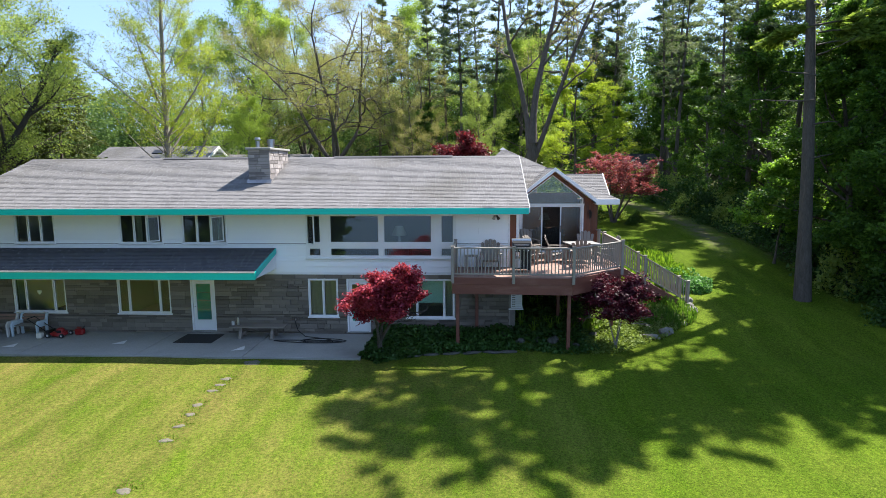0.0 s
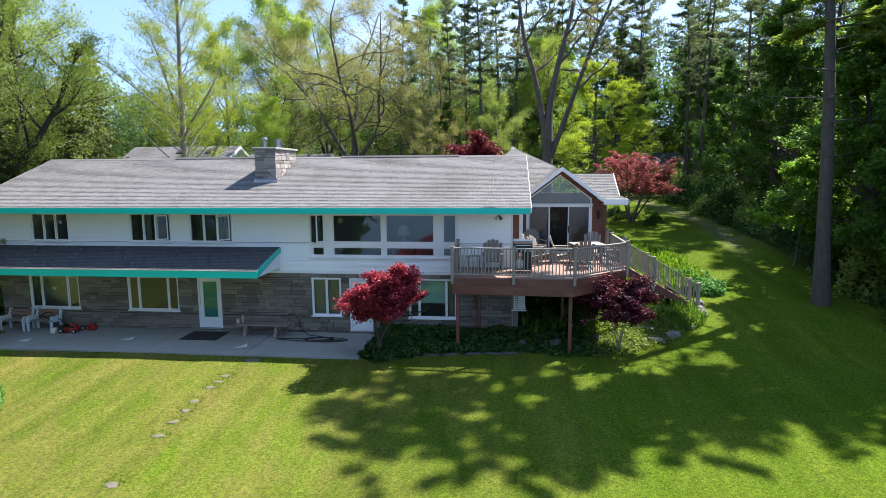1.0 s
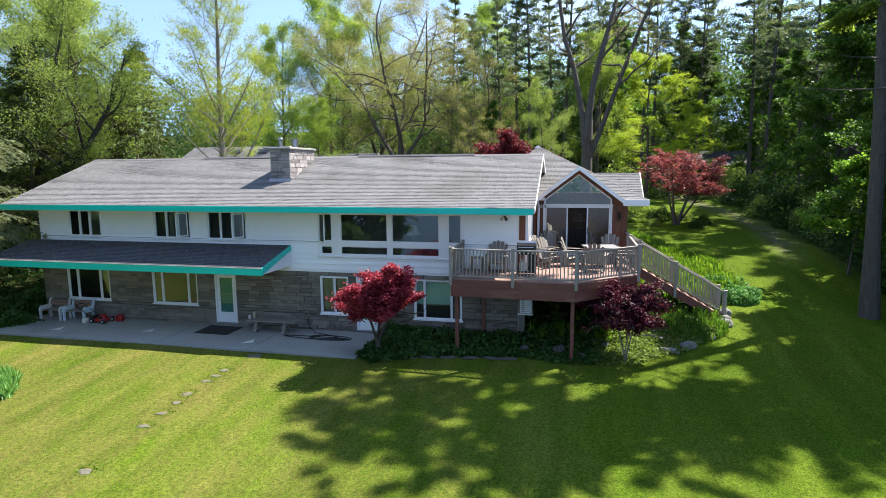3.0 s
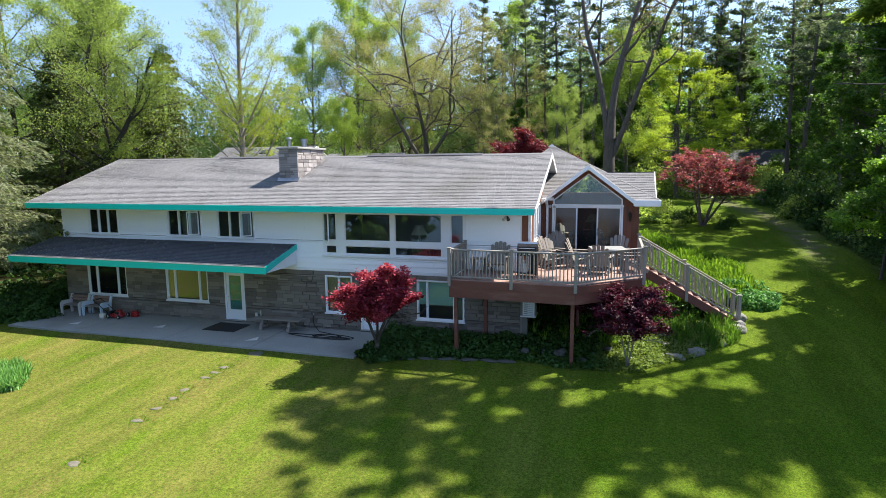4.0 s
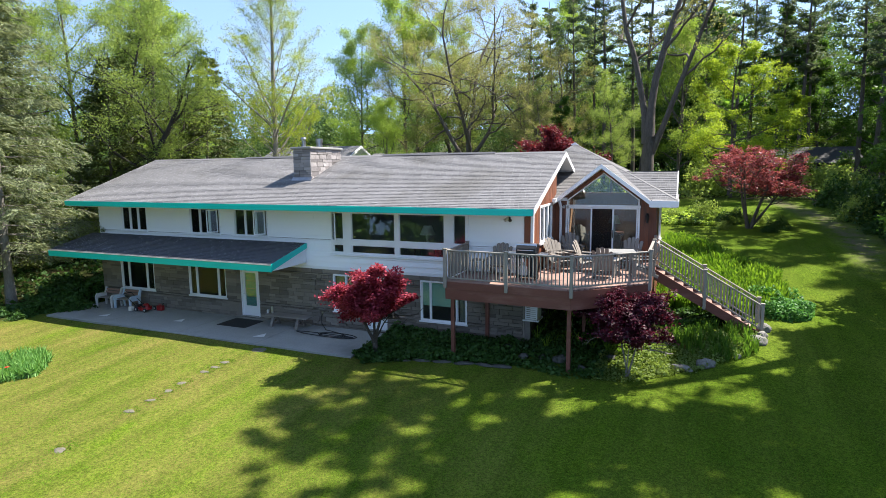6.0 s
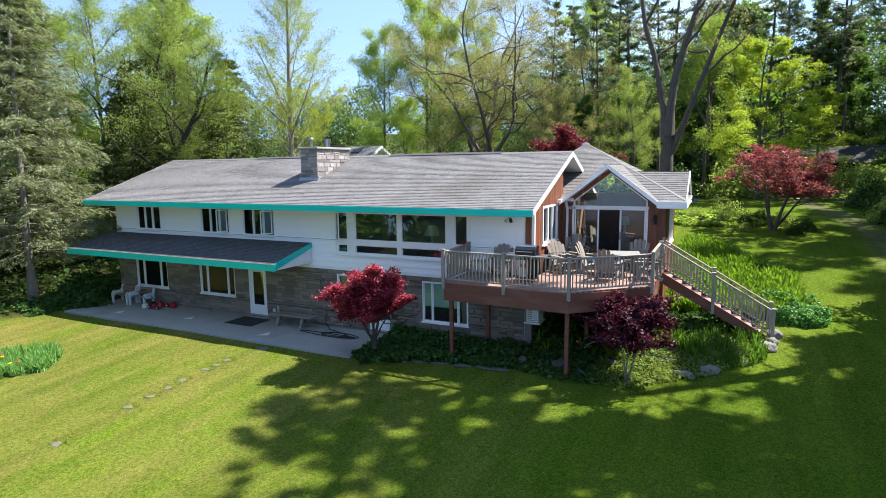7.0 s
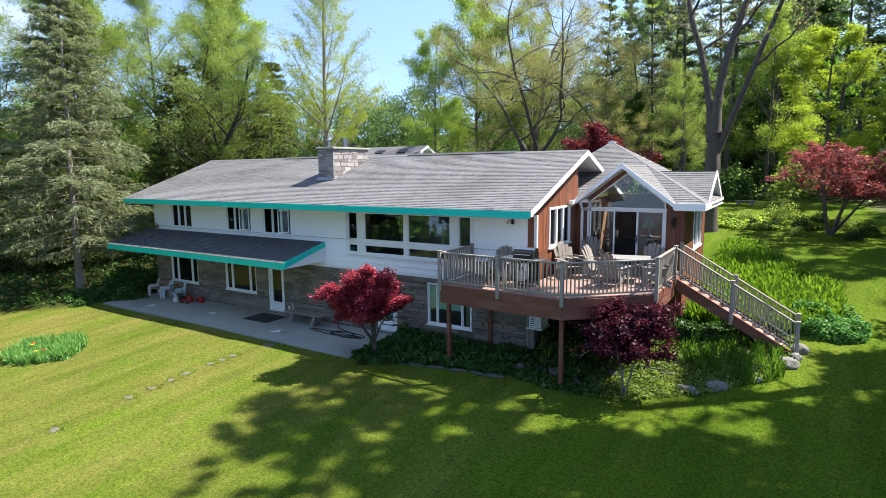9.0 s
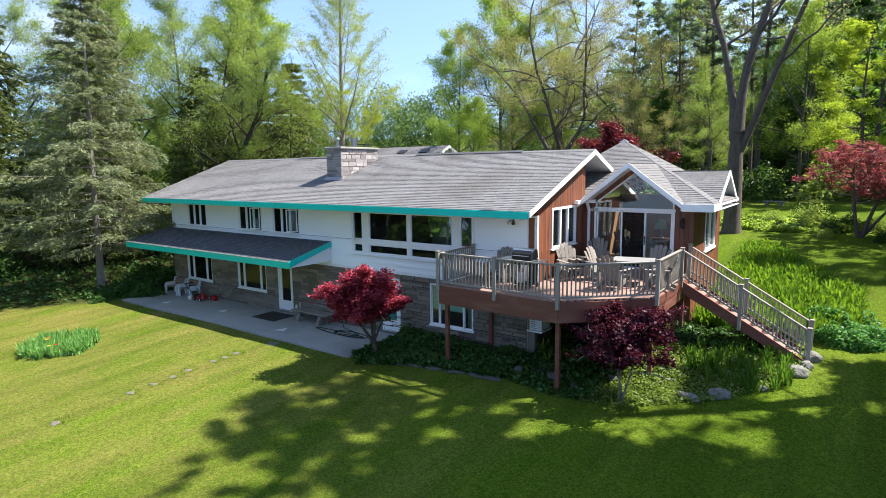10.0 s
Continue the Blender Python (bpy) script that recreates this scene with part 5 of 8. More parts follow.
def pine_lines(seed, H, r0, first=0.45, whorls=16, per=5, reach=0.17, leaves=9000, droop=0.0, tuft=0.28, low=0.35, lop=(0, 0), ragged=0.6):
    rng = np.random.default_rng(seed)
    trunk = curve_line(rng, (0, 0, 0), (0.01, 0.01, 1), H, r0, r0 * 0.12, 10, 0.012, 0.0)
    trunk[1][0] = r0 * 1.25
    lines, tips, ways = [trunk], [], []
    for i in range(whorls):
        s = first + (0.985 - first) * (i + 0.3 * rng.random()) / whorls
        p, r, _ = at_line(trunk, s)
        k = (s - first) / (1 - first)
        for j in range(per):
            az = j * 2 * math.pi / per + i * 1.1 + rng.uniform(-0.4, 0.4)
            ln = H * reach * (low + (1 - low) * min(1, k * 3)) * (1 - 0.8 * k ** 1.6) * rng.uniform(ragged, 1.2) * max(0.12, 1 + 2.6 * (1 - k) ** 1.5 * (lop[0] * math.cos(az) + lop[1] * math.sin(az))) * (1.4 if lop[0] and k > 0.3 and math.sin(az) > 0.2 else 1.0)
            dd = np.array((math.cos(az), math.sin(az), 0.12 + 0.5 * k - droop))
            br = curve_line(rng, p, dd, ln, max(0.02, r * 0.28), 0.008, 5, 0.08, 0.05 - droop * 0.3)
            lines.append(br)
            for q in range(7):
                sq = 0.3 + 0.7 * (q + rng.random()) / 7
                w, _, wd = at_line(br, min(sq, 0.99))
                side = np.cross(wd, (0, 0, 1)) * rng.choice((-1, 1))
                side = side / (np.linalg.norm(side) + 1e-9) + 0.6 * wd / np.linalg.norm(wd) + np.array((0, 0, 0.15 - droop))
                tw = curve_line(rng, w, side, ln * rng.uniform(0.15, 0.32), 0.012, 0.005, 3, 0.1, 0.03 - droop * 0.2)
                if q % 2:
                    lines.append((tw[0][::3], tw[1][::3]))
                for z in (1, 2, 3):
                    tips.append(tw[0][z])
                    ways.append(tw[0][z] - tw[0][z - 1])
            tips.append(br[0][-1])
            ways.append(br[0][-1] - br[0][-2])
    tips, ways = np.array(tips), np.array(ways)
    ways /= np.linalg.norm(ways, axis=1)[:, None] + 1e-9
    idx = rng.integers(0, len(tips), leaves)
    cs = tips[idx] + rng.normal(size=(leaves, 3)) * tuft * np.array((1, 1, 0.45))
    return lines, cs, ways[idx], rng


def spruce_lines(seed, H, r0, first=0.12, whorls=40, per=6, reach=0.26, leaves=40000):
    rng = np.random.default_rng(seed)
    trunk = curve_line(rng, (0, 0, 0), (0.0, 0.0, 1), H, r0, 0.03, 10, 0.012)
    trunk[1][0] = r0 * 1.3
    lines, tips, ways, wts = [trunk], [], [], []
    for i in range(whorls):
        s = first + (0.99 - first) * (i + 0.3 * rng.random()) / whorls
        p, r, _ = at_line(trunk, s)
        k = (s - first) / (1 - first)
        for j in range(per):
            az = j * 2 * math.pi / per + i * 0.7 + rng.uniform(-0.4, 0.4)
            ln = H * reach * (1 - k) ** 0.8 * rng.uniform(0.7, 1.15) * (0.75 + 0.25 * min(1, k * 6)) + 0.25
            dd = np.array((math.cos(az), math.sin(az), -0.15 + 0.45 * k))
            br = curve_line(rng, p, dd, ln, max(0.015, r * 0.2), 0.006, 6, 0.05, -0.03 + 0.05 * (1 - k))
            lines.append(br)
            nt = 6 + int(ln * 3)
            for q in range(nt):
                sq = 0.22 + 0.78 * (q + rng.random()) / nt
                w, _, wd = at_line(br, min(sq, 0.99))
                side = np.cross(wd, (0, 0, 1)) * rng.choice((-1, 1))
                side = side / (np.linalg.norm(side) + 1e-9) * 0.8 + 0.8 * wd / np.linalg.norm(wd) + np.array((0, 0, -0.30))
                tl = (0.25 + 0.2 * ln) * rng.uniform(0.6, 1.1)
                pts, _ = tw = curve_line(rng, w, side, tl, 0.008, 0.004, 3, 0.08, -0.10)
                if q % 3 == 0:
                    lines.append(tw)
                for z in (1, 2, 3):
                    tips.append(pts[z])
                    ways.append(pts[z] - pts[z - 1])
    tips, ways = np.array(tips), np.array(ways)
    ways /= np.linalg.norm(ways, axis=1)[:, None] + 1e-9
    idx = rng.integers(0, len(tips), leaves)
    cs = tips[idx] - ways[idx] * rng.uniform(0, 0.22, (leaves, 1)) + rng.normal(size=(leaves, 3)) * 0.055
    return lines, cs, ways[idx], rng


def tree(name, lines, leaves_me, bark, label, category="tree", group="", sides=6, leaf_name="crown"):
    t = thing(name, label, category, group)
    trunk = new("trunk", tube_mesh("trunk", lines, bark, sides))
    hang(trunk, t)
    crown = new(leaf_name, leaves_me)
    hang(crown, t)
    return t


def put(t, x, y, s=1.0, turn=0.0, z=None, tall=1.0, tilt=(0, 0)):
    t.matrix_basis = pose(x, y, ground_z(x, y) - 0.08 if z is None else z, tilt[0], tilt[1], turn) @ Matrix.Diagonal((s, s, s * tall, 1))
    return t


def again(t, x, y, s=1.0, turn=0.0, tall=1.0, label="", tilt=(0, 0)):
    m = pose(x, y, ground_z(x, y) - 0.08, tilt[0], tilt[1], turn) @ Matrix.Diagonal((s, s, s * tall, 1))
    c = copy_thing(t, Matrix.Identity(4))
    c.matrix_basis = m
    return tagged(c, label)


BARK_MID = surface("furrowed_bark", (0.040, 0.034, 0.029), (0.125, 0.108, 0.092), 4, 14, 0.95, bump=1.0, dist=0.03, stretch=(3, 3, 0.5))
# the crimson maple by the patio
stems = [((0, 0, 0.45), (-0.22, -0.45, 1), 2.5, 0.06), ((0, 0, 0.5), (0.22, -0.08, 1), 2.6, 0.06), ((0.02, 0, 0.7), (-0.10, 0.06, 1), 2.55, 0.05), ((0, 0, 0.6), (0.5, 0.1, 1), 1.7, 0.04), ((0, 0, 0.7), (-0.1, 0.45, 1), 2.0, 0.04)]
lines, cs, rg = broadleaf(11, 3.2, 0.085, 0.42, 9, 0.34, 0.20, 40000, 0.10, stems=stems, wob=0.16, top_taper=0.35, droop=0.03, sub=7, twigs=5, trunk_wob=0.08)
lines.append(([np.array((0.02, 0.02, -0.1)), np.array((0.0, 0.0, 0.25)), np.array((0, 0, 0.5)), np.array((-0.02, 0, 0.8))], [0.12, 0.095, 0.09, 0.05]))
cs = cs[(cs[:, 2] > 1.3 + 0.15 * np.sin(3 * cs[:, 0]) + 0.95 * np.maximum(0, cs[:, 0] - 0.25)) | (np.hypot(cs[:, 0] + 0.3, cs[:, 1] + 0.4) < 0.3) & (cs[:, 2] > 0.65)]
lean_out = np.array((0.26, -0.50, 0.0))
cs = cs + np.maximum(cs[:, 2:3] - 0.5, 0) * lean_out
lines = [([p + max(p[2] - 0.5, 0) * lean_out for p in pts], rad) for pts, rad in lines]
red_maple = put(tree("red_maple", lines, leaf_mesh("crown", cs, None, 0.10, 0.06, L_RED, rg, flat=0.5), BARK, "small crimson-leaved maple in a bed by the patio", sides=8), -3.3, 18.88, 1.0, 0)
# the dark maple before the deck
lines, cs, rg = broadleaf(12, 2.75, 0.05, 0.46, 9, 0.46, 0.36, 17000, 0.09, wob=0.2, top_taper=0.3, stems=[((0, 0, 0), (0.25, 0.1, 1), 2.3, 0.035), ((0.05, 0.05, 0), (-0.3, 0.2, 1), 2.2, 0.035), ((-0.05, 0, 0), (0.05, -0.25, 1), 2.1, 0.03)], droop=0.03)
cs = cs[cs[:, 2] > 1.15]
dark_maple = put(tree("dark_maple", lines, leaf_mesh("crown", cs, None, 0.095, 0.06, L_PURPLE, rg, flat=0.5), BARK_PALE, "many-stemmed maple with dark purple leaves by the deck"), 4.86, 19.5, 1.02, 10)
# the spreading red maple on the far lawn
stems = [((0, 0, 0), (-0.35, -0.1, 1), 4.2, 0.11), ((0.08, 0, 0), (0.3, -0.2, 1), 4.6, 0.12), ((0, 0.1, 0), (0.75, 0.2, 1), 4.0, 0.09), ((-0.05, 0.05, 0), (-0.1, 0.4, 1), 5.0, 0.1)]
lines, cs, rg = broadleaf(13, 5.8, 0.14, 0.46, 8, 0.52, 0.16, 19000, 0.12, stems=stems, wob=0.2, top_taper=0.25, show_twigs=True, squash=0.3)
cs = cs[cs[:, 2] > 2.1]
put(tree("red_maple", lines, leaf_mesh("crown", cs, None, 0.13, 0.085, L_PINK, rg, flat=0.75, corners=3), BARK, "spreading dusky red maple beside the grass drive"), 9.9, 41.6, 1.0, 0)
lines, cs, rg = broadleaf(14, 6.2, 0.12, 0.25, 16, 0.46, 0.5, 15000, 0.2, wob=0.15, top_taper=0.3)
put(tree("red_maple", lines, leaf_mesh("crown", cs, None, 0.17, 0.12, L_CRIMSON, rg, flat=0.4, corners=3), BARK, "deep red maple behind the roof ridge"), -0.9, 35.2, 1.02, 0)

# the great pine on the east lawn
lines, cs, ws, rg = pine_lines(333, 28.5, 0.29, 0.48, 12, 4, 0.20, 66000, 0.16, 0.12, low=0.85, lop=(0.0, -0.1))
# needles are left out where sun must reach the bed and dark maple
thin = np.where(cs[:, 2] > 18.5, (cs[:, 1] < 1.2) | (cs[:, 2] > 21.5), cs[:, 1] < 0.0)
thin &= rg.random(len(cs)) > np.interp(cs[:, 2], (20, 27), (0.0, 0.6))
cs, ws = cs[thin], ws[thin]
for z, az, ln in ((6.2, 20, 1.3), (8.6, 150, 2.4), (9.6, 200, 2.0), (10.4, 300, 1.6), (7.6, 330, 0.9)):
    lines.append(curve_line(rg, (0.02 * z * 0.1, 0, z), (math.cos(radians(az)), math.sin(radians(az)), 0.08), ln, 0.05, 0.012, 5, 0.06))
# extra boughs; those out of view are added to shade the lawn and ferns
low_c, low_w = [], []
for z, az, ln in ((10.8, 345, 3.4), (14.6, 262, 3.0), (15.2, 236, 2.7), (15.7, 286, 3.2), (16.6, 250, 3.2), (17.4, 276, 3.4), (18.2, 240, 3.0), (16.2, 305, 3.0), (13.6, 318, 3.5), (14.4, 332, 3.8), (15.0, 298, 3.4), (19.2, 262, 3.6), (20.0, 285, 3.6), (11.6, 10, 3.8), (11.3, 356, 3.4), (11.6, 118, 2.4), (12.4, 96, 2.5)):
    br = curve_line(rg, (0, 0, z), (math.cos(radians(az)), math.sin(radians(az)), 0.16), ln, 0.05, 0.012, 6, 0.07, -0.03)
    lines.append(br)
    for q in range(16):
        p, _, d = at_line(br, min(0.99, 0.22 + 0.78 * (q + rg.random()) / 16))
        side = np.cross(d, (0, 0, 1)) * (1 if q % 2 else -1)
        side = side / (np.linalg.norm(side) + 1e-9) + 0.7 * d / np.linalg.norm(d) + np.array((0, 0, rg.uniform(-0.25, 0.1)))
        tw = curve_line(rg, p, side, ln * rg.uniform(0.16, 0.3), 0.012, 0.005, 3, 0.1)
        lines.append(tw)
        for k in range(120):
            w, _, wd = at_line(tw, rg.uniform(0.15, 0.99))
            low_c.append(w + rg.normal(size=3) * np.array((0.11, 0.11, 0.06)))
            low_w.append(wd / (np.linalg.norm(wd) + 1e-9))
cs, ws = np.concatenate((cs, np.array(low_c))), np.concatenate((ws, np.array(low_w)))
pine = put(tree("pine", lines, leaf_mesh("crown", cs, ws, 0.33, 0.09, L_PINE_SOFT, rg, corners=3), BARK_MID, "tall pine with a bare grey-brown trunk", sides=12), 14.25, 25.2, 1.0, 0, tilt=(0.0, -1.3))
# two unseen copies beside the view, added to shade the east lawn
again(pine, 22.6, 28.9, 0.86, 200)
again(pine, 21.6, 26.2, 0.84, 90)

# the spruce at the west end
lines, cs, ws, rg = spruce_lines(31, 16.5, 0.2, 0.15, 31, 6, 0.26, 72000)
spruce = put(tree("spruce", lines, leaf_mesh("crown", cs, ws, 0.19, 0.042, L_SPRUCE, rg), BARK_PALE, "grey-green spruce with drooping boughs beside the lawn", sides=10), -23.0, 18.9, 1.0, 0)


# kinds for the woods
def kind_green(seed, mat_, label, H=17, leaves=20000, spread=0.5, size=0.24, bark=BARK, flat=0.2, **k):
    lines, cs, rg = broadleaf(seed, H, 0.22, leaves=leaves, spread=spread, **k)
    return tree("tree", lines, leaf_mesh("crown", cs, None, size, size * 0.75, mat_, rg, flat=flat, corners=3), bark, label, group="woodland trees")


green_a = put(kind_green(41, L_GREEN, "leafy light green woodland tree", H=19, first=0.2, limbs=18, reach=0.32, sub=7, twigs=6, top_taper=0.25, spread=0.25, rise=0.8, leaves=50000, size=0.092, wob=0.22, show_twigs=True), -27.0, 31.0, 1.0, 0)
green_b = put(kind_green(42, L_MAPLE, "fresh green maple at the wood's edge", H=19, first=0.14, limbs=18, reach=0.33, leaves=38000, sub=7, twigs=6, top_taper=0.15, spread=0.36, size=0.145, wob=0.2, squash=0.6), -25.6, 66.0, 1.2, 0)
yellow = put(kind_green(43, L_YELLOW, "yellow-green maple on the far lawn", H=16, first=0.14, limbs=18, reach=0.40, rise=0.34, leaves=42000, sub=7, twigs=6, top_taper=0.42, spread=0.24, size=0.14, wob=0.16, squash=0.35, flat=0.6), 9.8, 57.5, 0.84, 0)
dark_a = put(kind_green(44, L_DARK, "dense dark green tree at the lawn's edge", H=16.5, first=0.06, limbs=20, reach=0.29, leaves=30000, size=0.205, top_taper=0.35, spread=0.22, twigs=5, squash=0.5, rise=0.5, flat=0.4), 20.4, 27.0, 1.0, 0)
stems = [((0, 0, 2.6), (-0.75, 0.0, 1), 12.5, 0.2), ((0, 0, 2.6), (-0.12, 0.3, 1), 15.0, 0.22), ((0.05, 0, 3.0), (0.75, -0.1, 1), 12.5, 0.18), ((0, 0, 2.8), (0.2, -0.4, 1), 14.0, 0.19)]
lines, cs, rg = broadleaf(45, 17.5, 0.3, first=0.2, limbs=10, reach=0.36, rise=0.55, leaves=48000, spread=0.26, stems=stems, sub=7, twigs=4, wob=0.26, trunk_wob=0.15, top_taper=0.2, show_twigs=True)
lines.append(([np.array((0.0, 0, -0.2)), np.array((0.0, 0, 0.8)), np.array((0.03, 0, 2.4)), np.array((0.0, 0, 3.6))], [0.46, 0.36, 0.33, 0.2]))
olive = put(tree("tree", lines, leaf_mesh("crown", cs, None, 0.092, 0.07, L_OLIVE, rg, flat=0.2, corners=3), BARK, "half-bare spreading tree just coming into leaf", group="woodland trees"), -14.0, 57.5, 1.2, 0)
lines, cs, ws, rg = pine_lines(46, 19.5, 0.22, 0.26, 26, 3, 0.23, 46000, -0.30, 0.16, low=0.9)
# its long ascending limbs
side_c = []
for z, az, ln in ((3.0, 8, 7.5), (7.4, 195, 5.5), (5.6, 60, 6.0), (6.4, 330, 6.5), (8.2, 262, 5.0)):
    limb = curve_line(rg, (0, 0, z), (math.cos(radians(az)), math.sin(radians(az)), 1.15), ln, 0.075, 0.012, 7, 0.06)
    lines.append(limb)
    for q in range(15):
        p, _, d = at_line(limb, min(0.99, 0.2 + 0.8 * (q + rg.random()) / 15))
        tw = curve_line(rg, p, d / np.linalg.norm(d) * 0.6 + rg.normal(size=3) * np.array((0.8, 0.8, 0.4)), rg.uniform(0.8, 2.0), 0.014, 0.005, 4, 0.12)
        lines.append(tw)
        for k in range(190):
            w, _, _ = at_line(tw, rg.uniform(0.1, 0.99))
            side_c.append(w + rg.normal(size=3) * np.array((0.14, 0.14, 0.09)))
cs = np.concatenate((cs, np.array(side_c)))
put(tree("tree", lines, leaf_mesh("crown", cs, None, 0.085, 0.045, L_LOCUST, rg, corners=3), BARK_PALE, "slender straight tree in thin yellow-green leaf behind the roof"), -17.3, 31.4, 1.0, 0)
lines, cs, ws, rg = pine_lines(47, 27, 0.24, 0.40, 13, 4, 0.15, 8500, 0.02, 0.17, low=0.6, ragged=0.15)
far_pine = put(tree("pine", lines, leaf_mesh("crown", cs, ws, 0.34, 0.105, L_PINE, rg, corners=3), BARK, "tall dark pine in the wood", group="woodland trees"), -4.9, 66, 0.85, 0)
lines, cs, ws, rg = spruce_lines(48, 14, 0.16, 0.04, 28, 6, 0.27, 22000)
hemlock = put(tree("hemlock", lines, leaf_mesh("crown", cs, ws, 0.30, 0.10, L_HEMLOCK, rg, corners=3), BARK, "dark drooping hemlock at the wood's edge", group="woodland trees"), -25.5, 34.0, 0.9, 0)

# the many-stemmed ash behind the sunroom
stems = [((-0.1, 0, 5.3), (-0.14, 0.05, 1), 16.5, 0.23), ((0.04, 0, 5.7), (-0.01, 0.06, 1), 16.5, 0.27), ((0.14, 0.05, 4.6), (0.40, 0.05, 1), 16, 0.19)]
lines, cs, rg = broadleaf(49, 22, 0.4, first=0.3, limbs=9, reach=0.24, rise=0.8, leaves=6000, spread=0.3, stems=stems, sub=6, twigs=4, wob=0.25, trunk_wob=0.06, show_twigs=True)
lines.append(([np.array((0.0, 0, 0)), np.array((0.0, 0, 0.8)), np.array((0.02, 0, 2.4)), np.array((0.0, 0, 4.6)), np.array((0.03, 0.02, 6.4))], [0.56, 0.46, 0.42, 0.38, 0.25]))
ash = put(tree("ash_tree", lines, leaf_mesh("crown", cs, None, 0.11, 0.08, L_OLIVE, rg, corners=3), BARK, "big grey three-stemmed tree still almost bare", sides=10), 3.95, 41.2, 1.0, 0)
# the leaning tree at the west
lines, cs, rg = broadleaf(50, 17, 0.26, first=0.3, limbs=14, reach=0.36, leaves=38000, spread=0.24, sub=7, twigs=5, show_twigs=True, stems=[((0, 0, 0), (0.85, 0.1, 1), 14, 0.3), ((0.2, 0, 0.4), (0.35, 0.1, 1), 15, 0.2)])
put(tree("tree", lines, leaf_mesh("crown", cs, None, 0.092, 0.065, L_GREEN, rg, corners=3), BARK_DARK, "leaning dark-trunked tree in light green leaf"), -29.5, 28.5, 1.0, 0)

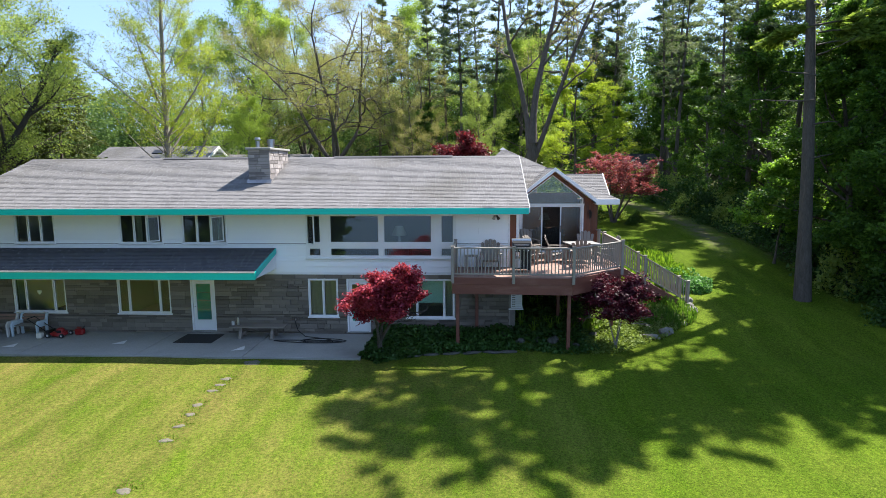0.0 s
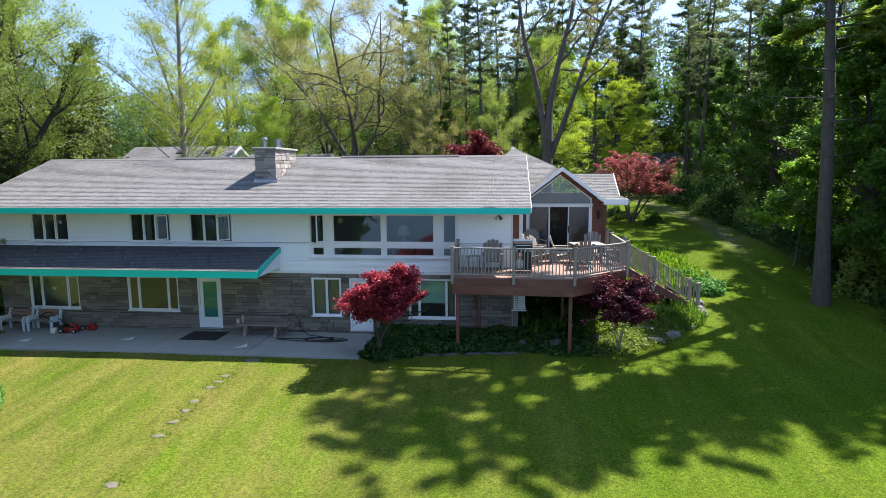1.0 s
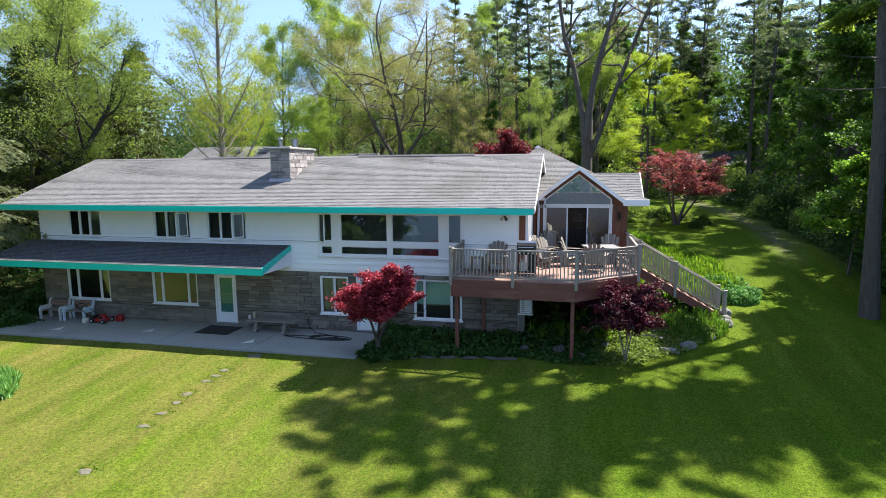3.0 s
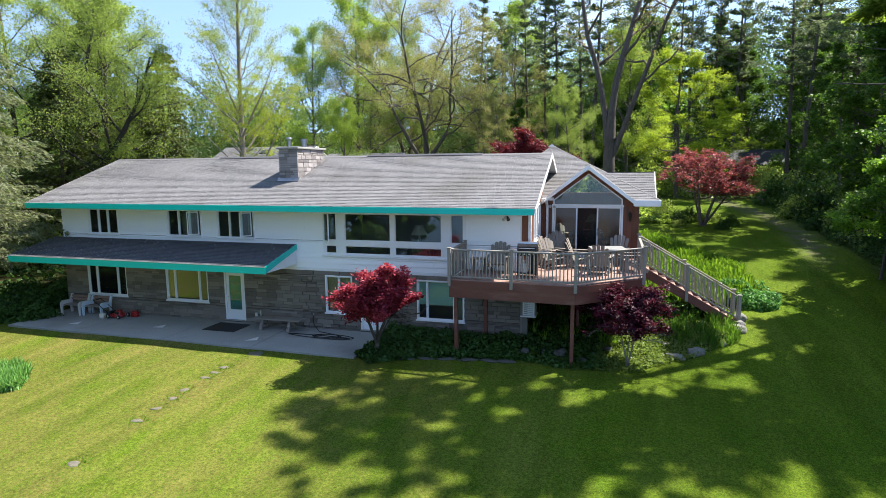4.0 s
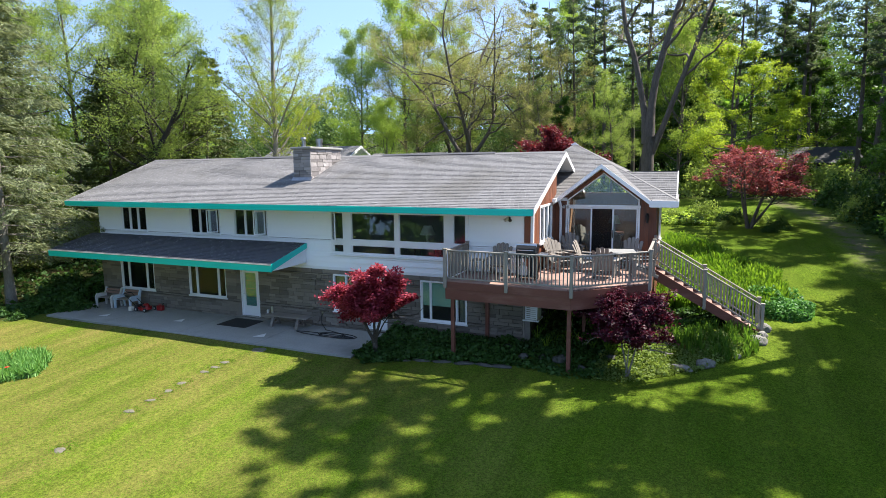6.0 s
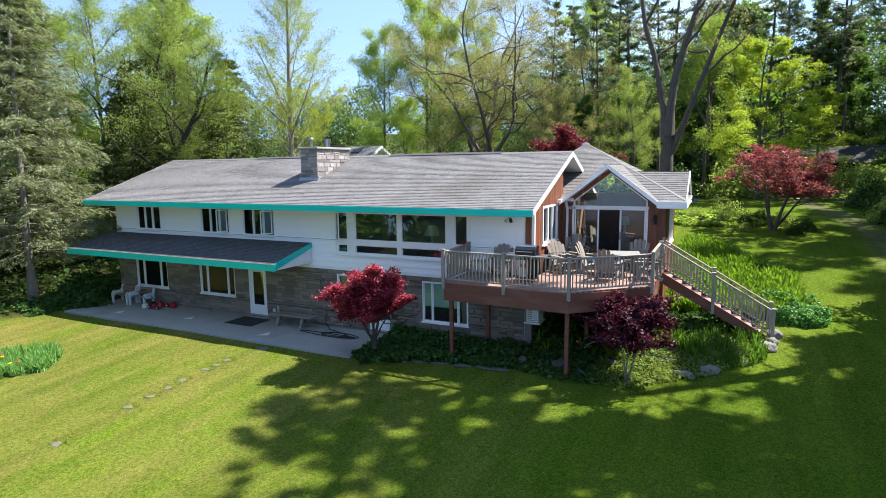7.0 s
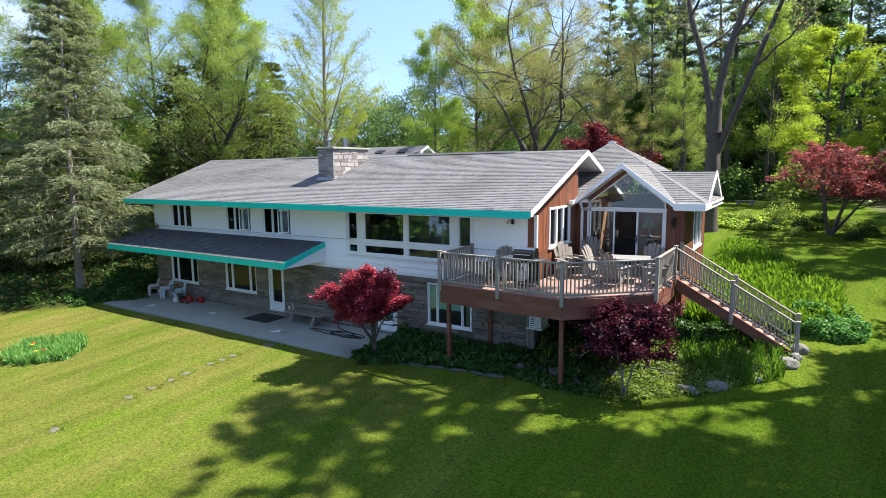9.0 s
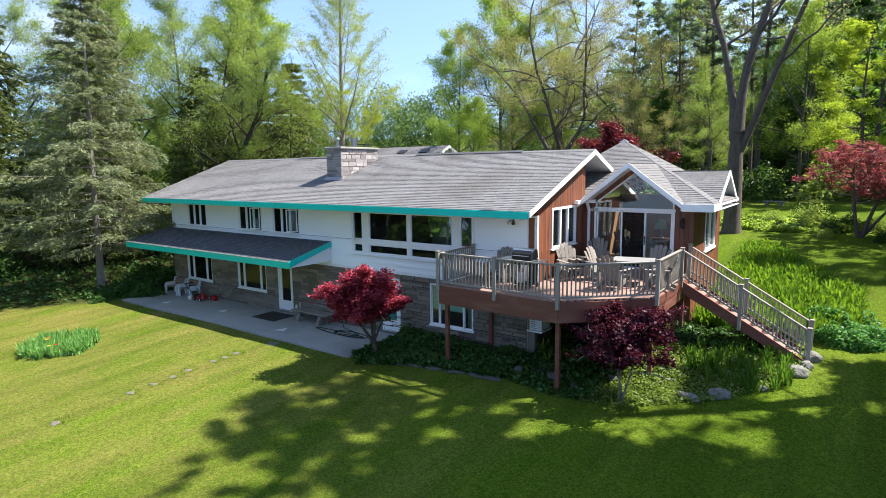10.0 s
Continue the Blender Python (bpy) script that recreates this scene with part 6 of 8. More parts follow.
lines, cs, rg = broadleaf(52, 15, 0.22, first=0.05, limbs=16, reach=0.3, leaves=11000, spread=0.5, sub=4, twigs=3)
shore = put(tree("tree", lines, leaf_mesh("crown", cs, None, 0.6, 0.45, L_DARK, rg, corners=3), BARK, "dark leafy broad-crowned tree at the water or deep in the wood", group="woodland trees"), -17.5, -8, 1.0, 0)
WOODS = [
    (green_a, -34, 25, 1.0, 50), (green_a, -35.2, 31.4, 0.92, 210), (green_b, -36, 26.8, 0.95, 80), (green_b, -40, 42, 1.1, 20),
    (hemlock, -26.8, 27.4, 0.85, 40), (green_a, -41, 22, 1.05, 120), (hemlock, -34, 17.5, 1.15, 60), (dark_a, -40, 16, 1.0, 200), (hemlock, -31, 34, 1.1, 90), (hemlock, -29, 22, 1.0, 10), (green_a, -45, 14, 1.2, 15), (hemlock, -40, 9, 1.2, 15), 
    (green_b, -32, 67, 1.0, 140), (green_b, -21, 53, 0.5, 160), (green_a, -8, 64, 0.5, 60), (dark_a, -4.5, 60, 0.55, 200), (olive, -6.5, 56, 0.5, 200), (green_a, -18, 66, 0.9, 20), (olive, -21, 70, 1.1, 130), (olive, -8.5, 66, 0.95, 40), (green_a, -24, 66, 1.0, 300), (far_pine, -12, 72, 0.9, 200),
    (far_pine, -1.5, 63, 1.0, 60), (far_pine, 2.0, 66, 1.05, 160), (far_pine, 5.5, 72, 1.0, 220), (far_pine, -9, 74, 0.85, 10), (far_pine, 17.5, 76, 1.05, 110), (far_pine, 21, 62, 1.0, 170), (far_pine, 24, 74, 1.05, 70), (far_pine, 28, 66, 1.0, 300), (far_pine, 33, 60, 1.05, 30), (far_pine, 13, 80, 1.0, 90),
    (yellow, 14.5, 63, 0.62, 100), (green_a, 0.5, 53, 0.55, 70), (green_b, 5.5, 64, 0.8, 20), (dark_a, 22.5, 57, 0.8, 100), (dark_a, 24.5, 77, 1.0, 10), (far_pine, 20.5, 65, 1.0, 40), (far_pine, 23.5, 71, 1.05, 160), (dark_a, 23, 65, 0.8, 60), (dark_a, 16.5, 81, 1.2, 60), (far_pine, 27, 60, 1.05, 220), (dark_a, 20, 80, 1.05, 200), (far_pine, 18.5, 77, 0.9, 300),
    (far_pine, 15.5, 78, 0.95, 250), (far_pine, 22, 53, 0.9, 310),
    # eastern wood; the trees out of view are added to shade the lawn
    (dark_a, 25.5, 33.5, 0.95, 70), (dark_a, 21.5, 43, 1.0, 160), (dark_a, 22.5, 20.5, 0.95, 250), (dark_a, 22.5, 49, 0.85, 300), (shore, 26, 30, 1.2, 20), (shore, 27, 40, 1.2, 110), (shore, 25, 14, 1.1, 190), (dark_a, 19.0, 23.3, 0.85, 20), (dark_a, 18.4, 24.9, 0.8, 200), (dark_a, 20.4, 28.4, 0.9, 100), (dark_a, 17.9, 27.9, 0.84, 130), (dark_a, 21.5, 14.0, 0.95, 330), (shore, 28, 22, 1.2, 220),
    (far_pine, 20.6, 25.0, 0.78, 30), (far_pine, 21.6, 29.6, 0.85, 210), (far_pine, 22.6, 23.2, 0.85, 290), (far_pine, 27.5, 31, 0.9, 40), (far_pine, 29, 45, 1.1, 200), (far_pine, 25, 53, 1.0, 100), (far_pine, 31, 54, 1.1, 20), (far_pine, 11, 74, 1.0, 120), (far_pine, 8, 69, 0.9, 0), (far_pine, -3.5, 70, 0.95, 310), (far_pine, 0.5, 73, 1.05, 10), (far_pine, 24, 45, 1.0, 140), (far_pine, 20, 43.5, 0.9, 260),
    (green_a, -25, 84, 1.4, 100), (green_b, -10, 88, 1.3, 200), (shore, 8, 92, 1.4, 40), (shore, 30, 88, 1.4, 140), (shore, 45, 70, 1.4, 60), (shore, 40, 50, 1.4, 160),
    # trees on the shore, mirrored in the windows
    (shore, -14.4, -6.0, 1.1, 100), (shore, -13.2, -7.4, 0.5, 30), (shore, -33, -10, 1.0, 250), (shore, -38, 0, 1.0, 320), (shore, -22, -5, 1.1, 40), (shore, -26, -9, 1.0, 130), (shore, -31, -5, 1.1, 200), (shore, -36, -8, 1.0, 90), (shore, -41, -3, 1.1, 10), (shore, -47, 1, 1.1, 60), (shore, -20.5, -11, 0.9, 270), (shore, -28, 0, 1.0, 20), (shore, -34, 1, 1.1, 160), (shore, -40, 5, 1.1, 220), (shore, -46, 9, 1.1, 300), (shore, -24, -1, 1.0, 340),
]
for t, x, y, s, turn in WOODS:
    again(t, x, y, s, turn, tall=0.92 + 0.16 * random.random())


# ---- shrubs, ferns and beds ----
def shrub_cloud(seed, r, h, leaves, size, flat=0.2):
    rng = np.random.default_rng(seed)
    d = rng.normal(size=(leaves, 3))
    d /= np.linalg.norm(d, axis=1)[:, None]
    d[:, 2] = np.abs(d[:, 2])
    lump = 1 + 0.28 * np.sin(5 * d[:, 0] + seed) * np.sin(4 * d[:, 1] + 2 * seed) + 0.18 * np.sin(11 * d[:, 0] * d[:, 1] + seed)
    c = d * (rng.uniform(0.25, 1.0, leaves) ** 0.45 * lump)[:, None] * np.array((r, r, h))
    return c, rng


def shrub(seed, r, h, leaves, size, material, label, name="shrub", group="shrubs"):
    c, rng = shrub_cloud(seed, r, h, leaves, size)
    lines = []
    for i in range(7):
        a = i * 0.9 + seed
        lines.append(curve_line(rng, (0.1 * math.cos(a), 0.1 * math.sin(a), -0.05), (0.6 * math.cos(a), 0.6 * math.sin(a), 1), h * 0.8, 0.02, 0.006, 4, 0.15))
    t = thing(name, label, "shrub", group)
    hang(new("stem", tube_mesh("stem", lines, BARK, 5)), t)
    hang(new("foliage", leaf_mesh("foliage", c, None, size * 1.1, size * 0.8, material, rng, corners=3)), t)
    return t


# the leaf colour carries the shade of the trees above
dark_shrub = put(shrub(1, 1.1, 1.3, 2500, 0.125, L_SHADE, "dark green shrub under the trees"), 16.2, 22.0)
green_shrub = put(shrub(2, 1.2, 1.5, 2300, 0.13, L_GREEN, "loose green shrub under the trees"), 7.6, 44.5, 0.8)
ivy_shrub = put(shrub(3, 0.8, 0.6, 1800, 0.12, L_IVY, "low dark green shrub in the bed"), -19.4, 19.4)
lines, cs, rg = broadleaf(53, 6.6, 0.07, first=0.36, limbs=15, reach=0.36, rise=0.4, leaves=15000, spread=0.17, sub=6, twigs=5, top_taper=0.25, wob=0.2, squash=0.5)
put(tree("sapling", lines, leaf_mesh("crown", cs, None, 0.15, 0.11, L_SAPLING, rg, flat=0.4), BARK, "sapling in bright green leaf catching the sun", "sapling"), 15.7, 30.6, 0.88, 0)
rs = random.Random(77)
for i in range(70):
    # along the eastern edge of the wood
    y = 12 + 44 * rs.random()
    x = 15.9 + 0.35 * max(0.0, 26 - y) - 0.02 * max(0.0, y - 30) + rs.uniform(0.6, 6.5)
    again(rs.choice((dark_shrub, dark_shrub, green_shrub)), x, y, rs.uniform(0.7, 1.7), rs.uniform(0, 360))
for i in range(38):
    # round the back of the far lawn and behind the house
    x = rs.uniform(-45, 22)
    y = (50 if x < -3 else 56) + rs.uniform(-2, 14) + (6 if x > 8 else 0)
    again(rs.choice((dark_shrub, green_shrub, green_shrub)), x, y, rs.uniform(1.0, 2.4), rs.uniform(0, 360))
for i in range(26):
    # the western wood
    x, y = rs.uniform(-42, -25), rs.uniform(12, 48)
    again(rs.choice((dark_shrub, green_shrub, ivy_shrub)), x, y, rs.uniform(0.7, 1.9), rs.uniform(0, 360))
for x, y, s in ((-20.6, 18.6, 1.0), (-18.9 - 1.4, 20.3, 1.1), (-21.3, 20.0, 1.2), (-20.4, 21.4, 1.2), (-21.6, 17.9, 0.7), (-22.6, 21.2, 1.3), (-20.3, 17.6, 0.55)):
    again(ivy_shrub, x, y, s, rs.uniform(0, 360))
for x, y, s, kind_ in ((5.6, 45.0, 0.7, green_shrub), (6.6, 46.6, 0.5, dark_shrub), (8.6, 43.0, 0.8, dark_shrub), (10.6, 43.4, 0.7, green_shrub), (4.6, 45.6, 0.7, ivy_shrub), (9.4, 44.6, 0.8, dark_shrub), (11.6, 41.8, 0.7, dark_shrub), (3.6, 44.6, 1.0, ivy_shrub), (7.0, 43.0, 0.9, ivy_shrub), (8.4, 41.0, 0.5, green_shrub), (6.3, 43.8, 0.9, ivy_shrub), (10.9, 40.6, 0.6, dark_shrub)):
    again(kind_, x, y, s * 0.72, rs.uniform(0, 360))


def fern_mesh(name, places, material, seed, height=(0.6, 1.0), fronds=9, upright=0.75):
    """Rosettes of arching, toothed fronds."""
    rng = np.random.default_rng(seed)
    vs, fs = [], []
    for x, y, z in places:
        hgt = rng.uniform(*height)
        for k in range(fronds):
            a = k * 2 * math.pi / fronds + rng.uniform(-0.3, 0.3)
            ln = hgt * rng.uniform(0.75, 1.15)
            out = rng.uniform(1 - upright, 1.15 - upright)
            dx, dy = math.cos(a), math.sin(a)
            base = len(vs)
            n = 5
            for i in range(n):
                s = i / (n - 1)
                r = 0.05 + ln * out * s ** 1.4
                zz = z + ln * (s - 0.30 * s ** 2.6)
                w = ln * 0.055 * math.sin(math.pi * (0.12 + 0.86 * s)) * (1.0 if i % 2 else 0.45)
                cx, cy = x + dx * r, y + dy * r
                vs += [(cx - dy * w, cy + dx * w, zz + 0.02 * (i % 2)), (cx, cy, zz - 0.015), (cx + dy * w, cy - dx * w, zz + 0.02 * (i % 2))]
                if i:
                    b = base + 3 * i
                    fs += [(b - 3, b - 2, b + 1, b), (b - 2, b - 1, b + 2, b + 1)]
    me = bpy.data.meshes.new(name)
    me.from_pydata(vs, [], fs)
    me.materials.append(material)
    return me


def scatter(seed, n, inside, bounds):
    r = random.Random(seed)
    out = []
    while len(out) < n:
        x, y = r.uniform(bounds[0], bounds[1]), r.uniform(bounds[2], bounds[3])
        if inside(x, y):
            out.append((x, y, ground_z(x, y) - 0.02))
    return out


fern_back = lambda x, y: 5.45 < x < min(10.0, 8.6 + (y - 25.2) * 0.9) - max(0, y - 30) * 0.55 and y > 25.0
tagged(new("ferns", fern_mesh("ferns", scatter(3, 1350, fern_back, (5.4, 10.2, 25, 37)), L_FERN, 5, (0.6, 1.0), 8, 0.90)), "bed of bright yellow-green ferns beside the sunroom", "ferns", kind="stuff")
fern_front = lambda x, y: (x - 7.25) ** 2 / 1.45 ** 2 + (y - 22.45) ** 2 / 1.25 ** 2 < 1 and y < 23.8 and x < 8.5
tagged(new("ferns", fern_mesh("ferns", scatter(4, 120, fern_front, (5.5, 9, 20, 24)), L_FERN_MID, 6, (0.32, 0.66), 8, 0.9)), "green ferns growing below the deck stairs", "ferns", kind="stuff")
tagged(new("ferns", fern_mesh("ferns", scatter(5, 26, lambda x, y: True, (1.7, 4.8, 20.6, 23.6)), L_FERN, 7, (0.4, 0.7), 7, 0.75)), "shaded ferns under the deck", "ferns", kind="stuff")


def carpet(name, seed, n, inside, bounds, height, size, material, label):
    """Low leaves over a bed."""
    rng = np.random.default_rng(seed)
    pts = np.array(scatter(seed, n, inside, bounds))
    lump = np.array([max(0.15, 0.6 + 0.8 * noise.noise((p[0] * 1.6, p[1] * 1.6, seed))) for p in pts])
    pts[:, 2] += rng.uniform(0.0, 1.0, n) * height * lump
    return tagged(new(name, leaf_mesh(name, pts, None, size, size * 0.75, material, rng, flat=0.45)), label, "ground cover", kind="stuff")


def bed_edge(x):
    """The front edge of the bed along the house and deck."""
    return float(np.interp(x, (-4.0, -3.2, -2.0, 0.0, 1.4, 3.2, 4.8, 6.9, 8.3, 8.9), (18.5, 17.95, 18.55, 19.05, 19.2, 18.85, 19.05, 20.4, 22.0, 23.2)))


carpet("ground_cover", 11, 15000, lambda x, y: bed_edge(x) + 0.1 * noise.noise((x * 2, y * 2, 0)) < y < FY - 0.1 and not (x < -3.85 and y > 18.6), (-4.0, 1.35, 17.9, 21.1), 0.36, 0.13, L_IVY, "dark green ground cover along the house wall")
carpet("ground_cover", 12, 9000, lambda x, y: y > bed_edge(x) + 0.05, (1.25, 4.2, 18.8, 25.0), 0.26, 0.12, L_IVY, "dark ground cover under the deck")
carpet("ground_cover", 13, 10000, lambda x, y: y > bed_edge(x) + 0.1 * noise.noise((x * 2, y * 2, 0)), (3.9, 8.9, 18.9, 23.6), 0.22, 0.085, L_LIME, "pale green ground cover in the bed by the deck")
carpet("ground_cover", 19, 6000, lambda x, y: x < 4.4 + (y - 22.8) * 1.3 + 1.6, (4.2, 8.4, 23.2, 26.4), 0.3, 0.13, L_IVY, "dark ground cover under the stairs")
carpet("ground_cover", 14, 6500, lambda x, y: (x - 9.6) ** 2 + (y - 26.2) ** 2 < 1.1 ** 2, (8, 11, 25, 28), 0.85, 0.10, L_CLUMP, "leafy clump at the foot of the stairs")
carpet("ground_cover", 15, 9000, lambda x, y: (x - 6.5) ** 2 / 3.9 ** 2 + (y - 44.2) ** 2 / 2.2 ** 2 < 1, (2, 11, 41, 47), 0.4, 0.2, L_MAPLE, "leafy border on the far lawn")
# shade along the wood's edge comes partly from this darker leaf colour
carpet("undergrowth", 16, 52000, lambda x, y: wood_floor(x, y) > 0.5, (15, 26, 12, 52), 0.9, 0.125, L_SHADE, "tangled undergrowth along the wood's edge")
carpet("undergrowth", 17, 26000, lambda x, y: wood_floor(x, y) > 0.6, (-50, 20, 34, 85), 1.3, 0.34, L_GREEN, "green undergrowth in the wood behind the house")
carpet("undergrowth", 18, 16000, lambda x, y: wood_floor(x, y) > 0.6 and x < -20, (-50, -20, 9, 40), 0.5, 0.24, L_IVY, "low undergrowth in the western wood")


def far_wood():
    """Distant crowns that close the view between the trunks."""
    rng = np.random.default_rng(90)
    pts = []
    for i in range(230):
        a = rng.uniform(-1.35, 0.75) if i < 150 else rng.uniform(-0.25, 0.75)
        d = rng.uniform(88, 125)
        x, y = d * math.sin(a), d * math.cos(a)
        if y < 4:
            continue
        h = rng.uniform(9, 17) if i < 150 else rng.uniform(16, 25)
        r = rng.uniform(3.0, 5.0)
        n = 2700
        q = rng.normal(size=(n, 3))
        q /= np.linalg.norm(q, axis=1)[:, None]
        q *= rng.uniform(0.4, 1, (n, 1)) ** 0.5
        pts.append(q * np.array((r, r, h * 0.5)) + np.array((x, y, ground_z(x, y) + h * 0.48)))
    pts = np.concatenate(pts)
    me = leaf_mesh("far_wood", pts, None, 0.36, 0.29, L_FAR, rng, corners=3)
    return tagged(new("far_wood", me), "distant green woods on the rise", "woods", kind="stuff")


far_wood()

# the daffodil bed on the lawn
rng = np.random.default_rng(66)
places = [(-14.3 + 1.5 * math.sqrt(rng.random()) * math.cos(a), 13.55 + 1.25 * math.sqrt(rng.random()) * math.sin(a)) for a in rng.uniform(0, 6.283, 420)]
bl_c, bl_d = [], []
for x, y in places:
    for k in range(7):
        a, o = rng.uniform(0, 6.283), rng.uniform(0.1, 0.7)
        bl_c.append((x + 0.1 * o * math.cos(a), y + 0.1 * o * math.sin(a), ground_z(x, y) + 0.16))
        bl_d.append((o * math.cos(a), o * math.sin(a), 1.0))
tagged(new("daffodil_leaves", leaf_mesh("daffodil_leaves", np.array(bl_c), np.array(bl_d), 0.52, 0.05, L_BED, rng, fold=0.1)), "island bed of green daffodil leaves in the lawn", "flower bed", kind="stuff")
YELLOWFLOWER = leafy("yellow_petals", (0.7, 0.45, 0.01), (0.8, 0.6, 0.02), 0.3)
REDFLOWER = leafy("red_petals", (0.6, 0.02, 0.02), (0.7, 0.05, 0.03), 0.3)
for i in range(4):
    x, y = places[i * 67]
    f = thing("flower", "small %s spring flower in the island bed" % ("yellow" if i % 3 else "red"), "flower", "flowers in the bed", at=(x, y, ground_z(x, y)))
    z = ground_z(x, y)
    part("stalk", rod(B(), (x, y, z), (x, y, z + 0.42), 0.006, n=5), L_BED, f)
    bm = B()
    for k in range(6):
        a = k * 1.047
        poly(bm, [(x, y, z + 0.42), (x + 0.05 * math.cos(a - 0.4), y + 0.05 * math.sin(a - 0.4), z + 0.45), (x + 0.075 * math.cos(a), y + 0.075 * math.sin(a), z + 0.44), (x + 0.05 * math.cos(a + 0.4), y + 0.05 * math.sin(a + 0.4), z + 0.45)])
    part("petals", bm, YELLOWFLOWER if i % 3 else REDFLOWER, f)


# rocks and stones
def rock(seed, sx, sy, sz, material, name, label, category="rock"):
    rng = random.Random(seed)
    bm = B()
    bmesh.ops.create_icosphere(bm, subdivisions=3, radius=1)
    for v in bm.verts:
        p = v.co.copy()
        k = 1 + 0.35 * noise.noise(p * 1.1 + Vector((seed, 0, 0))) + 0.14 * noise.noise(p * 2.7 + Vector((0, seed, 0)))
        v.co = Vector((p.x * sx, p.y * sy, max(p.z, -0.5) * sz)) * k
    return solo(name, bm, material, label, category, group="rocks in the bed", smooth=True)


for i, (x, y, sx, sy, sz, rot) in enumerate(((7.0, 20.75, 0.34, 0.24, 0.2, 20), (8.55, 22.7, 0.38, 0.3, 0.22, 50), (6.35, 20.35, 0.36, 0.16, 0.12, -10), (8.85, 23.9, 0.28, 0.24, 0.22, 0), (8.75, 23.3, 0.2, 0.2, 0.15, 80), (1.0, 20.25, 0.26, 0.2, 0.2, 10), (2.8, 19.95, 0.28, 0.2, 0.18, 40), (1.6, 19.9, 0.18, 0.14, 0.12, 0), (3.5, 19.6, 0.16, 0.13, 0.1, 0), (7.9, 21.5, 0.16, 0.13, 0.1, 30), (2.2, 20.0, 0.2, 0.15, 0.1, 70), (4.3, 20.5, 0.2, 0.15, 0.12, 10))):
    # rocks under the deck take the darker stone in place of shade
    k = rock(i + 1, sx * 0.84, sy * 0.84, sz * 0.84, EDGING if x < 5 else ROCK, "rock", "grey weathered rock edging the planted bed")
    k.matrix_basis = pose(x, y, ground_z(x, y) + sz * 0.35, 0, 0, rot)
for i, (x, y) in enumerate(((-2.2, 18.62), (-1.5, 18.8), (-0.8, 18.93), (-0.1, 19.02), (0.55, 19.1), (1.1, 19.13), (6.0, 44.9), (7.4, 45.2))):
    k = rock(i + 31, 0.34, 0.13, 0.05, EDGING, "edging_stone", "flat grey edging stone of the bed", "stone")
    k.matrix_basis = pose(x, y, ground_z(x, y) + 0.015, 0, 0, rs.uniform(-12, 25))
STEPS = ((-7.39, 10.8), (-7.6, 12.87), (-7.65, 13.6), (-7.7, 14.23), (-7.76, 14.79), (-7.78, 15.7), (-7.74, 16.11), (-7.72, 16.55), (-7.4, 17.9))
for i, (x, y) in enumerate(STEPS):
    k = rock(i + 51, 0.20 if i < 8 else 0.34, 0.12 if i < 8 else 0.22, 0.03, FLAG, "stepping_stone", "sunken flat stepping stone in the grass", "stepping stone")
    k["group"] = "stepping stones"
    k.matrix_basis = pose(x, y, ground_z(x, y) - 0.014, 0, 0, rs.uniform(-20, 20))
    # a dark ring stands in for the shaded recess round the sunken stone
    bm = B()
    wide, deep = (0.155, 0.115) if i < 8 else (0.33, 0.235)
    ring = []
    for a in range(22):
        r = 1 + 0.30 * noise.noise(Vector((math.cos(a * math.tau / 22) * 1.6, math.sin(a * math.tau / 22) * 1.6, i * 3.1)))
        ring.append((math.cos(a * math.tau / 22) * wide * r, 0.04 + math.sin(a * math.tau / 22) * deep * r))
    low = [bm.verts.new((u, v, -0.03)) for u, v in ring]
    top = [bm.verts.new((u * 0.93, v * 0.93, 0.006)) for u, v in ring]
    bm.faces.new(top)
    for a in range(22):
        bm.faces.new((low[a], low[(a + 1) % 22], top[(a + 1) % 22], top[a]))
    part("earth_rim", bm, SOIL, k, "bare dark earth round the stone")


# ---- things on the patio ----
def park_bench(x, y, colour, label):
    """A bench along x with moulded ends and timber slats."""
    t = thing("park_bench", label, "bench", "park benches")
    for ex in (-0.5, 0.5):
        bm = B()
        side = [(0.32, 0.0), (0.24, 0.0), (0.22, 0.36), (-0.14, 0.34), (-0.16, 0.0), (-0.26, 0.0), (-0.24, 0.44), (-0.34, 0.82), (-0.24, 0.84), (-0.15, 0.58), (0.25, 0.60), (0.34, 0.48)]
        # the outline lies in the y-z plane, front towards -y
        prism(bm, [(ex - 0.035, -a, b) for a, b in side], (0.07, 0, 0))
        bmesh.ops.bevel(bm, geom=bm.edges[:], offset=0.012, segments=1, affect="EDGES")
        part("bench_end", bm, colour, t)
    for j in range(4):
        part("seat_slat", box(B(), -0.49, 0.49, -0.22 + j * 0.095, -0.14 + j * 0.095, 0.40, 0.43, 0.005), GREYWOOD, t)
    for z in (0.56, 0.68):
        part("back_slat", box(B(), -0.49, 0.49, 0.20 + (z - 0.56) * 0.35, 0.225 + (z - 0.56) * 0.35, z, z + 0.09, 0.005), DECK_TOP, t)
    t.matrix_basis = pose(x, y, 0.0)
    return t


BLUEWHITE = surface("blue_white_plastic", (0.42, 0.52, 0.60), (0.55, 0.64, 0.70), 3, 40, 0.5, bump=0.1)
park_bench(-18.35, 20.45, PALE, "park bench with white moulded ends and timber slats")
park_bench(-17.2, 20.5, BLUEWHITE, "park bench with pale blue moulded ends and timber slats")

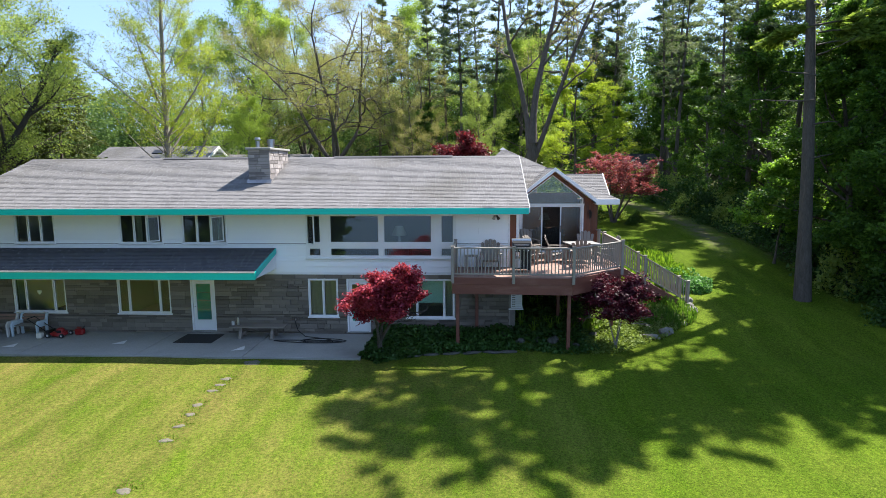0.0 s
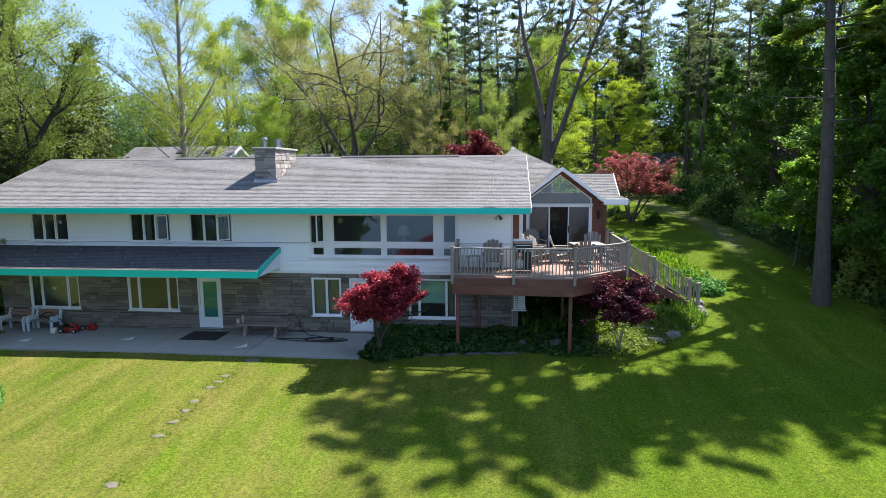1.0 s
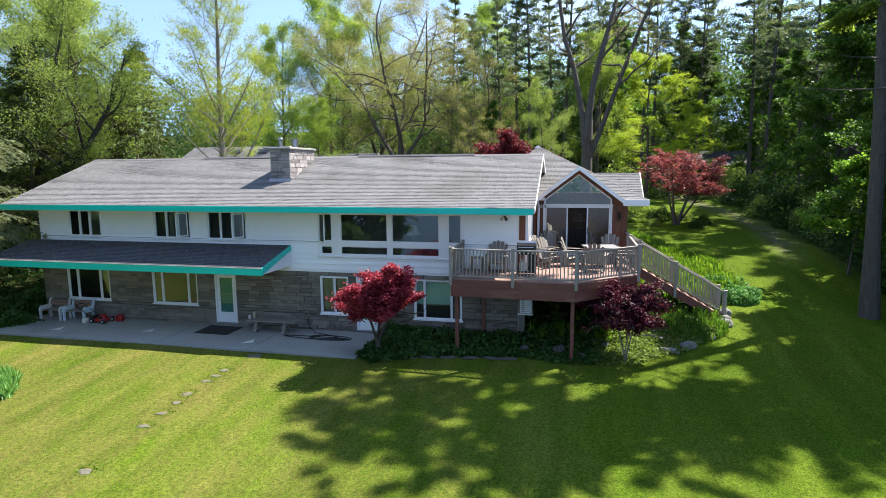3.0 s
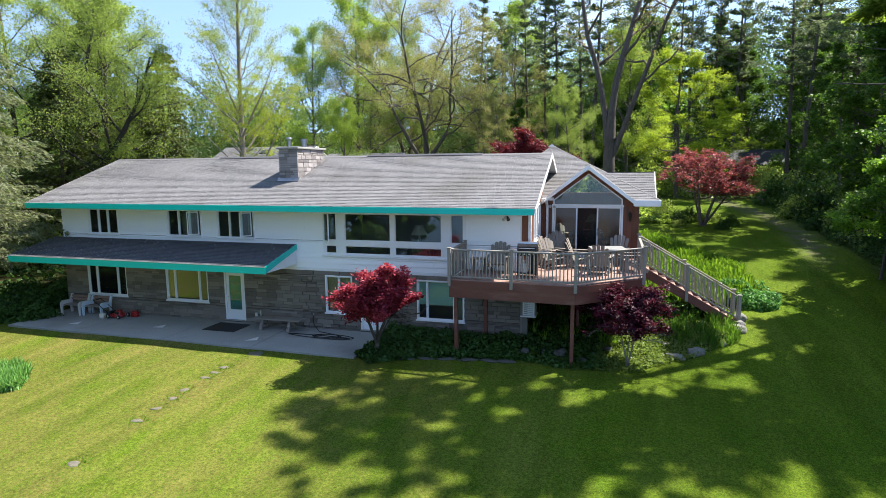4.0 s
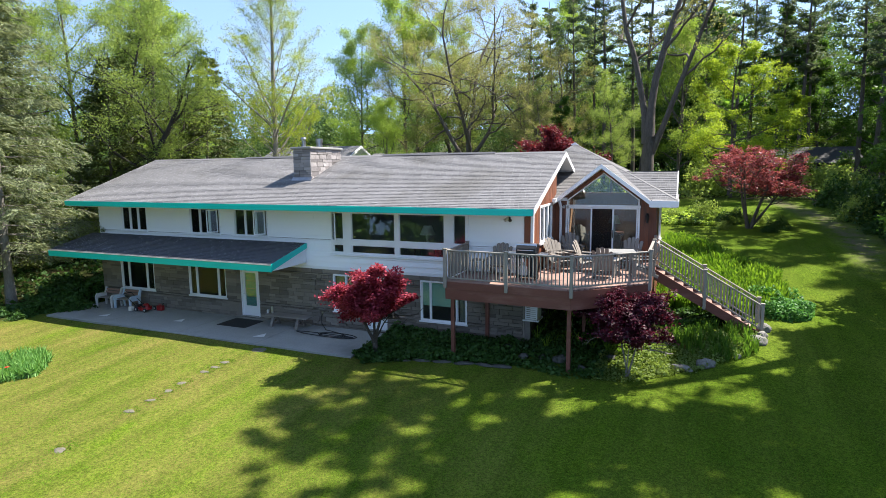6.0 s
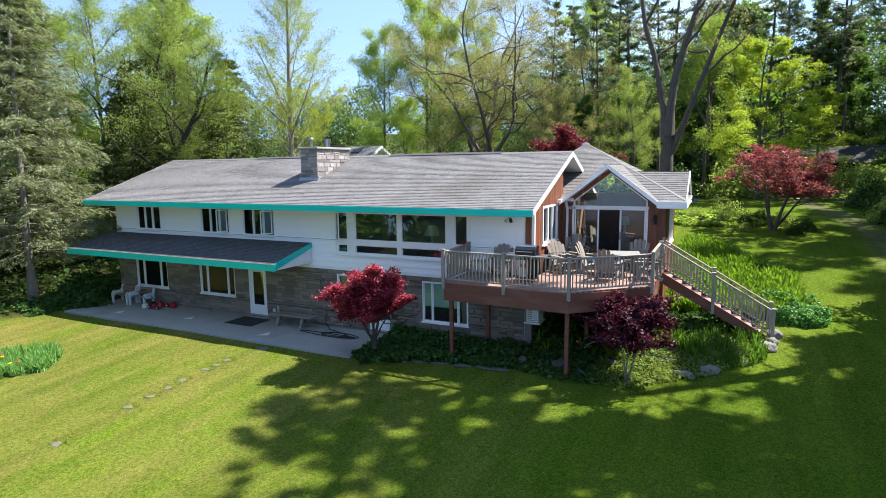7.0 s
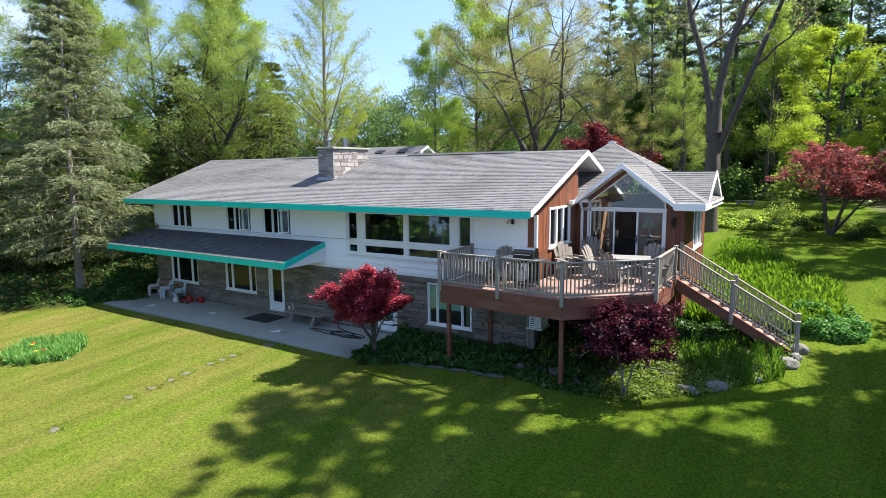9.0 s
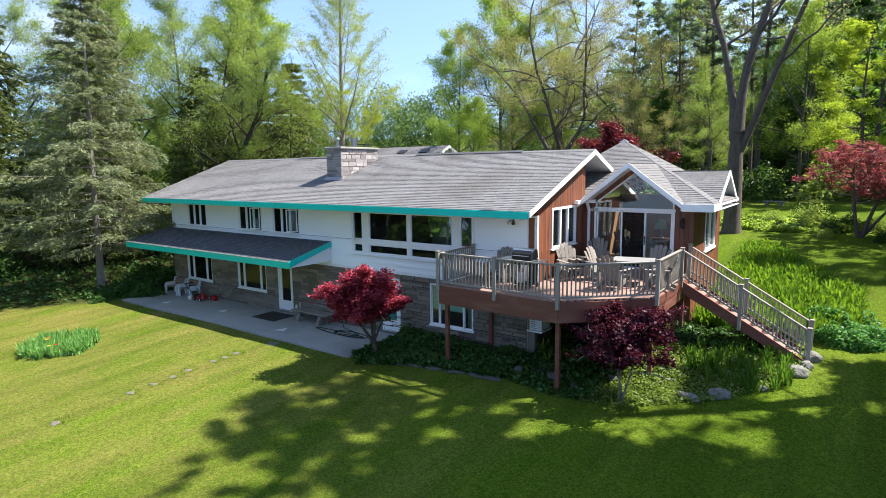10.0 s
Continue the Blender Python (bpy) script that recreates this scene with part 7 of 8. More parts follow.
mower = thing("lawn_mower", "red and black push lawn mower parked on the patio", "lawn mower", at=(-15.95, 20.35, 0))
bm = rod(B(), (-15.92, 20.35, 0.07), (-15.92, 20.35, 0.19), 0.27, 0.25, n=20)
box(bm, -16.2, -15.95, 20.12, 20.58, 0.08, 0.17, 0.03)
part("deck_body", bm, RED, mower, "red mowing deck")
bm = rod(B(), (-15.88, 20.35, 0.19), (-15.88, 20.35, 0.30), 0.14, 0.13, n=18)
rod(bm, (-15.88, 20.35, 0.30), (-15.88, 20.35, 0.335), 0.12, 0.07, n=18)
part("engine_cover", bm, RED, mower)
bm = box(B(), -16.04, -15.98, 20.25, 20.46, 0.19, 0.30, 0.02)
rod(bm, (-15.88, 20.17, 0.23), (-15.76, 20.17, 0.23), 0.05, n=12)
part("engine", bm, BLACK, mower, "black engine block")
part("rear_flap", box(B(), -16.36, -16.2, 20.14, 20.56, 0.09, 0.27, 0.03), BLACK, mower)
for x, r in ((-16.2, 0.10), (-15.66, 0.085)):
    for y in (20.08, 20.60):
        w = part("wheel", rod(B(), (x, y - 0.025, r), (x, y + 0.025, r), r, n=16), RUBBER, mower)
        part("hub", rod(B(), (x, y - 0.03, r), (x, y + 0.03, r), r * 0.45, n=12), PALE, w)
for y in (20.16, 20.54):
    part("handle_bar", rod(B(), (-16.22, y, 0.18), (-17.02, y, 0.72), 0.016, n=6), BLACK, mower)
part("handle_grip", rod(B(), (-17.02, 20.15, 0.72), (-17.02, 20.55, 0.72), 0.02, n=6), BLACK, mower)
can = thing("fuel_can", "red plastic fuel can on the patio", "fuel can", at=(-15.3, 20.6, 0))
part("can_body", box(B(), -15.46, -15.14, 20.5, 20.72, 0.0, 0.24, 0.04), RED, can)
part("can_handle", beam(B(), (-15.42, 20.61, 0.29), (-15.24, 20.61, 0.29), 0.04, 0.03, 0.008), RED, can)
part("spout", rod(B(), (-15.2, 20.61, 0.23), (-15.1, 20.61, 0.34), 0.02, 0.012), BLACK, can)
solo("basket", box(B(), -16.62, -16.42, 20.0, 20.2, 0.0, 0.2, 0.03), LAMPSHADE, "small tan basket on the patio", "basket")

bm = box(B(), -11.1, -9.65, 19.66, 20.78, 0.002, 0.018, 0.004)
solo("door_mat", bm, RUBBER, "large black rubber door mat on the patio", "mat")

low = thing("low_table", "weathered grey wooden low table against the wall", "table", at=(-8.15, 20.5, 0))
for j in range(4):
    part("top_board", box(B(), -9.2, -7.1, 20.2 + j * 0.135, 20.33 + j * 0.135, 0.43, 0.47, 0.005), GREYWOOD, low)
for x in (-8.8, -7.6):
    part("trestle", beam(B(), (x, 20.2, 0.0), (x, 20.40, 0.42), 0.12, 0.10, 0.01), GREYWOOD, low)
    part("trestle", beam(B(), (x, 20.72, 0.0), (x, 20.52, 0.42), 0.12, 0.10, 0.01), GREYWOOD, low)
    part("crosspiece", box(B(), x - 0.05, x + 0.05, 20.20, 20.74, 0.10, 0.20, 0.008), GREYWOOD, low)
bm = rod(B(), (-8.98, 20.55, 0.47), (-8.98, 20.55, 0.70), 0.045, n=14)
rod(bm, (-8.98, 20.55, 0.70), (-8.98, 20.55, 0.74), 0.035, n=14)
solo("flask", bm, STEEL, "steel flask standing on the low table", "flask")
bm = rod(B(), (-9.16, 20.5, 0.47), (-9.16, 20.5, 0.60), 0.055, n=14)
rod(bm, (-9.16, 20.5, 0.60), (-9.16, 20.5, 0.62), 0.05, 0.02, n=14)
solo("tin", bm, PALE, "small white and red tin on the low table", "tin")

def paper_wedge(x, y, turn):
    bm = B()
    prism(bm, [(-0.28, -0.08, 0.0), (0.22, -0.10, 0.0), (0.26, 0.14, 0.10)], (0, 0.006, 0.012))
    k = solo("folded_sheet", bm, PALE, "white folded triangular sheet lying on the patio", "sheet", group="sheets on the patio")
    k.matrix_basis = pose(x, y, 0.004, 0, 0, turn) @ Matrix.Diagonal((0.85, 0.85, 0.6, 1))


for x, y, a in ((-16.85, 19.05, 8), (-13.05, 19.55, 12), (-8.35, 19.0, 25)):
    paper_wedge(x, y, a)

# the hose and its tap
def swept(points, r, material, name, parent=None, label="", category=""):
    """A round tube through the points."""
    lines = [(np.array(points), [r] * len(points))]
    me = tube_mesh(name, lines, material, 7)
    me2 = me
    ob = new(name, me2)
    if parent:
        hang(ob, parent)
    return tagged(ob, label, category)


hp = []
for i in range(121):
    a = i / 120 * 2 * math.pi * 3.1
    k = i / 120
    hp.append((-5.9 + (0.95 - 0.35 * math.sin(a * 0.37 + 1)) * math.cos(a) + 0.25 * math.sin(a * 0.5), 20.02 + (0.22 + 0.12 * math.sin(a * 0.6)) * math.sin(a), 0.018 + 0.02 * (i % 40) / 40))
hose = thing("garden_hose", "black garden hose coiled loosely on the patio", "hose", at=(-5.9, 20.0, 0))
swept([(-6.92, 21.05, 0.5), (-6.9, 20.95, 0.42), (-6.75, 20.75, 0.2), (-6.4, 20.5, 0.04), (-5.6, 20.32, 0.02), *hp], 0.019, RUBBER, "hose_line", hose)
tap = B()
rod(tap, (-6.92, 21.12, 0.52), (-6.92, 21.02, 0.52), 0.02)
rod(tap, (-6.92, 21.04, 0.56), (-6.92, 21.04, 0.48), 0.014)
solo("tap", tap, STEEL, "metal garden tap on the stone wall", "tap")

for ob in [o for o in scene.objects if o.parent is None and o.name.split(".")[0] in ("park_bench", "lawn_mower", "fuel_can", "basket", "door_mat", "low_table", "flask", "tin", "folded_sheet", "garden_hose")]:
    ob.location.z += PATIO_Z

# the air conditioner under the deck
ac = thing("air_conditioner", "white slatted air conditioner on a wall bracket under the deck", "air conditioner", at=(1.5, 21.3, 0.95))
bm = B()
for q in ((1.33, 1.75, 1.0, 1.05), (1.33, 1.75, 1.63, 1.68), (1.33, 1.37, 1.05, 1.63), (1.71, 1.75, 1.05, 1.63)):
    box(bm, q[0], q[1], 21.15, 21.20, q[2], q[3])
box(bm, 1.33, 1.75, 21.20, 21.75, 1.0, 1.68)
part("casing", bm, WHITE, ac)
for i in range(8):
    part("slat", box(B(), 1.37, 1.71, 21.155, 21.185, 1.07 + i * 0.07, 1.11 + i * 0.07), WHITE, ac)
part("bracket", box(B(), 1.25, 1.8, 21.1, 21.8, 0.94, 0.99), WHITE, ac)
part("conduit", box(B(), 1.26, 1.31, 21.12, 21.2, 0.2, 2.2), RAIL, ac)


# ---- deck furniture ----
def adirondack(label, material=GREYWOOD, name="deck_chair"):
    """A slatted deck chair with a fan back; it faces -y."""
    t = thing(name, label, "chair", "deck chairs")
    for i in range(5):
        y = -0.30 + i * 0.11
        z = 0.38 - i * 0.03
        part("seat_slat", box(B(), -0.27, 0.27, y, y + 0.095, z, z + 0.022, 0.004), material, t)
    for i in range(5):
        u = (i - 2) / 2
        bm = B()
        top = 1.02 - 0.13 * u * u
        bx, tx = u * 0.20, u * 0.29
        prism(bm, [(bx - 0.05, 0.22, 0.25), (bx + 0.05, 0.22, 0.25), (tx + 0.062, 0.50, top), (tx, 0.515, top + 0.04), (tx - 0.062, 0.50, top)], (0, 0.022, 0.008))
        part("back_slat", bm, material, t)
    part("back_rail", box(B(), -0.27, 0.27, 0.37, 0.40, 0.60, 0.67), material, t)
    for s in (-1, 1):
        part("arm", box(B(), s * 0.34 - 0.065, s * 0.34 + 0.065, -0.36, 0.36, 0.58, 0.605, 0.01), material, t)
        part("front_leg", box(B(), s * 0.33 - 0.02, s * 0.33 + 0.02, -0.32, -0.22, 0.0, 0.58, 0.004), material, t)
        part("back_leg", beam(B(), (s * 0.29, -0.3, 0.34), (s * 0.29, 0.48, 0.02), 0.03, 0.10), material, t)
        part("arm_post", box(B(), s * 0.34 - 0.02, s * 0.34 + 0.02, 0.28, 0.34, 0.05, 0.58), material, t)
    return t


chair = adirondack("weathered grey slatted deck chair")
chair.matrix_basis = pose(0.55, 20.55, DZ + 0.004, 0, 0, 0)
for x, y, turn in ((2.35, 22.1, 50), (2.15, 22.75, 65), (2.3, 24.45, 20), (3.25, 22.45, 85), (3.95, 21.45, 170), (4.5, 23.45, -8), (5.0, 22.1, -80)):
    copy_thing(chair, pose(x, y, DZ + 0.004, 0, 0, turn))


def small_table(x, y, w, d, h, label, turn=0):
    t = thing("side_table" if w < 0.7 else "patio_table", label, "table")
    n = 5
    if w < 0.7:
        for i in range(n):
            part("top_slat", box(B(), -w / 2, w / 2, -d / 2 + i * d / n, -d / 2 + (i + 0.9) * d / n, h - 0.025, h, 0.004), GREYWOOD, t)
    else:
        part("tabletop", box(B(), -w * 0.58, w * 0.58, -d * 0.44, d * 0.44, h - 0.035, h, 0.01), TABLE_TOP, t, "pale tabletop")
    for sx in (-1, 1):
        for sy in (-1, 1):
            part("leg", box(B(), sx * w * 0.38 - 0.03, sx * w * 0.38 + 0.03, sy * d * 0.38 - 0.03, sy * d * 0.38 + 0.03, 0, h - 0.03), GREYWOOD, t)
    t.matrix_basis = pose(x, y, DZ + 0.004, 0, 0, turn)


small_table(4.15, 22.5, 1.05, 1.05, 0.74, "pale topped patio table with grey legs on the deck", 12)
small_table(-0.15, 20.6, 0.5, 0.45, 0.5, "small dark slatted side table on the deck")
small_table(1.98, 23.55, 0.5, 0.5, 0.5, "small slatted side table between deck chairs")

grill = thing("gas_grill", "black and steel gas grill on a cart", "grill", at=(1.62, 20.25, DZ))
bm = B()
prof = [(0.0, 0.0), (0.02, 0.16), (0.10, 0.25), (0.26, 0.28), (0.42, 0.22), (0.48, 0.0)]
prism(bm, [(1.30, 20.0 + a, DZ + 0.88 + b) for a, b in prof], (0.64, 0, 0))
part("lid", bm, BLACK, grill, "black lid with louvres")
bm = B()
prism(bm, [(1.285, 20.08 + a, DZ + 1.145 + b) for a, b in ((0.0, -0.06), (0.03, 0.02), (0.2, 0.035), (0.35, -0.03), (0.34, -0.06), (0.2, 0.0), (0.05, -0.015))], (0.67, 0, 0))
part("lid_top", bm, STEEL, grill, "steel lid top")
for i in range(3):
    part("louvre", box(B(), 1.36, 1.88, 19.995, 20.01, DZ + 0.93 + i * 0.045, DZ + 0.945 + i * 0.045), RUBBER, grill)
part("lid_handle", rod(B(), (1.36, 19.95, DZ + 0.98), (1.88, 19.95, DZ + 0.98), 0.012), STEEL, grill)
part("firebox", box(B(), 1.30, 1.94, 20.02, 20.46, DZ + 0.72, DZ + 0.88, 0.02), BLACK, grill)
part("side_shelf", box(B(), 0.92, 1.29, 20.04, 20.44, DZ + 0.84, DZ + 0.87, 0.008), STEEL, grill)
part("side_shelf", box(B(), 1.95, 2.32, 20.04, 20.44, DZ + 0.84, DZ + 0.87, 0.008), STEEL, grill)
part("control_panel", box(B(), 1.30, 1.94, 19.97, 20.02, DZ + 0.72, DZ + 0.86, 0.006), BLACK, grill)
for i in range(4):
    part("knob", rod(B(), (1.40 + i * 0.15, 19.97, DZ + 0.79), (1.40 + i * 0.15, 19.94, DZ + 0.79), 0.025, n=10), STEEL, grill)
for x in (1.32, 1.92):
    for y in (20.04, 20.44):
        part("leg", box(B(), x - 0.02, x + 0.02, y - 0.02, y + 0.02, DZ + 0.05, DZ + 0.72), BLACK, grill)
part("shelf", box(B(), 1.30, 1.94, 20.02, 20.46, DZ + 0.10, DZ + 0.13), BLACK, grill)
part("back_panel", box(B(), 1.62, 1.94, 20.43, 20.45, DZ + 0.13, DZ + 0.72), BLACK, grill)
for x in (1.32, 1.92):
    part("wheel", rod(B(), (x - 0.02, 20.44, DZ + 0.06), (x + 0.02, 20.44, DZ + 0.06), 0.058, n=12), RUBBER, grill)
gas = thing("gas_bottle", "white gas bottle standing under the grill", "gas bottle", at=(1.5, 20.22, DZ + 0.13))
bm = B()
rod(bm, (1.5, 20.22, DZ + 0.15), (1.5, 20.22, DZ + 0.40), 0.13, n=18)
rod(bm, (1.5, 20.22, DZ + 0.40), (1.5, 20.22, DZ + 0.47), 0.13, 0.06, n=18)
part("bottle", bm, PALE, gas, smooth=False)
part("collar", rod(B(), (1.5, 20.22, DZ + 0.46), (1.5, 20.22, DZ + 0.55), 0.075, n=14), METAL, gas)
part("foot_ring", rod(B(), (1.5, 20.22, DZ + 0.131), (1.5, 20.22, DZ + 0.16), 0.10, n=14), METAL, gas)

# the spotlight under the main eave
spot = thing("floodlight", "small white floodlight under the eave", "lamp", at=(0.75, 21.0, 4.5))
part("base", box(B(), 0.71, 0.79, 21.04, 21.105, 4.46, 4.54, 0.01), PALE, spot)
part("lamp_head", rod(B(), (0.72, 21.06, 4.5), (0.66, 20.92, 4.40), 0.03, 0.06, n=10), PALE, spot)
part("lamp_head", rod(B(), (0.78, 21.06, 4.5), (0.84, 20.92, 4.40), 0.03, 0.06, n=10), BLACK, spot)


# ---- indoors, seen through the glass ----
def table_lamp(x, y, z, s, label):
    t = thing("table_lamp", label, "lamp", at=(x, y, z))
    bm = B()
    rod(bm, (x, y, z), (x, y, z + 0.03 * s), 0.09 * s, n=16)
    rod(bm, (x, y, z + 0.03 * s), (x, y, z + 0.34 * s), 0.05 * s, 0.03 * s, n=14)
    part("base", bm, PALE, t)
    bm = B()
    bmesh.ops.create_cone(bm, cap_ends=False, segments=20, radius1=0.24 * s, radius2=0.12 * s, depth=0.28 * s, matrix=Matrix.Translation((x, y, z + 0.46 * s)))
    bmesh.ops.solidify(bm, geom=bm.faces, thickness=0.006)
    part("shade", bm, LAMPSHADE, t)


def indoor_table(x0, x1, y0, y1, z, h, label):
    t = thing("indoor_table", label, "table", at=((x0 + x1) / 2, (y0 + y1) / 2, z))
    part("tabletop", box(B(), x0, x1, y0, y1, z + h - 0.04, z + h, 0.006), DECK_RED, t)
    for x in (x0 + 0.05, x1 - 0.05):
        for y in (y0 + 0.05, y1 - 0.05):
            part("leg", box(B(), x - 0.025, x + 0.025, y - 0.025, y + 0.025, z, z + h - 0.04), DECK_RED, t)


indoor_table(-3.6, -2.6, 22.6, 23.2, 2.44, 0.72, "dark wooden table inside the picture window")
table_lamp(-3.1, 22.9, 3.16, 1.3, "table lamp with a pale cone shade inside the picture window")
indoor_table(-12.6, -11.9, 22.2, 22.8, 0.0, 0.62, "dark wooden side table inside the lower window")
table_lamp(-12.4, 22.5, 0.62, 1.2, "table lamp with a pale shade inside the lower window")
indoor_table(2.6, 3.9, 26.9, 27.7, DZ, 0.74, "dark dining table inside the sunroom")
table_lamp(3.4, 28.4, DZ + 0.74, 1.2, "lit-looking pale lamp on a table in the sunroom")
indoor_table(3.0, 3.8, 28.1, 28.7, DZ, 0.74, "small table at the back of the sunroom")
for x, y, turn in ((2.9, 26.3, 180), (3.7, 26.35, 170), (2.2, 27.9, 40)):
    c = copy_thing(chair, pose(x, y, DZ + 0.004, 0, 0, turn))
    tagged(c, "slatted wooden chair inside the sunroom", group="sunroom chairs")
HEART = surface("white_paper", (0.7, 0.7, 0.7), (0.8, 0.8, 0.8), 4, 40, 0.8, bump=0)
bm = B()
hz = [(0.16 * math.sin(a) ** 3 * 0.65, 0.0, 0.0065 * (13 * math.cos(a) - 5 * math.cos(2 * a) - 2 * math.cos(3 * a) - math.cos(4 * a))) for a in np.linspace(0, 2 * math.pi, 28, endpoint=False)]
prism(bm, [(-17.25 + p[0], FY + 0.05, 1.5 + p[2]) for p in hz], (0, 0.003, 0))
solo("paper_heart", bm, HEART, "white paper heart stuck inside the lower window", "decoration")


# ---- the buildings behind ----
def back_house(x0, x1, y0, y1, z0, zr, label, skylights=()):
    """A low building with its gable to the east and grey shingles."""
    t = thing("outbuilding", label, "building", at=((x0 + x1) / 2, (y0 + y1) / 2, z0 - 3))
    ym = (y0 + y1) / 2
    part("wall", box(B(), x0 + 0.4, x1 - 0.4, y0 + 0.4, y1 - 0.4, z0 - 3.2, z0), SIDING, t)
    part("gable", prism(B(), [(x1 - 0.6, y0 + 0.4, z0 - 0.05), (x1 - 0.6, y1 - 0.4, z0 - 0.05), (x1 - 0.6, ym, zr - 0.15)], (0.1, 0, 0)), SIDING, t)
    bm = B()
    prism(bm, [(x0, y0, z0 - 0.03), (x0, ym, zr - 0.03), (x0, y1, z0 - 0.03), (x0, y1, z0 - 0.2), (x0, ym, zr - 0.22), (x0, y0, z0 - 0.2)], (x1 - x0, 0, 0))
    part("roof", bm, WHITE, t)
    shingle_part("shingles", [[(x0, y0, z0), (x1, y0, z0), (x1, ym, zr), (x0, ym, zr)], [(x1, y1, z0), (x0, y1, z0), (x0, ym, zr), (x1, ym, zr)]], SHINGLE, t, "grey shingles", 41)
    for a, b in (((x1, y0, z0 + 0.02), (x1, ym, zr + 0.02)), ((x1, y1, z0 + 0.02), (x1, ym, zr + 0.02))):
        board_between(a, b, 0.28, (0.05, 0, 0), WHITE, "barge_board", t, "white barge board")
    for sx in skylights:
        m = Matrix.Translation((sx, y0 + (ym - y0) * 0.7, z0 + (zr - z0) * 0.7 + 0.05)) @ Matrix.Rotation(math.atan2(zr - z0, ym - y0), 4, "X")
        part("skylight", box(B(), -0.5, 0.5, -0.35, 0.35, -0.05, 0.05, 0, m), BLACK, t)
    return t


back_house(-35.0, -24.3, 49.5, 57.5, 6.6, 8.55, "grey-roofed outbuilding with white barge boards behind", (-29.5, -26.6))
back_house(-25.2, -16.6, 55.2, 60.2, 6.7, 7.85, "low grey-roofed outbuilding behind the main roof")

# the log cabin beyond the far lawn
LOG = surface("honey_logs", (0.22, 0.13, 0.06), (0.36, 0.23, 0.11), 2, 20, 0.7, bump=0.4, stretch=(0.4, 3, 3))
cabin = thing("log_cabin", "small log cabin with a dark porch roof under the trees", "cabin", at=(18, 72, 4.4))
part("wall", box(B(), 14.9, 21.8, 71.5, 75.5, 4.0, 6.6), SOIL, cabin)
for i in range(11):
    part("log", rod(B(), (18.9, 70.9, 4.2 + 0.22 * i), (22.0, 70.9, 4.2 + 0.22 * i), 0.115, n=8), LOG, cabin)
# near-black roof colour stands in for the dimness under the trees
part("roof", prism(B(), [(14.2, 69.4, 6.35), (22.2, 69.4, 6.35), (22.2, 73.2, 8.0), (14.2, 73.2, 8.0)], (0, 0, -0.14)), RUBBER, cabin, "dark shingle porch roof")
part("roof", prism(B(), [(14.2, 73.21, 8.0), (22.2, 73.21, 8.0), (22.2, 76.5, 6.4), (14.2, 76.5, 6.4)], (0, 0, -0.14)), SHINGLE_DARK, cabin)
for x in (14.5, 16.3, 18.2):
    part("porch_post", box(B(), x - 0.06, x + 0.06, 69.6, 69.72, 4.0, 6.3), GREYWOOD, cabin)
part("porch_rail", box(B(), 14.5, 18.2, 69.62, 69.70, 5.0, 5.08), GREYWOOD, cabin)
part("porch_floor", box(B(), 14.2, 18.6, 69.5, 71.5, 3.9, 4.3), GREYWOOD, cabin)

# a stone bench on the far lawn
bench = thing("garden_bench", "low grey stone bench on the far lawn", "bench", at=(4.8, 53.0, 3.2))
zb = ground_z(4.8, 53)
part("seat", box(B(), 4.1, 5.6, 52.8, 53.2, zb + 0.26, zb + 0.34, 0.02), ROCK, bench)
for x in (4.4, 5.3):
    part("support", box(B(), x - 0.12, x + 0.12, 52.8, 53.2, zb - 0.05, zb + 0.26, 0.01), ROCK, bench)


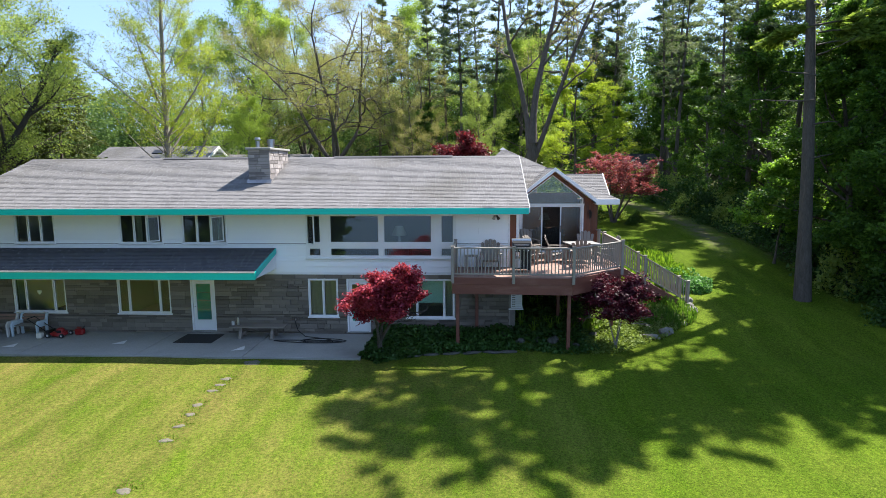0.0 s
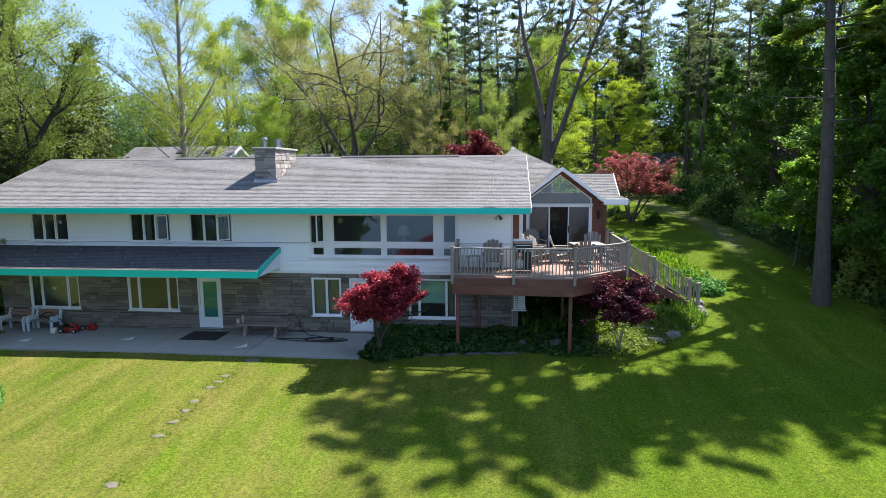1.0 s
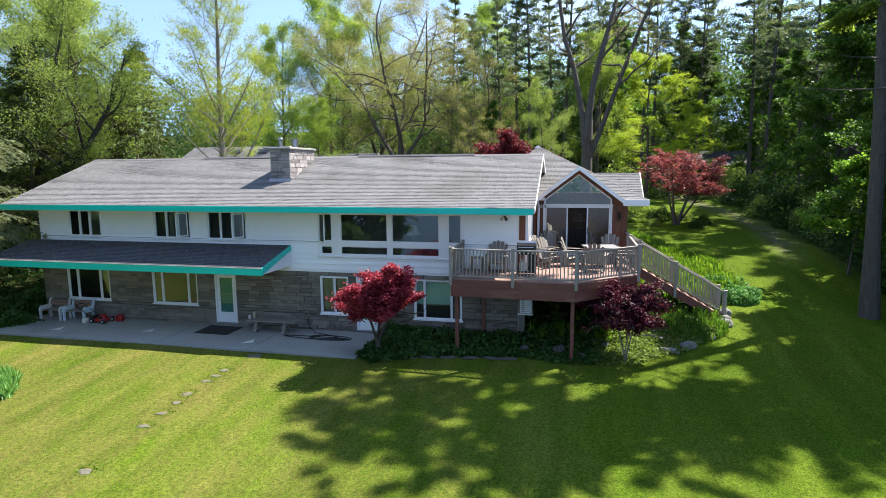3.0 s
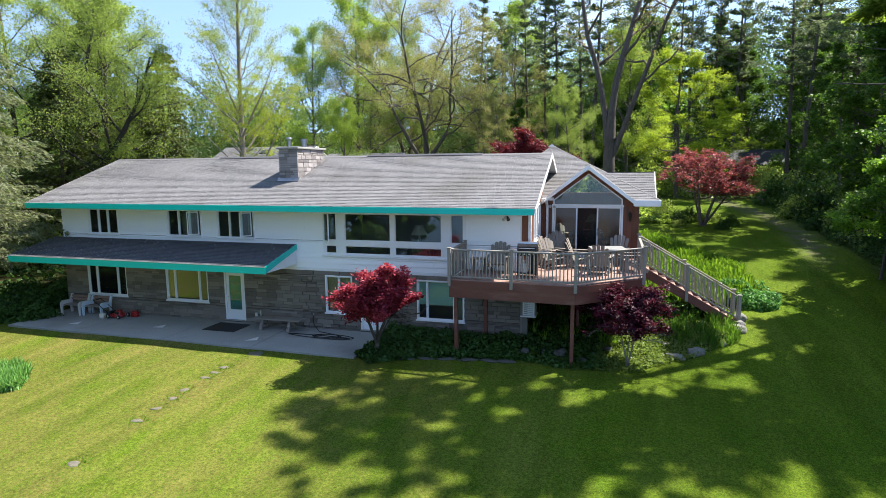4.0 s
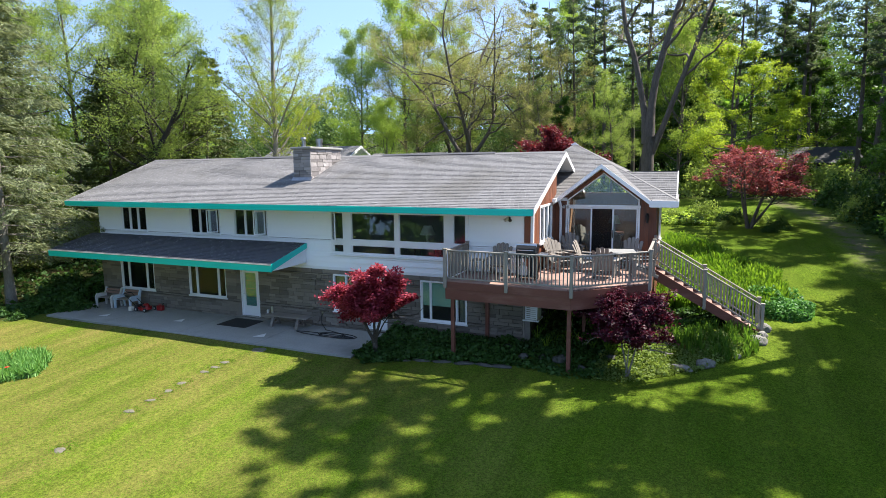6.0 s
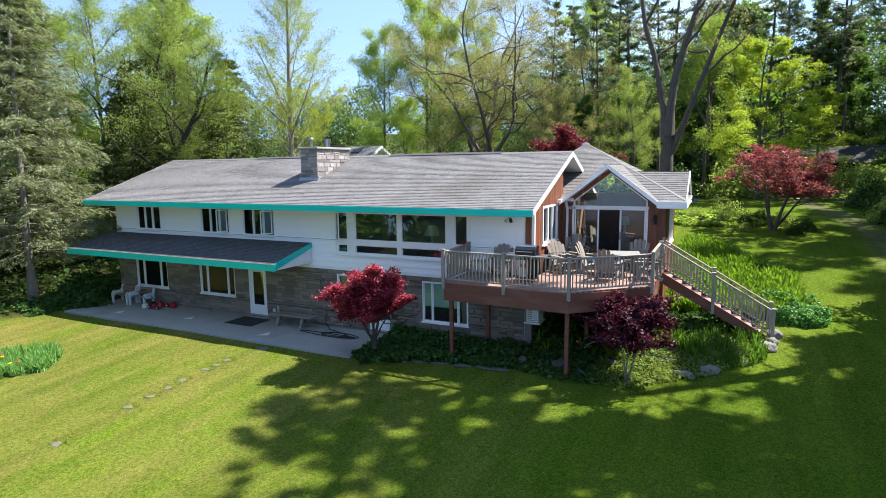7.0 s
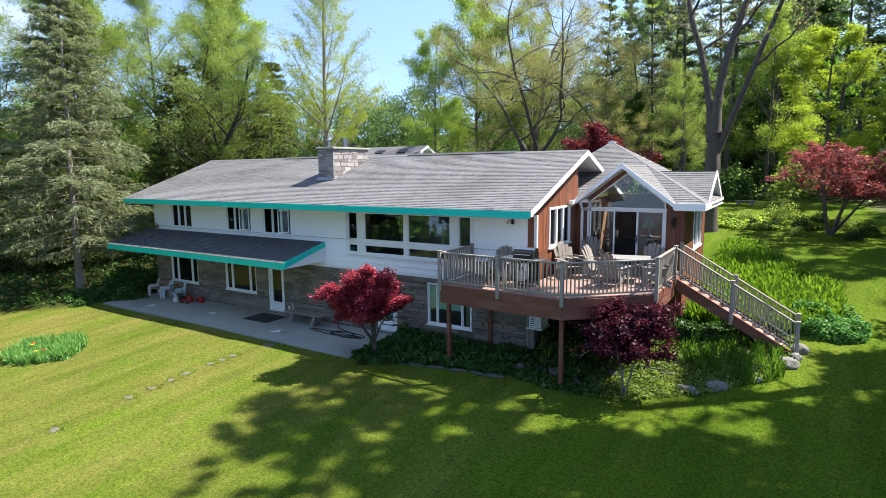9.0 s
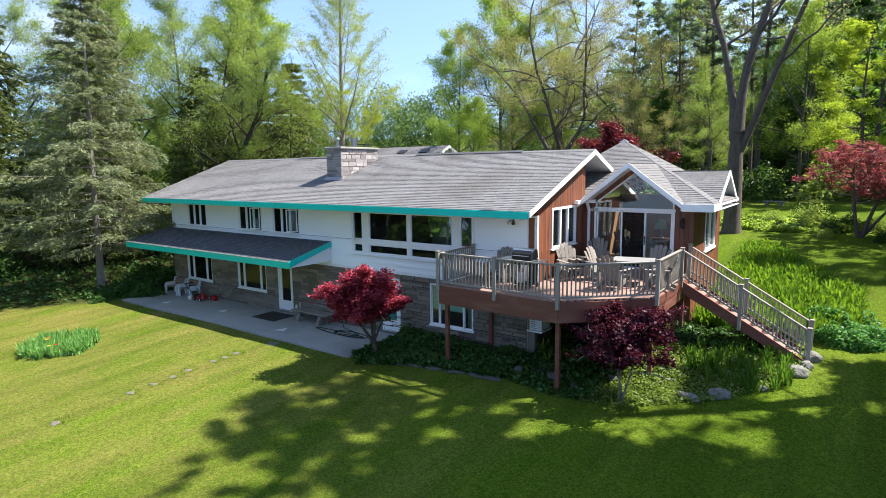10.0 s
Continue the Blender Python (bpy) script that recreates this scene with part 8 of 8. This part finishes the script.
# ---- grass blades on the near lawn ----
def grass():
    rng = np.random.default_rng(4)
    n = 190000
    x, y = rng.uniform(-22, 13, n), 6.0 + 13.5 * rng.random(n) ** 1.15
    m = 60000
    xe, ye = rng.uniform(6.5, 15.5, m), 15.5 + 28 * rng.random(m) ** 1.4
    keep = (rng.random(n) < np.clip((x + 22) / 7, 0, 1)) & (rng.random(n) < np.clip((13 - x) / 4, 0, 1)) & ~((y > 17.85) & (x < -3.8)) & (y < np.interp(x, (-4.0, -3.2, -2.0, 0.0, 1.4, 3.2, 4.8, 6.9, 8.3, 8.9), (18.5, 17.95, 18.55, 19.05, 19.2, 18.85, 19.05, 20.4, 22.0, 23.2)))
    open_ = (xe > np.interp(ye, (15, 19, 20.4, 22, 23.2, 25, 26, 29, 33, 40, 44), (6, 6.0, 7.1, 8.5, 9.1, 10.2, 10.6, 10.2, 9.0, 8.5, 11.5)))
    x, y = np.concatenate((x[keep], xe[open_])), np.concatenate((y[keep], ye[open_]))
    # longer tufts that the mower misses round the stepping stones
    sx, sy = np.repeat(np.array(STEPS), 160, axis=0).T
    around, out = rng.uniform(0, 2 * np.pi, len(sx)), rng.uniform(0.10, 0.30, len(sx))
    tall = np.concatenate((np.zeros(len(x)), rng.uniform(0.03, 0.075, len(sx))))
    x, y = np.concatenate((x, sx + out * np.cos(around) * 1.15)), np.concatenate((y, sy + 0.06 + out * np.sin(around)))
    n = len(x)
    z = np.array([ground_z(a, b) for a, b in zip(x, y)])
    a = rng.uniform(0, 2 * np.pi, n)
    h = rng.uniform(0.012, 0.028, n) + tall * 0.5
    w = rng.uniform(0.008, 0.016, n)
    v = np.empty((n, 3, 3))
    v[:, 0] = np.stack((x - w * np.cos(a), y - w * np.sin(a), z - 0.005), 1)
    v[:, 1] = np.stack((x + w * np.cos(a), y + w * np.sin(a), z - 0.005), 1)
    over = rng.normal(size=n) * 0.03 + 0.03 * np.sign(rng.normal(size=n))
    v[:, 2] = np.stack((x - over * np.sin(a), y + over * np.cos(a), z + h * 0.6), 1)
    me = bpy.data.meshes.new("grass")
    me.vertices.add(n * 3)
    me.vertices.foreach_set("co", v.ravel())
    me.loops.add(n * 3)
    me.loops.foreach_set("vertex_index", np.arange(n * 3, dtype=np.int32))
    me.polygons.add(n)
    me.polygons.foreach_set("loop_start", np.arange(0, n * 3, 3, dtype=np.int32))
    me.materials.append(L_GRASS)
    me.update(calc_edges=True)
    tagged(new("grass", me), "short mown grass blades on the lawn", "grass", kind="stuff")


grass()
